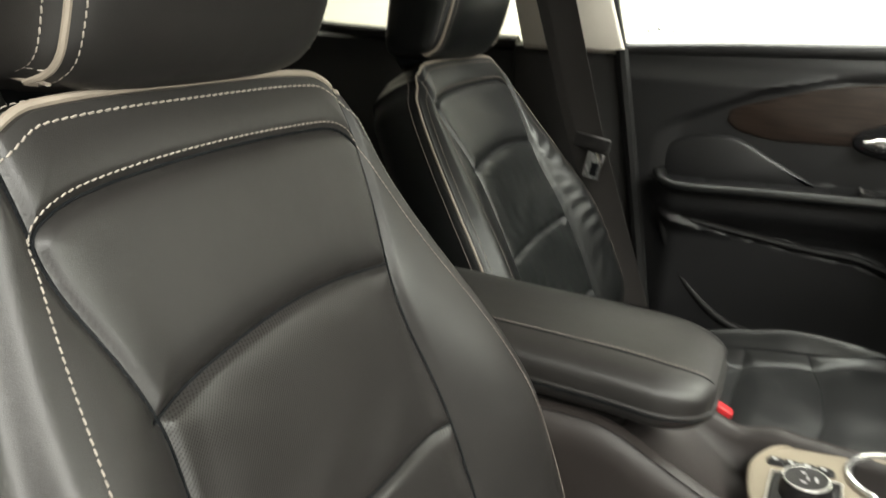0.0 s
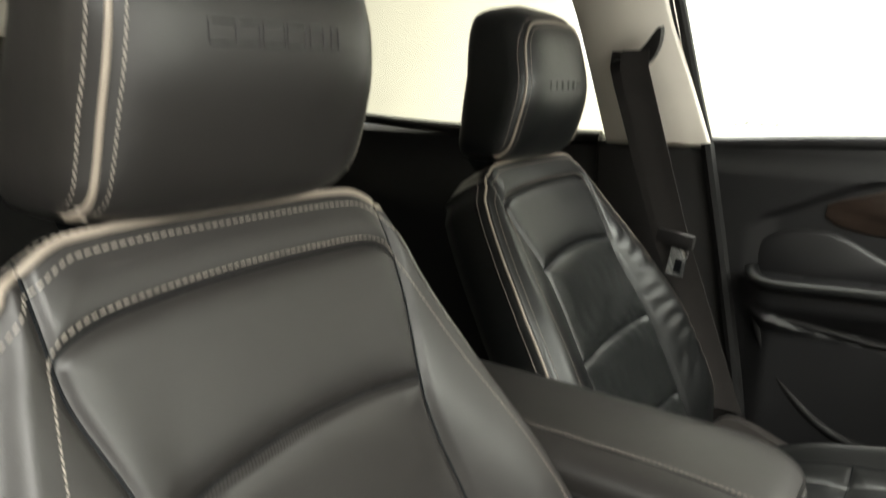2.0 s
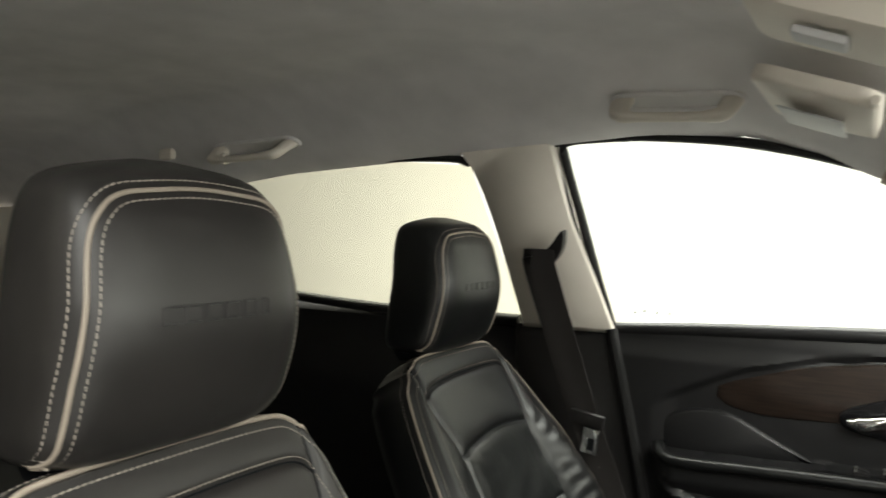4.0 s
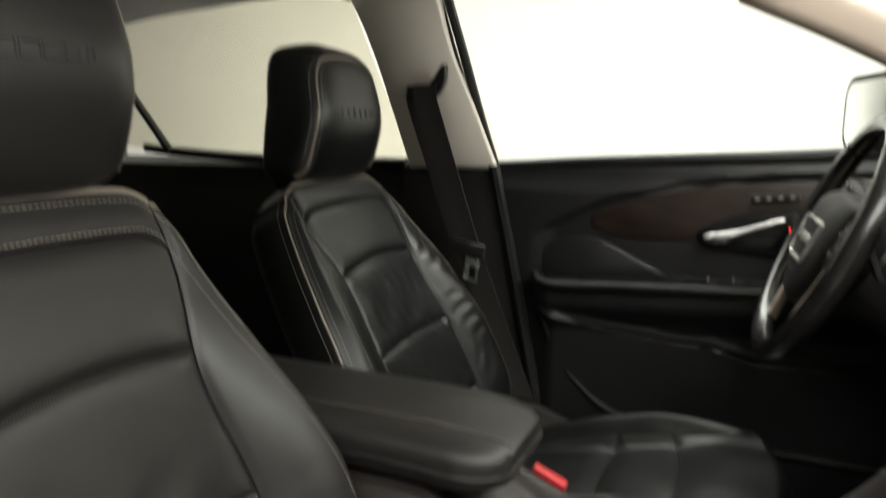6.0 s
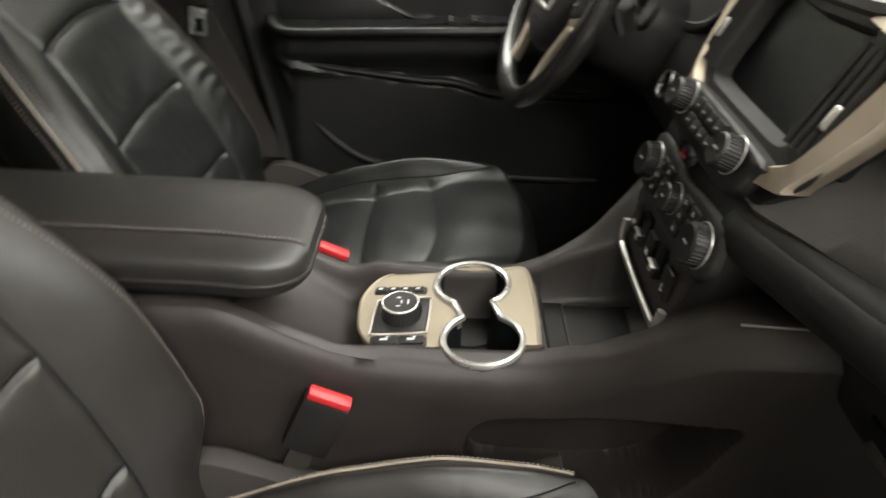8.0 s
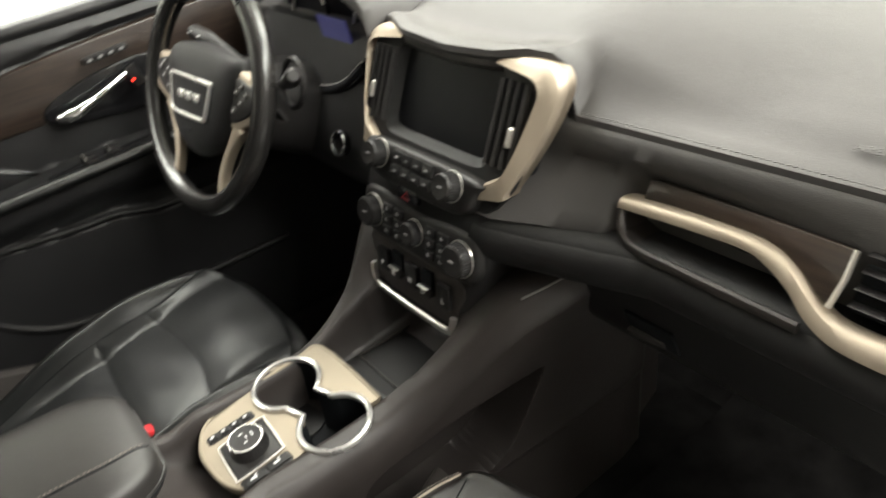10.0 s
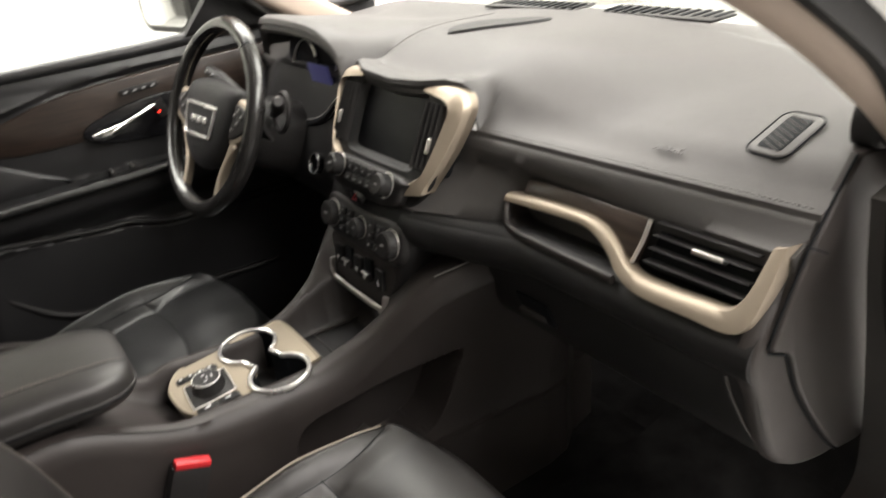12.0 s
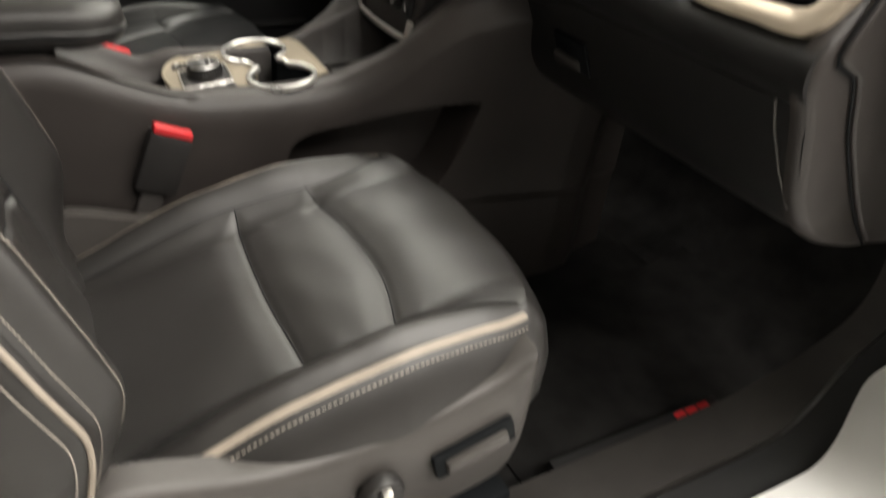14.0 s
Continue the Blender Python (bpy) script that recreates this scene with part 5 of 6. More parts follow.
for x, k in ((0.712, 1.0), (0.78, 0.94), (0.82, 0.9)):
    c = np.array([(-0.262, 1.094), (-0.36, 1.096), (-0.43, 1.092), (-0.47, 1.07), (-0.49, 1.056), (-0.40, 1.055), (-0.30, 1.056), (-0.275, 1.066)])
    m = c.mean(0)
    bin_rows.append(np.array([(x + 0.3 * (z - 1.06), y, z) for y, z in m + (c - m) * k]))
bv, bf = loft(bin_rows, caps=False)
mesh("open_bin", bv, list(bf) + [tuple(range(16, 24))], CONSOLE, dash)
lip = spline([(0.730, -0.262, 1.094), (0.712, -0.272, 1.072), (0.704, -0.292, 1.058), (0.702, -0.36, 1.055), (0.700, -0.48, 1.053)], 40)
mesh("bin_lip", *tube(lip, 0.0048, 8, flat=1.4), CONSOLE, dash)


def vent(name, origin, ax, ay, w, h, slats, along, tab):
    """An air vent: a dark box with slats and a bright tab."""
    o, ax, ay = [np.array(q, float) for q in (origin, ax, ay)]
    nrm = np.cross(ax, ay)
    nrm /= np.linalg.norm(nrm)
    box = mesh(name, *plate(rounded(w, h, 0.006), o - nrm * 0.012, ax, ay, 0.03, 0.001), RECESS, dash)
    for k in range(slats):
        t = (k + 0.5) / slats - 0.5
        pts = [o + ax * (s * w * 0.97) + ay * (t * h) - nrm * 0.003 for s in (-0.5, 0.5)] if along else [o + ax * (t * w) + ay * (s * h * 0.97) - nrm * 0.003 for s in (-0.5, 0.5)]
        mesh("slat", *tube(even(np.array(pts), 4), 0.0070, 8, flat=0.16, up=nrm * 0.35 + (ay if along else ax) * 0.93), HARD_BLACK, box)
    mesh("vent_tab", *plate(rounded(tab[0], tab[1], 0.003), o + nrm * 0.006 + ax * tab[2] + ay * tab[3], ax, ay, 0.012, 0.002), SATIN, box, "bright vent tab")
    return box


vent("side_air_vent", (0.735, -0.572, 1.103), (0, -1, 0), (0.482, 0, 0.876), 0.132, 0.062, 4, True, (0.040, 0.006, 0.01, 0.004))

# Centre stack: bezel, screen, vents.
stack_x = lambda z: 0.683 + 0.45 * (z - 1.16)
body_out = spline([(-0.180, 1.200), (-0.170, 1.220), (-0.145, 1.228), (-0.08, 1.226), (0.0, 1.222), (0.08, 1.226), (0.145, 1.228), (0.170, 1.220), (0.180, 1.200), (0.150, 1.09), (0.10, 1.052), (0.0, 1.045), (-0.10, 1.052), (-0.150, 1.09)], 90, True)
rings = []
m = np.array([0.0, 1.14])
for dx, k in ((0.055, 0.93), (0.012, 1.0), (0.006, 0.985)):
    rings.append(np.array([(stack_x(z) + dx, y, z) for y, z in m + (body_out - m) * k]))
c = np.array([0.0, 1.163])
ang = np.arctan2(body_out[:, 1] - c[1], body_out[:, 0] - c[0])
square = lambda w, h: np.stack([c[0] + w * np.sign(np.cos(ang)) * np.abs(np.cos(ang)) ** 0.22, c[1] + h * np.sign(np.sin(ang)) * np.abs(np.sin(ang)) ** 0.22], 1)
for dx, w, h in ((0.004, 0.107, 0.057), (0.007, 0.105, 0.0555), (0.020, 0.0985, 0.0525)):
    rings.append(np.array([(stack_x(z) + dx, y, z) for y, z in square(w, h)]))
sv_, sf_ = loft(rings, caps=False)
stack = mesh("stack_housing", sv_, sf_, SOFT_BLACK, dash, "black housing round the recessed screen")
scr = square(0.099, 0.053)
v = np.array([(stack_x(z) + 0.019 + dx, y, z) for dx in (0, 0.006) for y, z in scr])
mesh("screen", *loft([v[:90], v[90:]]), SCREEN, stack, "dark switched-off touch screen")
for sgn in (-1, 1):
    o = [(0.094, 1.229), (0.102, 1.233), (0.140, 1.2405), (0.160, 1.244), (0.175, 1.2435), (0.190, 1.239), (0.203, 1.230), (0.209, 1.219), (0.209, 1.205), (0.203, 1.178), (0.188, 1.137), (0.171, 1.103), (0.163, 1.092), (0.134, 1.084), (0.103, 1.077)]
    i = [(0.094, 1.226), (0.123, 1.222), (0.150, 1.2185), (0.161, 1.213), (0.166, 1.203), (0.163, 1.187), (0.153, 1.145), (0.144, 1.120), (0.137, 1.111), (0.122, 1.102), (0.100, 1.090)]
    lean = np.array((0, 0.2, 0.6, 0.9, 1, 1, 1, 1, 1, 1, 1, 0.9, 0.7, 0.3, 0))[:, None]
    o = np.array(o) - lean * np.array((0.023, 0.010))
    po, pi = spline(o, 90), spline(i, 90)
    back = 0.013 * spline(np.c_[np.linspace(0, 1, 15), lean], 90)[:, 1]
    wrap = lambda p, dx: np.c_[stack_x(p[:, 1]) + dx, sgn * p[:, 0], p[:, 1]]
    rows = [wrap(pi, 0.010), wrap(pi, -0.003), wrap(pi * 0.93 + po * 0.07, -0.0065), wrap(pi * 0.5 + po * 0.5, back * 0.5 - 0.006), wrap(pi * 0.07 + po * 0.93, back * 0.93 - 0.005), wrap(po, back - 0.002), wrap(po, back + 0.012)]
    mesh("bronze_bezel", *sheet(rows, 0.010, (1, 0, 0)), BRONZE, stack, "satin bronze bezel beside the screen", 35)
    vv = vent("stack_air_vent", (stack_x(1.165) - 0.001, sgn * 0.128, 1.165), (0, -1, 0), (0.41, 0, 0.912), 0.052, 0.105, 4, False, (0.008, 0.024, sgn * -0.012, -0.012))

# Audio and climate controls.
row_at = lambda z: 0.629 + 0.40 * (z - 1.09)
audio = mesh("audio_panel", *plate(spline([(-0.105, 0.018), (0.105, 0.018), (0.112, 0.0), (0.095, -0.03), (0.0, -0.036), (-0.095, -0.03), (-0.112, 0.0)], 50, True), (0.636, 0.0, 1.088), (0, -1, 0), (0.37, 0, 0.93), 0.035, 0.006), HARD_BLACK, stack)


def knob(at, normal, r, depth, owner, ring=True):
    base = mesh("knob", *disc(at, normal, (r * 1.02, r, r * 0.96, r * 0.86, r * 0.3), (0, depth * 0.5, depth * 0.9, depth, depth * 0.97), 28), HARD_BLACK, owner)
    n = Vector(normal).normalized()
    q = n.to_track_quat("Z", "Y").to_matrix()
    if ring:
        loop = [Vector(at) + n * depth * 0.10 + q @ Vector((r * 1.12 * math.cos(t), r * 1.12 * math.sin(t), 0)) for t in np.linspace(0, 2 * math.pi, 28, endpoint=False)]
        mesh("knob_ring", *tube([tuple(p) for p in loop], r * 0.055, 6, closed=True), SATIN, base)
    mesh("print", *plate(rounded(r * 0.45, r * 0.10, 0.0004), tuple(Vector(at) + n * (depth + 0.0004)), (0, -1, 0), tuple(n.cross(Vector((0, -1, 0)))), 0.0008, 0.0001), DIM_PRINT, base)
    ribs = []
    for t in np.linspace(0, 2 * math.pi, 30, endpoint=False):
        p = Vector(at) + q @ Vector((r * math.cos(t), r * math.sin(t), 0))
        ribs.append(tube([tuple(p + n * depth * 0.1), tuple(p + n * depth * 0.85)], 0.0009, 4))
    tagged(mesh("grip_ribs", *join(*ribs), RUBBER, base), kind="stuff")
    return base


fn = (-0.93, 0, 0.37)
for y in (0.078, -0.078):
    knob((0.634, y, 1.090), fn, 0.0175, 0.022, audio)
for k in range(4):
    b = part("audio_button", rbox((0.6325, 0.033 - k * 0.0215, 1.098), (0.006, 0.0207, 0.0165), 0.002, (0, 22, 0)), SOFT_BLACK, audio)
    part("print", rbox((0.6290, 0.033 - k * 0.0215, 1.0985), (0.0008, 0.006, 0.0013), 0, (0, 22, 0)), DIM_PRINT, b)
for k in range(4):
    b = part("audio_button", rbox((0.6258, 0.033 - k * 0.0215, 1.081), (0.006, 0.0207, 0.0135), 0.002, (0, 22, 0)), SOFT_BLACK, audio)
    part("print", rbox((0.6223, 0.033 - k * 0.0215, 1.0815), (0.0008, 0.007, 0.0012), 0, (0, 22, 0)), DIM_PRINT, b)
hazard = part("hazard_button", rbox((0.626, 0.012, 1.050), (0.010, 0.046, 0.018), 0.005, (0, 20, 0)), GLOSS_BLACK, stack)
mesh("hazard_mark", *tube([(0.619, 0.020, 1.047), (0.619, 0.004, 1.047), (0.622, 0.012, 1.056)], 0.0006, 5, closed=True), RED, hazard)

col_rings = []
for z, w, x in ((1.075, 0.135, 0.655), (1.05, 0.138, 0.640), (1.03, 0.136, 0.630), (1.0, 0.133, 0.624), (0.965, 0.126, 0.617), (0.935, 0.112, 0.616), (0.90, 0.104, 0.613), (0.868, 0.098, 0.612)):
    col_rings.append(np.array([(x + 0.09 + q, p, z) for p, q in rounded(2 * w, 0.18, 0.02)]))
mesh("stack_column", *loft(col_rings), SOFT_BLACK, dash)
climate = mesh("climate_panel", *plate(spline([(-0.128, 0.012), (-0.118, 0.034), (-0.07, 0.036), (0.0, 0.030), (0.07, 0.036), (0.118, 0.034), (0.128, 0.012), (0.124, -0.022), (0.10, -0.035), (0.0, -0.038), (-0.10, -0.035), (-0.124, -0.022)], 70, True), (0.617, 0.0, 1.0), (0, -1, 0), (0.24, 0, 0.97), 0.03, 0.008), HARD_BLACK, dash)
cn = (-0.97, 0, 0.24)
knob((0.618, 0.098, 1.0), cn, 0.0215, 0.018, climate)
knob((0.618, 0.0, 1.0), cn, 0.0165, 0.016, climate)
knob((0.618, -0.098, 1.0), cn, 0.0215, 0.018, climate)
for y in (0.062, 0.036, -0.036, -0.062):
    for z in (1.014, 0.998, 0.982):
        b = part("climate_button", rbox((0.6165 + 0.24 * (z - 1.0), y, z), (0.006, 0.021, 0.013), 0.002, (0, 14, 0)), SOFT_BLACK, climate)
        part("print", rbox((0.6130 + 0.24 * (z - 1.0), y, z), (0.0008, 0.0055, 0.0012), 0, (0, 14, 0)), DIM_PRINT, b)
        part("print", rbox((0.6130 + 0.24 * (z + 0.0022 - 1.0), y + 0.001, z + 0.0022), (0.0008, 0.0028, 0.0012), 0, (0, 14, 0)), DIM_PRINT, b)
shift = mesh("shift_panel", *plate(spline([(-0.098, 0.040), (0.098, 0.040), (0.094, -0.02), (0.080, -0.046), (-0.080, -0.046), (-0.094, -0.02)], 50, True), (0.612, 0.010, 0.925), (0, -1, 0), (0.10, 0, 0.995), 0.03, 0.006), CONSOLE, dash, "black panel of gear buttons")
for y, kind_ in ((0.080, "push"), (0.046, "pull"), (0.012, "push"), (-0.024, "pull"), (-0.062, "push")):
    if kind_ == "pull":
        part("shift_slot", rbox((0.6105, y, 0.936), (0.006, 0.024, 0.032), 0.002, (0, 6, 0)), RECESS, shift)
        t = part("shift_toggle", rbox((0.606, y, 0.921), (0.012, 0.024, 0.016), 0.003, (0, 6, 0)), HARD_BLACK, shift)
        part("toggle_edge", rbox((0.600, y, 0.929), (0.004, 0.022, 0.002), 0.0006), SATIN, t)
    else:
        t = part("shift_button", rbox((0.6085, y, 0.928), (0.008, 0.026, 0.036), 0.003, (0, 6, 0)), SOFT_BLACK, shift)
    letters({0.080: "P", 0.046: "R", 0.012: "N", -0.024: "D", -0.062: "L"}[y], (0.6036 if kind_ == "push" else 0.5992, y, 0.922), (0, -1, 0), (0.1, 0, 0.995), 0.0088, LABEL, t)
brk = spline([(0.603, 0.106, 0.912), (0.600, 0.104, 0.886), (0.600, 0.092, 0.877), (0.600, 0.02, 0.874), (0.600, -0.066, 0.877), (0.600, -0.080, 0.886), (0.603, -0.084, 0.905)], 60)
mesh("chrome_bracket", *tube(brk, 0.0040, 8, flat=1.4), SATIN, dash, "bright chrome bracket under the gear buttons")

# Top-of-dash speaker, defroster and corner vent.
oval = spline([(0.868, 0.060), (0.90, 0.085), (0.96, 0.075), (1.02, 0.03), (1.045, -0.012), (1.01, -0.022), (0.95, -0.005), (0.89, 0.03)], 60, True)
v, f = loft([np.array([(x, y, dash_top(x, y) + h - 0.001) for x, y in oval.mean(0) + (oval - oval.mean(0)) * k]) for h, k in ((-0.004, 1.0), (0.004, 1.0), (0.006, 0.97), (0.005, 0.5))])
mesh("speaker_grille", v, f, SOFT_BLACK, dash, "oval speaker cover on the dash top")
for y0, y1 in ((-0.30, -0.05), (0.02, 0.27)):
    g = part("defroster_grille", rbox((1.155, (y0 + y1) / 2, 1.281), (0.06, y1 - y0, 0.006), 0.004, (0, -4, -6 if y0 < 0 else 6)), HARD_BLACK, dash)
    for k in range(12):
        part("slot", rbox((1.155, y0 + (k + 0.5) * (y1 - y0) / 12, 1.285), (0.044, 0.008, 0.002), 0, (0, -4, 0)), RECESS, g)
tip = Vector((-0.39, 0, 0.92))
o = np.array((0.850, -0.586, dash_top(0.850, -0.586) + 0.001))
ax, ay = np.array((0.917, -0.09, 0.388)), np.array((0.09, 0.996, 0.0))
up_v = np.cross(ax, ay)
corner = mesh("corner_vent", *plate(rounded(0.076, 0.050, 0.013), o + up_v * 0.002, ax, ay, 0.02, 0.003), DASH_SKIN, dash, "raised frame of the side defroster")
loop = [o + ax * p + ay * q + up_v * 0.0005 for p, q in rounded(0.078, 0.052, 0.0140)]
mesh("frame_gap", *tube(np.array(loop), 0.0010, 6, closed=True), RECESS, corner)
hole = mesh("vent_opening", *plate(rounded(0.058, 0.030, 0.004), o + up_v * 0.0026, ax, ay, 0.004, 0.0006), RECESS, corner)
for k in range(7):
    c = o + ax * (-0.0245 + k * 0.0082) + up_v * 0.0032
    mesh("slat", *tube([c - ay * 0.013 - ax * 0.006, c + ay * 0.013 + ax * 0.006], 0.0006, 6, up=tuple(up_v)), SHIELD, hole)
letters("AIRBAG", (0.792, -0.480, dash_top(0.792, -0.480) + 0.0008), (0.06, -1, 0), (0.917, 0.05, 0.388), 0.0085, DASH_SKIN, dash, 0.0004)

# Instrument binnacle.
binn = thing("instrument_cluster", (0.78, 0.37, 1.2), "hooded instrument cluster with dark dials and a dim blue display", "instrument cluster")
rows = []
edge = spline([(0.590, 1.240), (0.584, 1.276), (0.560, 1.294), (0.50, 1.300), (0.377, 1.300), (0.285, 1.293), (0.228, 1.277), (0.197, 1.257), (0.184, 1.236), (0.178, 1.205)], 60)
for y, z in edge:
    x = 0.708 + 0.02 * step(0.53, 0.60, y)
    back = []
    for k in np.linspace(0.02, 0.36, 14):
        low = dash_top(x + k, y) + 0.001
        s_ = step(0.0, 0.36, k)
        back.append((x + k, y, max(low, (z + 0.004) * (1 - s_) + low * s_)))
    rows.append([(x + 0.012, y, z - 0.022), (x, y, z - 0.012), (x + 0.004, y, z - 0.002), *back])
mesh("hood", *sheet(rows, 0.012, (0.2, 0, -1)), DASH_SKIN, binn, "soft black hood over the dials")
mesh("cluster_body", *loft([np.array([(x, 0.37 + a * k, 1.185 + b * k) for a, b in rounded(0.34, 0.15, 0.06)]) for x, k in ((0.82, 1.0), (0.80, 1.0), (0.77, 1.04), (0.77, 0.6))]), DIAL, binn)
for y in (0.452, 0.250):
    d = mesh("dial", *disc((0.768, y, 1.19), (-0.97, 0, 0.2), (0.060, 0.060, 0.055, 0.02), (0, 0.006, 0.004, 0.003), 40), DIAL, binn)
    q = Vector((-0.97, 0, 0.2)).to_track_quat("Z", "Y").to_matrix()
    loop = [Vector((0.764, y, 1.191)) + q @ Vector((0.058 * math.cos(t), 0.058 * math.sin(t), 0.004)) for t in np.linspace(0.5, 5.6, 40)]
    mesh("dial_ring", *tube([tuple(p) for p in loop], 0.0028, 6), SATIN, d)
part("centre_display", rbox((0.738, 0.326, 1.180), (0.004, 0.090, 0.074), 0.002, (0, -10, 0)), BLUE_LCD, binn, "dim blue trip display")
trim_lo = spline([(0.725, 0.52, 1.12), (0.715, 0.45, 1.10), (0.712, 0.37, 1.095), (0.715, 0.29, 1.115), (0.722, 0.22, 1.16)], 40)
mesh("lower_brow", *tube(trim_lo, 0.012, 10), GLOSS_BLACK, binn)
mesh("brow_edge", *tube(trim_lo + np.array((-0.006, 0, 0.0095)), 0.0016, 6), SATIN, binn)
rows = []
for y in np.linspace(0.16, 0.70, 30):
    prof = spline([(0.745, 1.195), (0.722, 1.15), (0.70, 1.09), (0.672, 1.03), (0.668, 0.99), (0.70, 0.95), (0.78, 0.88), (0.85, 0.80)], 24)
    rows.append([(a + 0.04 * step(0.55, 0.70, y), y, b) for a, b in prof])
mesh("driver_lower_dash", *sheet(rows, 0.02, (1, 0, 0.2)), SOFT_BLACK, dash)
start = mesh("start_button", *disc((0.668, 0.246, 1.045), (-0.95, 0, 0.3), (0.021, 0.021, 0.017, 0.016, 0.004), (0, 0.010, 0.012, 0.009, 0.009), 28), GLOSS_BLACK, dash)
mesh("button_ring", *tube([tuple(Vector((0.657, 0.246, 1.0485)) + Vector((-0.95, 0, 0.3)).to_track_quat("Z", "Y").to_matrix() @ Vector((0.019 * math.cos(t), 0.019 * math.sin(t), 0))) for t in np.linspace(0, 2 * math.pi, 28, endpoint=False)], 0.0016, 6, closed=True), CHROME, start)

# ---- steering wheel ----
wheel = thing("steering_wheel", (0.53, 0.43, 1.13), "black leather and dark wood steering wheel with bronze spokes", "steering wheel")
WC, WN = np.array((0.534, 0.430, 1.135)), np.array((-0.918, -0.074, 0.389))
WS = np.array((0.080, -0.9968, 0.0))
WU = np.cross(WN, WS)
on_wheel = lambda a, b, h=0.0: WC + a * WS + b * WU + h * WN
R = 0.186


def arc(a0, a1, n=40):
    return np.array([on_wheel(R * math.sin(radians(t)), R * 0.985 * math.cos(radians(t))) for t in np.linspace(a0, a1, n)])


mesh("rim_wood", *tube(arc(-38, 38), 0.0168, 14, up=WN), GLOSS_BLACK, wheel, "glossy dark wood upper rim")
mesh("rim_leather", *tube(arc(39, 321, 90), 0.0176, 14, up=WN), RIM, wheel, "black leather rim, shiny with wear")
for t in (38.5, 321.5):
    mesh("rim_joint", *tube(arc(t - 0.5, t + 0.5, 3), 0.0174, 14, up=WN), RECESS, wheel)
hub_out = spline([(-0.108, 0.062), (-0.06, 0.074), (0.0, 0.078), (0.06, 0.074), (0.108, 0.062), (0.118, 0.030), (0.110, -0.005), (0.094, -0.045), (0.066, -0.082), (0.030, -0.100), (0.0, -0.103), (-0.030, -0.100), (-0.066, -0.082), (-0.094, -0.045), (-0.110, -0.005), (-0.118, 0.030)], 80, True)
hub = mesh("hub", *loft([np.array([on_wheel(a * k, b * k, h) for a, b in hub_out]) for h, k in ((-0.055, 0.80), (-0.020, 0.96), (-0.008, 1.0), (0.002, 0.985), (0.010, 0.93), (0.017, 0.82), (0.022, 0.62), (0.025, 0.35), (0.026, 0.08))]), SOFT_BLACK, wheel, "padded black airbag cover")
badge = spline([(-0.066, 0.016), (-0.060, 0.021), (0.060, 0.021), (0.066, 0.016), (0.062, -0.012), (0.056, -0.032), (0.046, -0.038), (-0.046, -0.038), (-0.056, -0.032), (-0.062, -0.012)], 80, True)
rise = lambda a, b: 0.0262 - 0.9 * (a * a + b * b)
mesh("badge_frame", *tube(np.array([on_wheel(a, b, rise(a, b) + 0.0015) for a, b in badge]), 0.0034, 8, closed=True), RING, hub, "bright badge frame")
for k in (-0.026, 0.0, 0.026):
    v, f = plate(rounded(0.0215, 0.0125, 0.003), on_wheel(k, -0.007, rise(k, 0) + 0.0022), WS, WU, 0.003, 0.001)
    mesh("badge_bar", v, f, RING, hub, "plain bright bar of the badge")
mesh("hub_print", *plate(rounded(0.020, 0.003, 0.001), on_wheel(0.0, -0.062, rise(0, 0.062) + 0.0010), WS, WU, 0.002, 0.0003), RECESS, hub)
for sgn in (-1, 1):
    sp = mesh("spoke", *plate(spline([(sgn * 0.098, 0.046), (sgn * 0.14, 0.045), (sgn * 0.180, 0.040), (sgn * 0.184, 0.010), (sgn * 0.176, -0.014), (sgn * 0.150, -0.026), (sgn * 0.120, -0.038), (sgn * 0.098, -0.030)], 50, True), on_wheel(0, 0, 0.003), WS, WU, 0.016, 0.005), BRONZE, wheel, "bronze spoke framing grey buttons")
    mesh("button_pad", *plate(spline([(sgn * 0.102, 0.037), (sgn * 0.145, 0.035), (sgn * 0.166, 0.026), (sgn * 0.165, 0.004), (sgn * 0.148, -0.013), (sgn * 0.112, -0.027), (sgn * 0.102, -0.020)], 40, True), on_wheel(0, 0, 0.0065), WS, WU, 0.006, 0.003), HARD_BLACK, sp)
    for a, b in ((0.118, 0.020), (0.146, 0.020), (0.132, 0.006), (0.132, 0.030), (0.114, -0.008)):
        mesh("spoke_button", *disc(on_wheel(sgn * a, b, 0.0062), tuple(WN), (0.0058, 0.0054, 0.002), (0, 0.0024, 0.0028), 14), SHIELD, sp)
        mesh("print", *disc(on_wheel(sgn * a, b, 0.0090), tuple(WN), (0.0020, 0.0018), (0, 0.0004), 8), LABEL, sp)
    mid = spline([(sgn * 0.122, -0.030), (sgn * 0.103, -0.060), (sgn * 0.086, -0.095), (sgn * 0.079, -0.125), (sgn * 0.082, -0.150), (sgn * 0.094, -0.163)], 30)
    turn = np.gradient(mid, axis=0)
    turn /= np.linalg.norm(turn, axis=1)[:, None]
    broad = np.interp(np.linspace(0, 1, 30), (0, 0.3, 0.8, 1), (0.015, 0.0085, 0.009, 0.013))[:, None] * np.stack([-turn[:, 1], turn[:, 0]], 1)
    mesh("lower_spoke", *plate(np.concatenate([mid + broad, (mid - broad)[::-1]]), on_wheel(0, 0, 0.002), WS, WU, 0.014, 0.004), BRONZE, wheel, "narrow bronze lower spoke")
col = thing("steering_column", (0.62, 0.37, 1.08), "black plastic steering column shroud with stalks", "steering column")
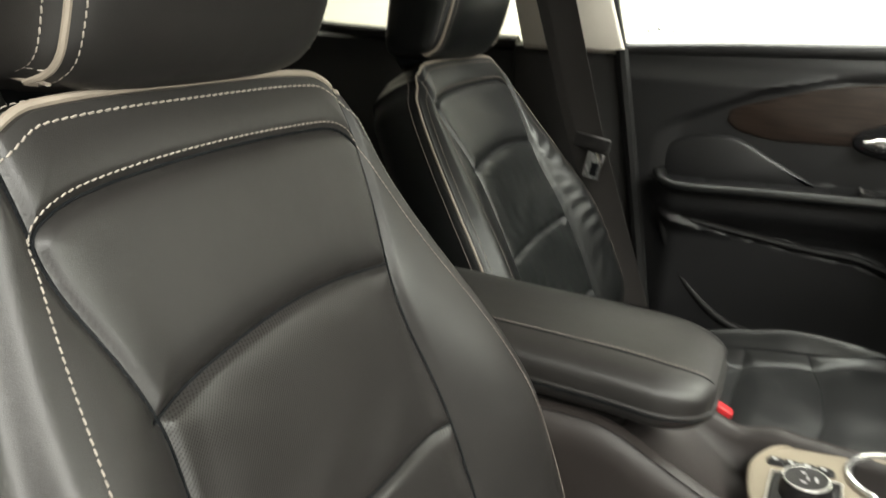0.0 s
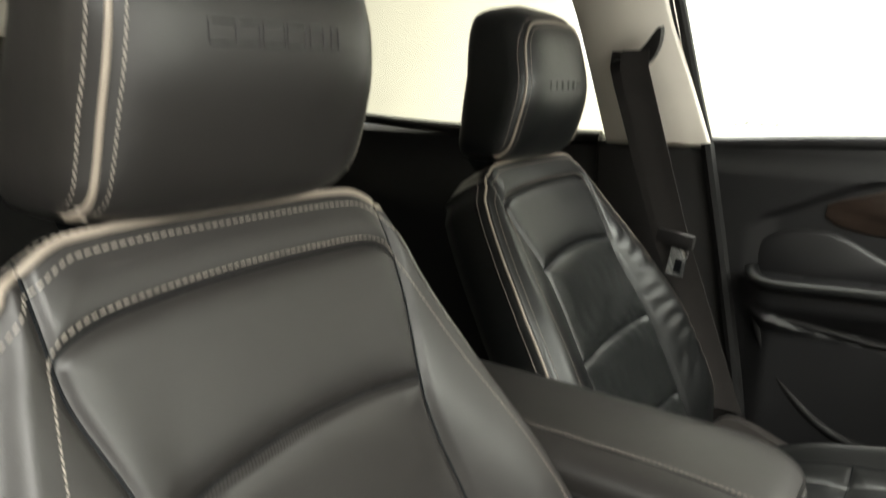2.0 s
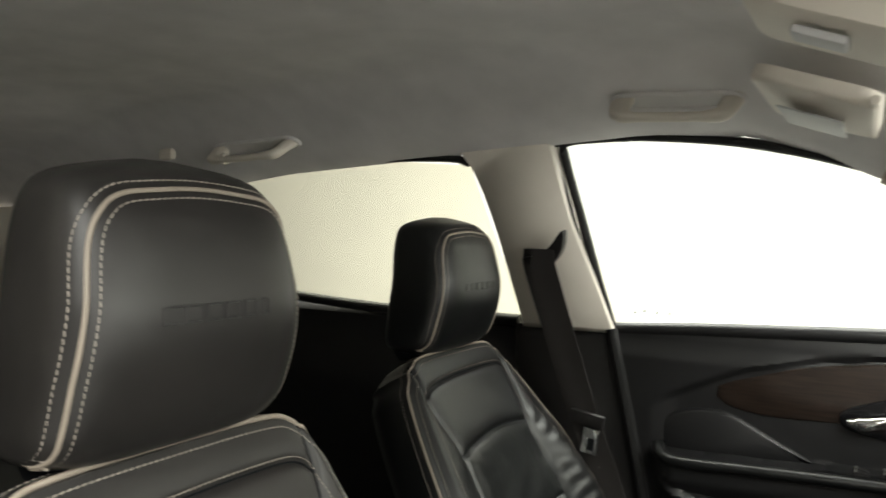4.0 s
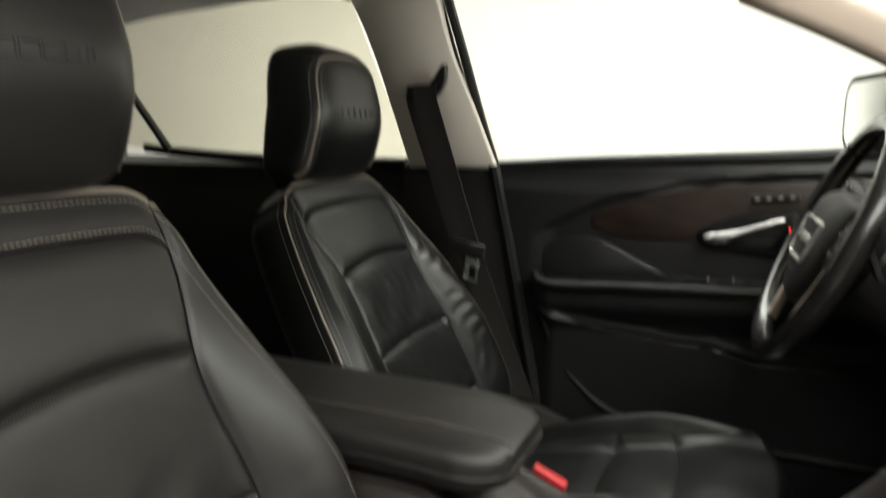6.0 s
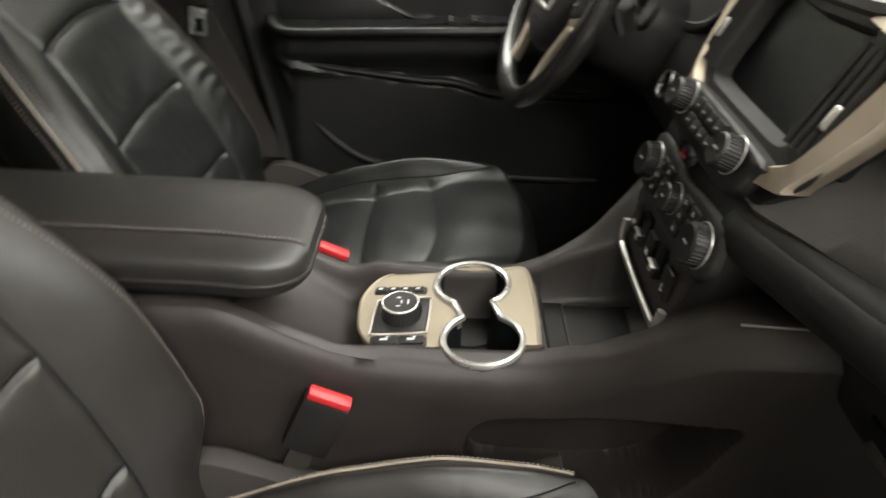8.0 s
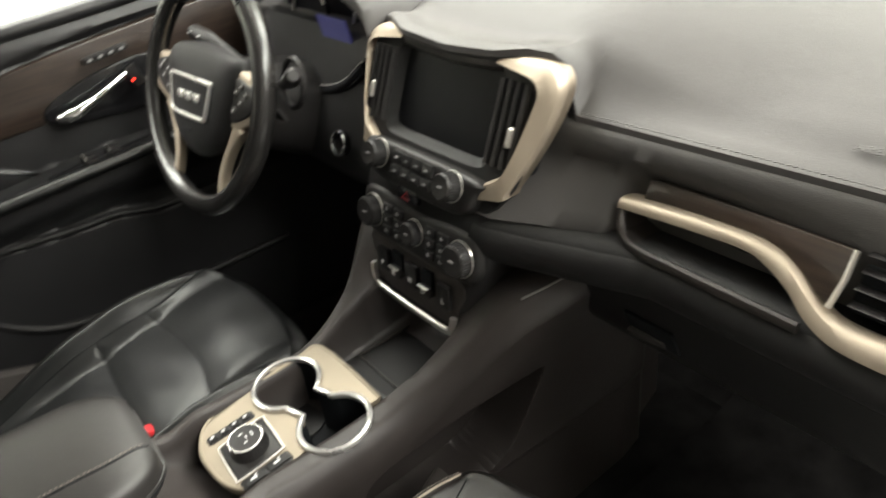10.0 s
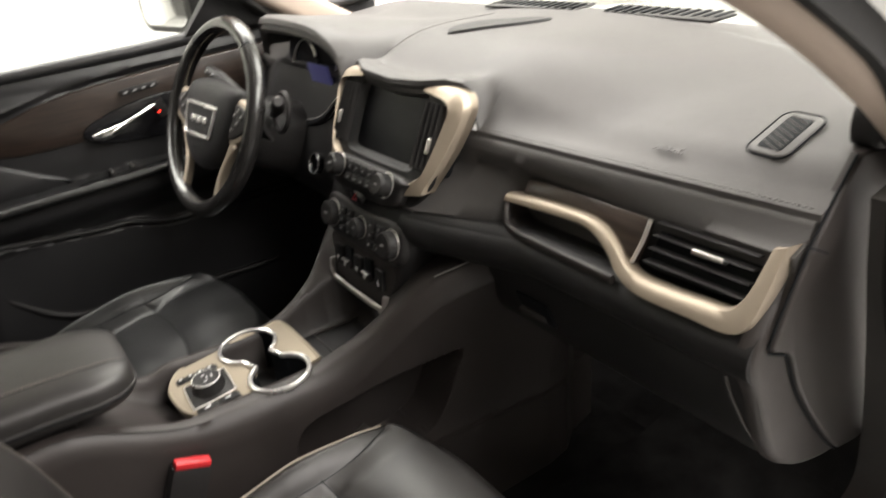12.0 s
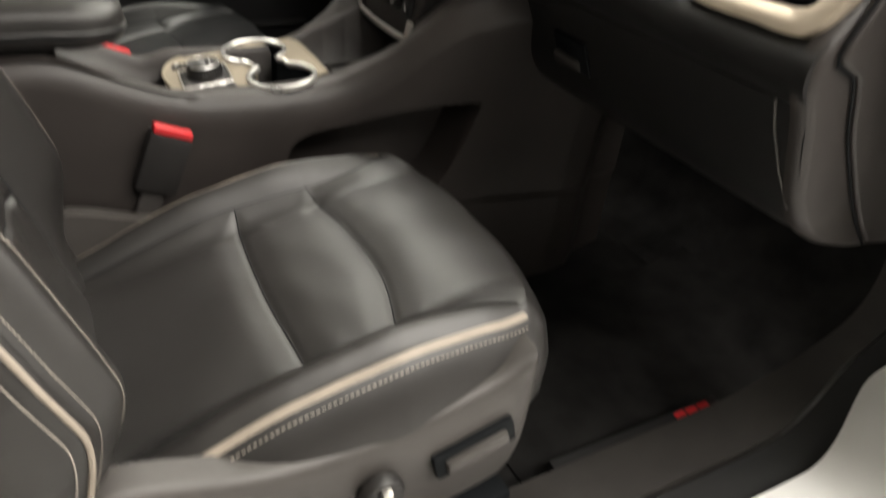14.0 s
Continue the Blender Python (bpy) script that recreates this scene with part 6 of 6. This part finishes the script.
mesh("shroud", *loft([np.array([on_wheel(a * k, b * k - 0.012, h) for a, b in rounded(0.15, 0.13, 0.05)]) for h, k in ((-0.050, 0.95), (-0.09, 1.1), (-0.16, 1.25), (-0.22, 1.25))]), HARD_BLACK, col)
for path, grip in (([(0.60, 0.40, 1.165), (0.585, 0.45, 1.195), (0.572, 0.515, 1.213)], 0.012), ([(0.63, 0.34, 1.135), (0.612, 0.27, 1.160), (0.592, 0.205, 1.188)], 0.013)):
    st = spline(path, 18)
    stalk = mesh("stalk", *tube(st, np.interp(np.linspace(0, 1, 18), (0, 0.45, 0.6, 0.95, 1), (0.008, 0.009, grip, grip, grip * 0.6)), 14), HARD_BLACK, col, "black control stalk")
    for k in (12, 15):
        mesh("stalk_mark", *tube(st[k] + np.array([(-0.0115, 0.004, 0.004), (-0.0115, -0.004, 0.005)]), 0.0016, 6), LABEL, stalk)
mesh("stalk_bezel", *tube([(0.632 + 0.010 * math.sin(t), 0.300 + 0.034 * math.cos(t), 1.145 + 0.036 * math.sin(t)) for t in np.linspace(0, 2 * math.pi, 36, endpoint=False)], 0.0045, 8, closed=True, up=(1, 0, 0)), HARD_BLACK, col)
part("paddle", rbox(tuple(on_wheel(0.150, 0.012, -0.030)), (0.008, 0.05, 0.062), 0.003, (0, -22, 0)), HARD_BLACK, col)

# ---- centre console ----
console = thing("centre_console", (0.2, 0.0, 0.38), "black centre console with bronze plate, cup holders and open bin", "centre console")
CX = np.array([-0.30, 0.08, 0.105, 0.132, 0.185, 0.238, 0.285, 0.38, 0.455, 0.485, 0.50, 0.53, 0.57, 0.60, 0.64, 0.69, 0.75, 0.82, 0.90, 1.0, 1.12])
CZ = np.array([0.893, 0.896, 0.898, 0.893, 0.868, 0.845, 0.832, 0.828, 0.830, 0.838, 0.844, 0.860, 0.893, 0.926, 0.966, 0.983, 0.988, 0.985, 0.98, 0.97, 0.96])
CW = np.array([0.105, 0.107, 0.108, 0.109, 0.111, 0.112, 0.114, 0.115, 0.117, 0.121, 0.123, 0.130, 0.143, 0.160, 0.184, 0.204, 0.210, 0.208, 0.19, 0.14, 0.08])
CF = np.array([0.880, 0.882, 0.878, 0.868, 0.842, 0.805, 0.760, 0.750, 0.750, 0.770, 0.778, 0.782, 0.786, 0.79, 0.80, 0.85, 0.93, 0.93, 0.93, 0.93, 0.92])
# The open pocket in the side, as an outline in x and z.
POCKET = np.array(spline([(0.42, 0.752), (0.50, 0.770), (0.60, 0.786), (0.69, 0.791), (0.703, 0.784), (0.697, 0.74), (0.684, 0.69), (0.660, 0.645), (0.620, 0.622), (0.56, 0.612), (0.44, 0.61), (0.405, 0.63), (0.400, 0.70)], 80, True))


def inside(line, p, q):
    """Signed distance of points to a closed outline, positive inside it."""
    a, b = line, np.roll(line, -1, 0)
    best, odd = np.full(p.shape, 9.0), np.zeros(p.shape, bool)
    for (ax, ay), (bx, by) in zip(a, b):
        ex, ey = bx - ax, by - ay
        t = np.clip(((p - ax) * ex + (q - ay) * ey) / (ex * ex + ey * ey + 1e-12), 0, 1)
        best = np.minimum(best, np.hypot(p - ax - t * ex, q - ay - t * ey))
        odd ^= ((ay > q) != (by > q)) & (p < ex * (q - ay) / (ey if abs(ey) > 1e-9 else 1e-9) + ax)
    return np.where(odd, best, -best)


GX = np.linspace(-0.36, 1.18, 771)
soft = np.exp(-0.5 * (np.arange(-24, 25) / 8.0) ** 2)
GZ, GW = [np.convolve(np.pad(np.interp(GX, CX, q), 24, mode="edge"), soft / soft.sum(), "valid") for q in (CZ, CW)]
xs_ = np.unique(np.r_[np.linspace(-0.30, 0.38, 60), np.linspace(0.38, 0.73, 150), np.linspace(0.73, 1.12, 60)])
rows = []
for x in xs_:
    zt, w, zf = np.interp(x, GX, GZ), np.interp(x, GX, GW), np.interp(x, CX, CF)
    bw = np.interp(x, (-0.3, 0.2, 0.42, 0.70, 0.93, 0.99, 1.04, 1.12), (0.116, 0.116, 0.108, 0.114, 0.116, 0.106, 0.07, 0.05))
    halves = []
    for near in (True, False):
        top = zt - 0.050
        z = np.r_[np.linspace(0.38, 0.60, 30), np.linspace(0.602, top, 84)]
        flare = np.clip((z - 0.62) / (top - 0.62), 0, 1) ** 1.7
        y = bw + (w - bw) * flare
        # A shallow step where the side trim meets the lower cover.
        y = y - 0.005 * step(0.0, -0.006, z - (0.596 - 0.085 * (x - 0.69))) * step(0.55, 0.66, x)
        y = y - 0.085 * step(-0.003, 0.006, inside(POCKET, np.full(z.shape, x), z))
        # Towards the dash the rail widens into a wing that slopes down to the gear panel.
        lip = np.interp(x, (0.25, 0.30, 0.48, 0.53, 0.57, 0.60, 0.64, 0.69), (0.028, 0.046, 0.049, 0.047, 0.061, 0.078, 0.101, 0.121)) if near else np.interp(x, (0.50, 0.53, 0.57, 0.60, 0.64, 0.69), (0.026, 0.030, 0.043, 0.060, 0.084, 0.104))
        fall = np.interp(x, (0.51, 0.53, 0.55, 0.57, 0.59, 0.60, 0.615, 0.64, 0.69), (0, 0.003, 0.012, 0.021, 0.034, 0.037, 0.032, 0.026, 0.02))
        dip = 0.0 if near else 0.022 * (1 - step(0.235, 0.29, x))
        zi = zt - fall
        crown = [(w, zt - 0.038), (w - 0.002, zt - 0.024), (w - 0.007, zt - 0.012), (w - 0.014, zt - 0.005), (w - 0.35 * lip, zt - 0.002 - 0.15 * fall), (w - 0.55 * lip, zt - 0.001 - 0.42 * fall), (w - 0.8 * lip, zt - 0.8 * fall), (w - lip + 0.002, zi - 0.001), (w - lip, zi - 0.004), (w - lip - 0.004, zi - 0.014), (w - lip - 0.008, min(zf + 0.008, zi - 0.018)), (w - lip - 0.018, min(zf, zi - 0.02))]
        halves.append([(float(p), float(q)) for p, q in zip(y, z)] + [(p, q - dip) for p, q in crown])
    rows.append([(x, -p, q) for p, q in halves[0]] + [(x, p, q) for p, q in halves[1][::-1]])
mesh("console_body", *loft([np.array(r) for r in rows]), CONSOLE, console, sharp=50)
# The lit strip over the gap is drawn as a thin pale tube.
mesh("rail_edge_glint", *tube(spline([(0.640, -0.180, 0.966), (0.665, -0.195, 0.9765), (0.690, -0.204, 0.983)], 14), 0.0016, 6), SCUFF, console, "thin bright edge where the console meets the dash")
part("usb_port", rbox((0.611, -0.045, 0.858), (0.006, 0.016, 0.008), 0.002), SATIN, console)
part("usb_port", rbox((0.611, -0.068, 0.858), (0.006, 0.012, 0.008), 0.002), RECESS, console)
# Bronze plate with the double cup opening; the near cup's ring reaches past the plate's edge.
def on_plate(x, y, h=0.0):
    return (x, y, 0.8335 + 0.08 * (x - 0.47) + h)


def cup_outline():
    out = []
    for cx, cy, a0, a1 in ((0.404, 0.057, -59.3, 239.3), (0.414, -0.056, 120.7, 419.3)):
        out += [(cx + 0.047 * math.cos(radians(t)), cy + 0.047 * math.sin(radians(t))) for t in np.linspace(a0, a1, 40)]
    return np.array(out)


hole = cup_outline()
EDGE = -0.069
outer = spline([(0.480, EDGE + 0.004), (0.482, 0.01), (0.476, 0.090), (0.44, 0.094), (0.33, 0.092), (0.288, 0.080), (0.266, 0.045), (0.262, 0.010), (0.268, -0.035), (0.290, EDGE + 0.006), (0.330, EDGE)], 90)
bite = [tuple(p) for p in hole if p[1] > EDGE]
start_k = max(range(len(bite)), key=lambda k: math.dist(bite[k], bite[k - 1]))
bite = bite[start_k:] + bite[:start_k]
if math.dist(bite[0], outer[-1]) > math.dist(bite[-1], outer[-1]):
    bite = bite[::-1]
bm = bmesh.new()
cell = bm.faces.new([bm.verts.new(on_plate(x, y)) for x, y in [*map(tuple, outer), *bite]])
made = bmesh.ops.extrude_face_region(bm, geom=[cell])
for g in made["geom"]:
    if isinstance(g, bmesh.types.BMVert):
        g.co.z -= 0.012
bmesh.ops.triangulate(bm, faces=bm.faces[:])
cup_plate = part("cup_plate", bm, PLATE, console, "satin bronze console plate", 30)
mesh("plate_edge", *tube(np.array([on_plate(x, y, -0.0012) for x, y in outer]), 0.003, 8), PLATE, cup_plate)
mesh("cup_ring", *tube(np.array([on_plate(x, y, 0.0022) for x, y in hole]), 0.0042, 8, closed=True, flat=1.15), RING, cup_plate, "bright chrome ring round the cup holders")
v, f = loft([np.array([on_plate(*(hole.mean(0) + (p - hole.mean(0)) * k), h) for p in hole]) for h, k in ((0.0, 1.0), (-0.04, 0.97), (-0.075, 0.93))], caps=False)
n = len(hole)
mesh("cup_well", v, list(f) + [tuple(range(2 * n, 3 * n))], RECESS, console)
for cx, cy in ((0.404, 0.057), (0.414, -0.056)):
    mesh("cup_mat", *disc(on_plate(cx, cy, -0.074), (0, 0, 1), (0.040, 0.039, 0.034, 0.005), (0, 0.003, 0.002, 0.002), 28), RUBBER, console)
slope = (1, 0, 0.08)
DX, DY = 0.315, -0.006
dial_base = mesh("dial_base", *plate(spline([(-0.029, -0.036), (0.026, -0.033), (0.031, -0.026), (0.034, 0.026), (0.029, 0.034), (-0.026, 0.030), (-0.031, 0.022), (-0.034, -0.028)], 44, True), on_plate(DX, DY, 0.003), slope, (0, 1, 0), 0.006, 0.002), HARD_BLACK, cup_plate)
mesh("base_rim", *tube(np.array([on_plate(DX + p, DY + q, 0.0022) for p, q in spline([(-0.0305, -0.0375), (0.0275, -0.0345), (0.0325, -0.027), (0.0355, 0.027), (0.0305, 0.0355), (-0.0275, 0.0315), (-0.0325, 0.023), (-0.0355, -0.029)], 44, True)]), 0.0011, 6, closed=True), SATIN, dial_base)
mode = mesh("mode_knob", *disc(on_plate(DX, DY, 0.003), (-0.08, 0, 1), (0.0255, 0.0245, 0.0225, 0.0215, 0.019, 0.005), (0, 0.008, 0.017, 0.019, 0.0185, 0.0185), 36), HARD_BLACK, dial_base, "black rotary drive-mode knob with chrome ring")
mesh("knob_ring", *tube([tuple(np.array(on_plate(DX - 0.0015 + 0.0218 * math.cos(t), DY + 0.0218 * math.sin(t), 0.0212))) for t in np.linspace(0, 2 * math.pi, 36, endpoint=False)], 0.0013, 6, closed=True), RING, mode)
ribs = [tube([on_plate(DX + 0.0250 * math.cos(t), DY + 0.0250 * math.sin(t), 0.006), on_plate(DX + 0.0228 * math.cos(t), DY + 0.0228 * math.sin(t), 0.019)], 0.0009, 4) for t in np.linspace(0, 2 * math.pi, 36, endpoint=False)]
tagged(mesh("grip_ribs", *join(*ribs), RUBBER, mode), kind="stuff")
for a, b, w, h in ((0.008, 0.0, 0.002, 0.008), (-0.004, 0.009, 0.005, 0.0015), (-0.004, -0.008, 0.005, 0.0015), (0.0, 0.0, 0.0015, 0.006)):
    part("print", rbox(on_plate(DX + a, DY + b, 0.0222), (w, h, 0.0008), 0), LABEL, mode)
for y, deep, xs2 in ((-0.0555, 0.019, (0.298, 0.330)), (0.0465, 0.015, (0.286, 0.302, 0.318, 0.334))):
    pod = mesh("button_pod", *plate(rounded(0.068, deep, 0.004), on_plate(0.314 if y < 0 else 0.311, y, 0.002), slope, (0, 1, 0), 0.005, 0.0015), HARD_BLACK, cup_plate)
    for x in xs2:
        b = part("console_button", rbox(on_plate(x, y, 0.0025), (0.029 if y < 0 else 0.0135, deep - 0.005, 0.004), 0.0015, (0, -4.5, 0)), SOFT_BLACK, pod)
        part("print", rbox(on_plate(x - 0.001, y, 0.0047), (0.009 if y < 0 else 0.005, 0.003, 0.0006), 0, (0, -4.5, 0)), LABEL, b)
        if y < 0:
            part("print", rbox(on_plate(x + 0.003, y + 0.004, 0.0047), (0.004, 0.0015, 0.0006), 0, (0, -4.5, 0)), LABEL, b)
part("bin_mat", rbox((0.565, 0.0, 0.790), (0.13, 0.15, 0.006), 0.002), RUBBER, console)
for at, size in (((0.527, 0.0, 0.7945), (0.003, 0.14, 0.004)), ((0.575, 0.069, 0.7945), (0.093, 0.003, 0.004))):
    part("mat_rib", rbox(at, size, 0.0012), CONSOLE, console)
part("bin_divider", rbox((0.495, 0.0, 0.80), (0.008, 0.155, 0.05), 0.003, (0, -20, 0)), HARD_BLACK, console)

# Padded armrest lid.
rings = []
for x in np.r_[np.linspace(-0.24, 0.13, 12), np.linspace(0.15, 0.214, 12)]:
    end = math.sqrt(max(0.0, 1 - ((x - 0.150) / 0.066) ** 2)) if x > 0.150 else 1.0
    w, up_, dn = 0.050 + 0.047 * end, 0.016 + 0.018 * end, 0.008 + 0.020 * end
    a = np.linspace(0, 2 * np.pi, 48, endpoint=False)
    c, s = np.cos(a), np.sin(a)
    zc = 0.925 - 0.004 * step(0.1, 0.2, x)
    rings.append(np.stack([np.full(48, x), w * np.sign(c) * np.abs(c) ** 0.42, zc + np.where(s > 0, up_, dn) * np.sign(s) * np.abs(s) ** 0.55], 1))
lid = mesh("armrest_lid", *loft(rings), LEATHER, console, "padded black leather armrest")


def lid_top(x, y):
    end = math.sqrt(max(0.0, 1 - ((x - 0.150) / 0.066) ** 2)) if x > 0.150 else 1.0
    w, up_ = 0.050 + 0.047 * end, 0.016 + 0.018 * end
    c = min(1.0, abs(y) / w) ** (1 / 0.42)
    return 0.925 - 0.004 * step(0.1, 0.2, x) + up_ * math.sqrt(1 - c * c) ** 0.55


line = np.array([(x, -0.050 + 0.008 * step(0.16, 0.21, x), lid_top(x, -0.050 + 0.008 * step(0.16, 0.21, x)) + 0.0008) for x in np.linspace(-0.24, 0.210, 80)])
tagged(mesh("stitching", *stitches(line, np.tile((0, 0, 1.0), (80, 1)), 0.0044, 0.0010, 0.0006), DARK_THREAD, lid), kind="stuff")
mesh("lid_seam", *tube(line - np.array([0, 0.0035, 0.0012]), 0.0012, 5), RECESS, lid)
part("armrest_neck", rbox((-0.05, 0.0, 0.885), (0.36, 0.150, 0.05), 0.02, segments=4), HARD_BLACK, console)
welt = []
for x in np.r_[np.linspace(-0.24, 0.15, 20), 0.150 + 0.0655 * np.sin(np.linspace(0.06, 1.5, 24))]:
    end = math.sqrt(max(0.0, 1 - ((x - 0.150) / 0.066) ** 2)) if x > 0.150 else 1.0
    welt.append((x, -(0.0495 + 0.047 * end), 0.9235 - 0.004 * step(0.1, 0.2, x)))
welt += [(x, -y, z) for x, y, z in welt[::-1]]
mesh("lid_welt", *tube(even(np.array(welt), 90), 0.0026, 7), LEATHER, lid)
mesh("lid_joint", *tube(even(np.array(welt) - np.array((0, 0, 0.004)), 90), 0.0016, 6), RECESS, lid)


def buckle(at, tilt, label):
    root = thing("belt_buckle", (at[0] - 0.04, at[1], at[2] - 0.15), label, "seat belt buckle", "belt buckles")
    m = pose(*at, 0, tilt, 0)
    def put(bm):
        for v in bm.verts:
            v.co = m @ v.co
        return bm
    part("body", put(rbox((0, 0, -0.044), (0.056, 0.026, 0.086), 0.008)), HARD_BLACK, root)
    part("release_button", put(rbox((0, -0.003, 0.003), (0.050, 0.017, 0.010), 0.003)), RED, root, "red release button")
    part("slot", put(rbox((0, 0.010, 0.0), (0.044, 0.003, 0.004), 0.0005)), RECESS, root)
    part("stalk", put(rbox((0, 0, -0.135), (0.030, 0.008, 0.10), 0.003)), BELT, root)
    return root


buckle((0.243, -0.128, 0.797), 22, "black belt buckle with a red button beside the passenger seat")
buckle((0.207, 0.134, 0.822), 22, "black belt buckle with a red button beside the driver seat")

# ---- passenger footwell and sill ----
mat_rows = []
for x in np.linspace(0.60, 1.30, 40):
    mat_rows.append([(x, y, 0.382 + 0.004 * math.sin(x * 23) * math.sin(y * 17) + 0.25 * max(0, x - 1.16)) for y in np.linspace(-0.54, -0.17, 30)])
tagged(mesh("floor_mat", *sheet(mat_rows, 0.008, (0, 0, -1)), CARPET), "black carpet floor mat with a red tag", "floor mat")
tag = thing("mat_tag", (0.92, -0.556, 0.392), "small red and black tag on the edge of the floor mat", "tag")
part("tag_base", rbox((0.80, -0.550, 0.404), (0.33, 0.022, 0.026), 0.006), RUBBER, tag)
for k in (-0.025, 0.0, 0.025):
    part("tag_bar", rbox((0.905 + k, -0.552, 0.4175), (0.020, 0.014, 0.002), 0.0005), RED, tag, "red bar")


def swept(name, path, section, mat, label, category, outer=0.0):
    """A section carried along the door opening; it narrows where the opening rises."""
    p = spline(path, 130)
    t = np.gradient(p, axis=0)
    t /= np.linalg.norm(t, axis=1)[:, None]
    rings = []
    for q, d in zip(p, t):
        outw = np.array([0, -1.0, 0])
        nrm = np.cross(d, outw)
        nrm /= np.linalg.norm(nrm)
        slim = 1 - 0.5 * step(0.41, 0.62, q[2]) - 0.32 * step(0.85, 1.1, q[2])
        rings.append(np.array([q + outw * (outer + a) * slim + nrm * b for a, b in section]))
    return structure(name, loft(rings), mat, label, category)


frame_path = [(-0.20, -0.575, 0.40), (0.3, -0.575, 0.400), (0.7, -0.575, 0.402), (0.90, -0.58, 0.412), (0.985, -0.60, 0.47), (1.03, -0.635, 0.58), (1.02, -0.67, 0.70), (0.965, -0.69, 0.84), (0.905, -0.70, 0.98), (0.865, -0.70, 1.10), (0.843, -0.70, 1.19), (0.822, -0.70, 1.25), (0.79, -0.70, 1.296), (0.735, -0.70, 1.344), (0.62, -0.69, 1.412), (0.50, -0.672, 1.478), (0.39, -0.652, 1.545)]
swept("door_sill_trim", frame_path[:-6], [(-0.01, -0.03), (-0.008, 0.006), (0.01, 0.012), (0.030, 0.012), (0.068, 0.009), (0.076, 0.0), (0.076, -0.03)], SILL, "black plastic sill trim with scuffs", "sill")
plate_ = swept("sill_plate", frame_path[:3] + [(0.895, -0.58, 0.411)], [(0.026, 0.012), (0.026, 0.016), (0.066, 0.0135), (0.066, 0.009)], SCUFF, "dull scuffed metal sill plate with a row of bars", "sill")
for k in range(6):
    part("bar", rbox((0.62 + k * 0.038, -0.622, 0.4175), (0.024, 0.016, 0.001), 0), SATIN, plate_, "pale bar")
swept("door_opening_seal", frame_path, [(0.080, -0.02), (0.078, 0.006), (0.090, 0.016), (0.130, 0.012), (0.148, -0.002), (0.148, -0.02)], RUBBER, "black rubber seal round the door opening", "door seal")
swept("body_sill", frame_path[:-6], [(0.146, -0.04), (0.146, -0.006), (0.165, -0.006), (0.225, -0.018), (0.265, -0.042), (0.27, -0.08)], PAINT, "white painted body round the door opening", "car body")
swept("body_pillar", frame_path[-8:], [(0.128, -0.004), (0.135, 0.010), (0.20, 0.024), (0.40, 0.040), (0.46, 0.070), (0.30, 0.075), (0.128, 0.03)], PAINT, "white painted body along the windshield pillar", "car body")
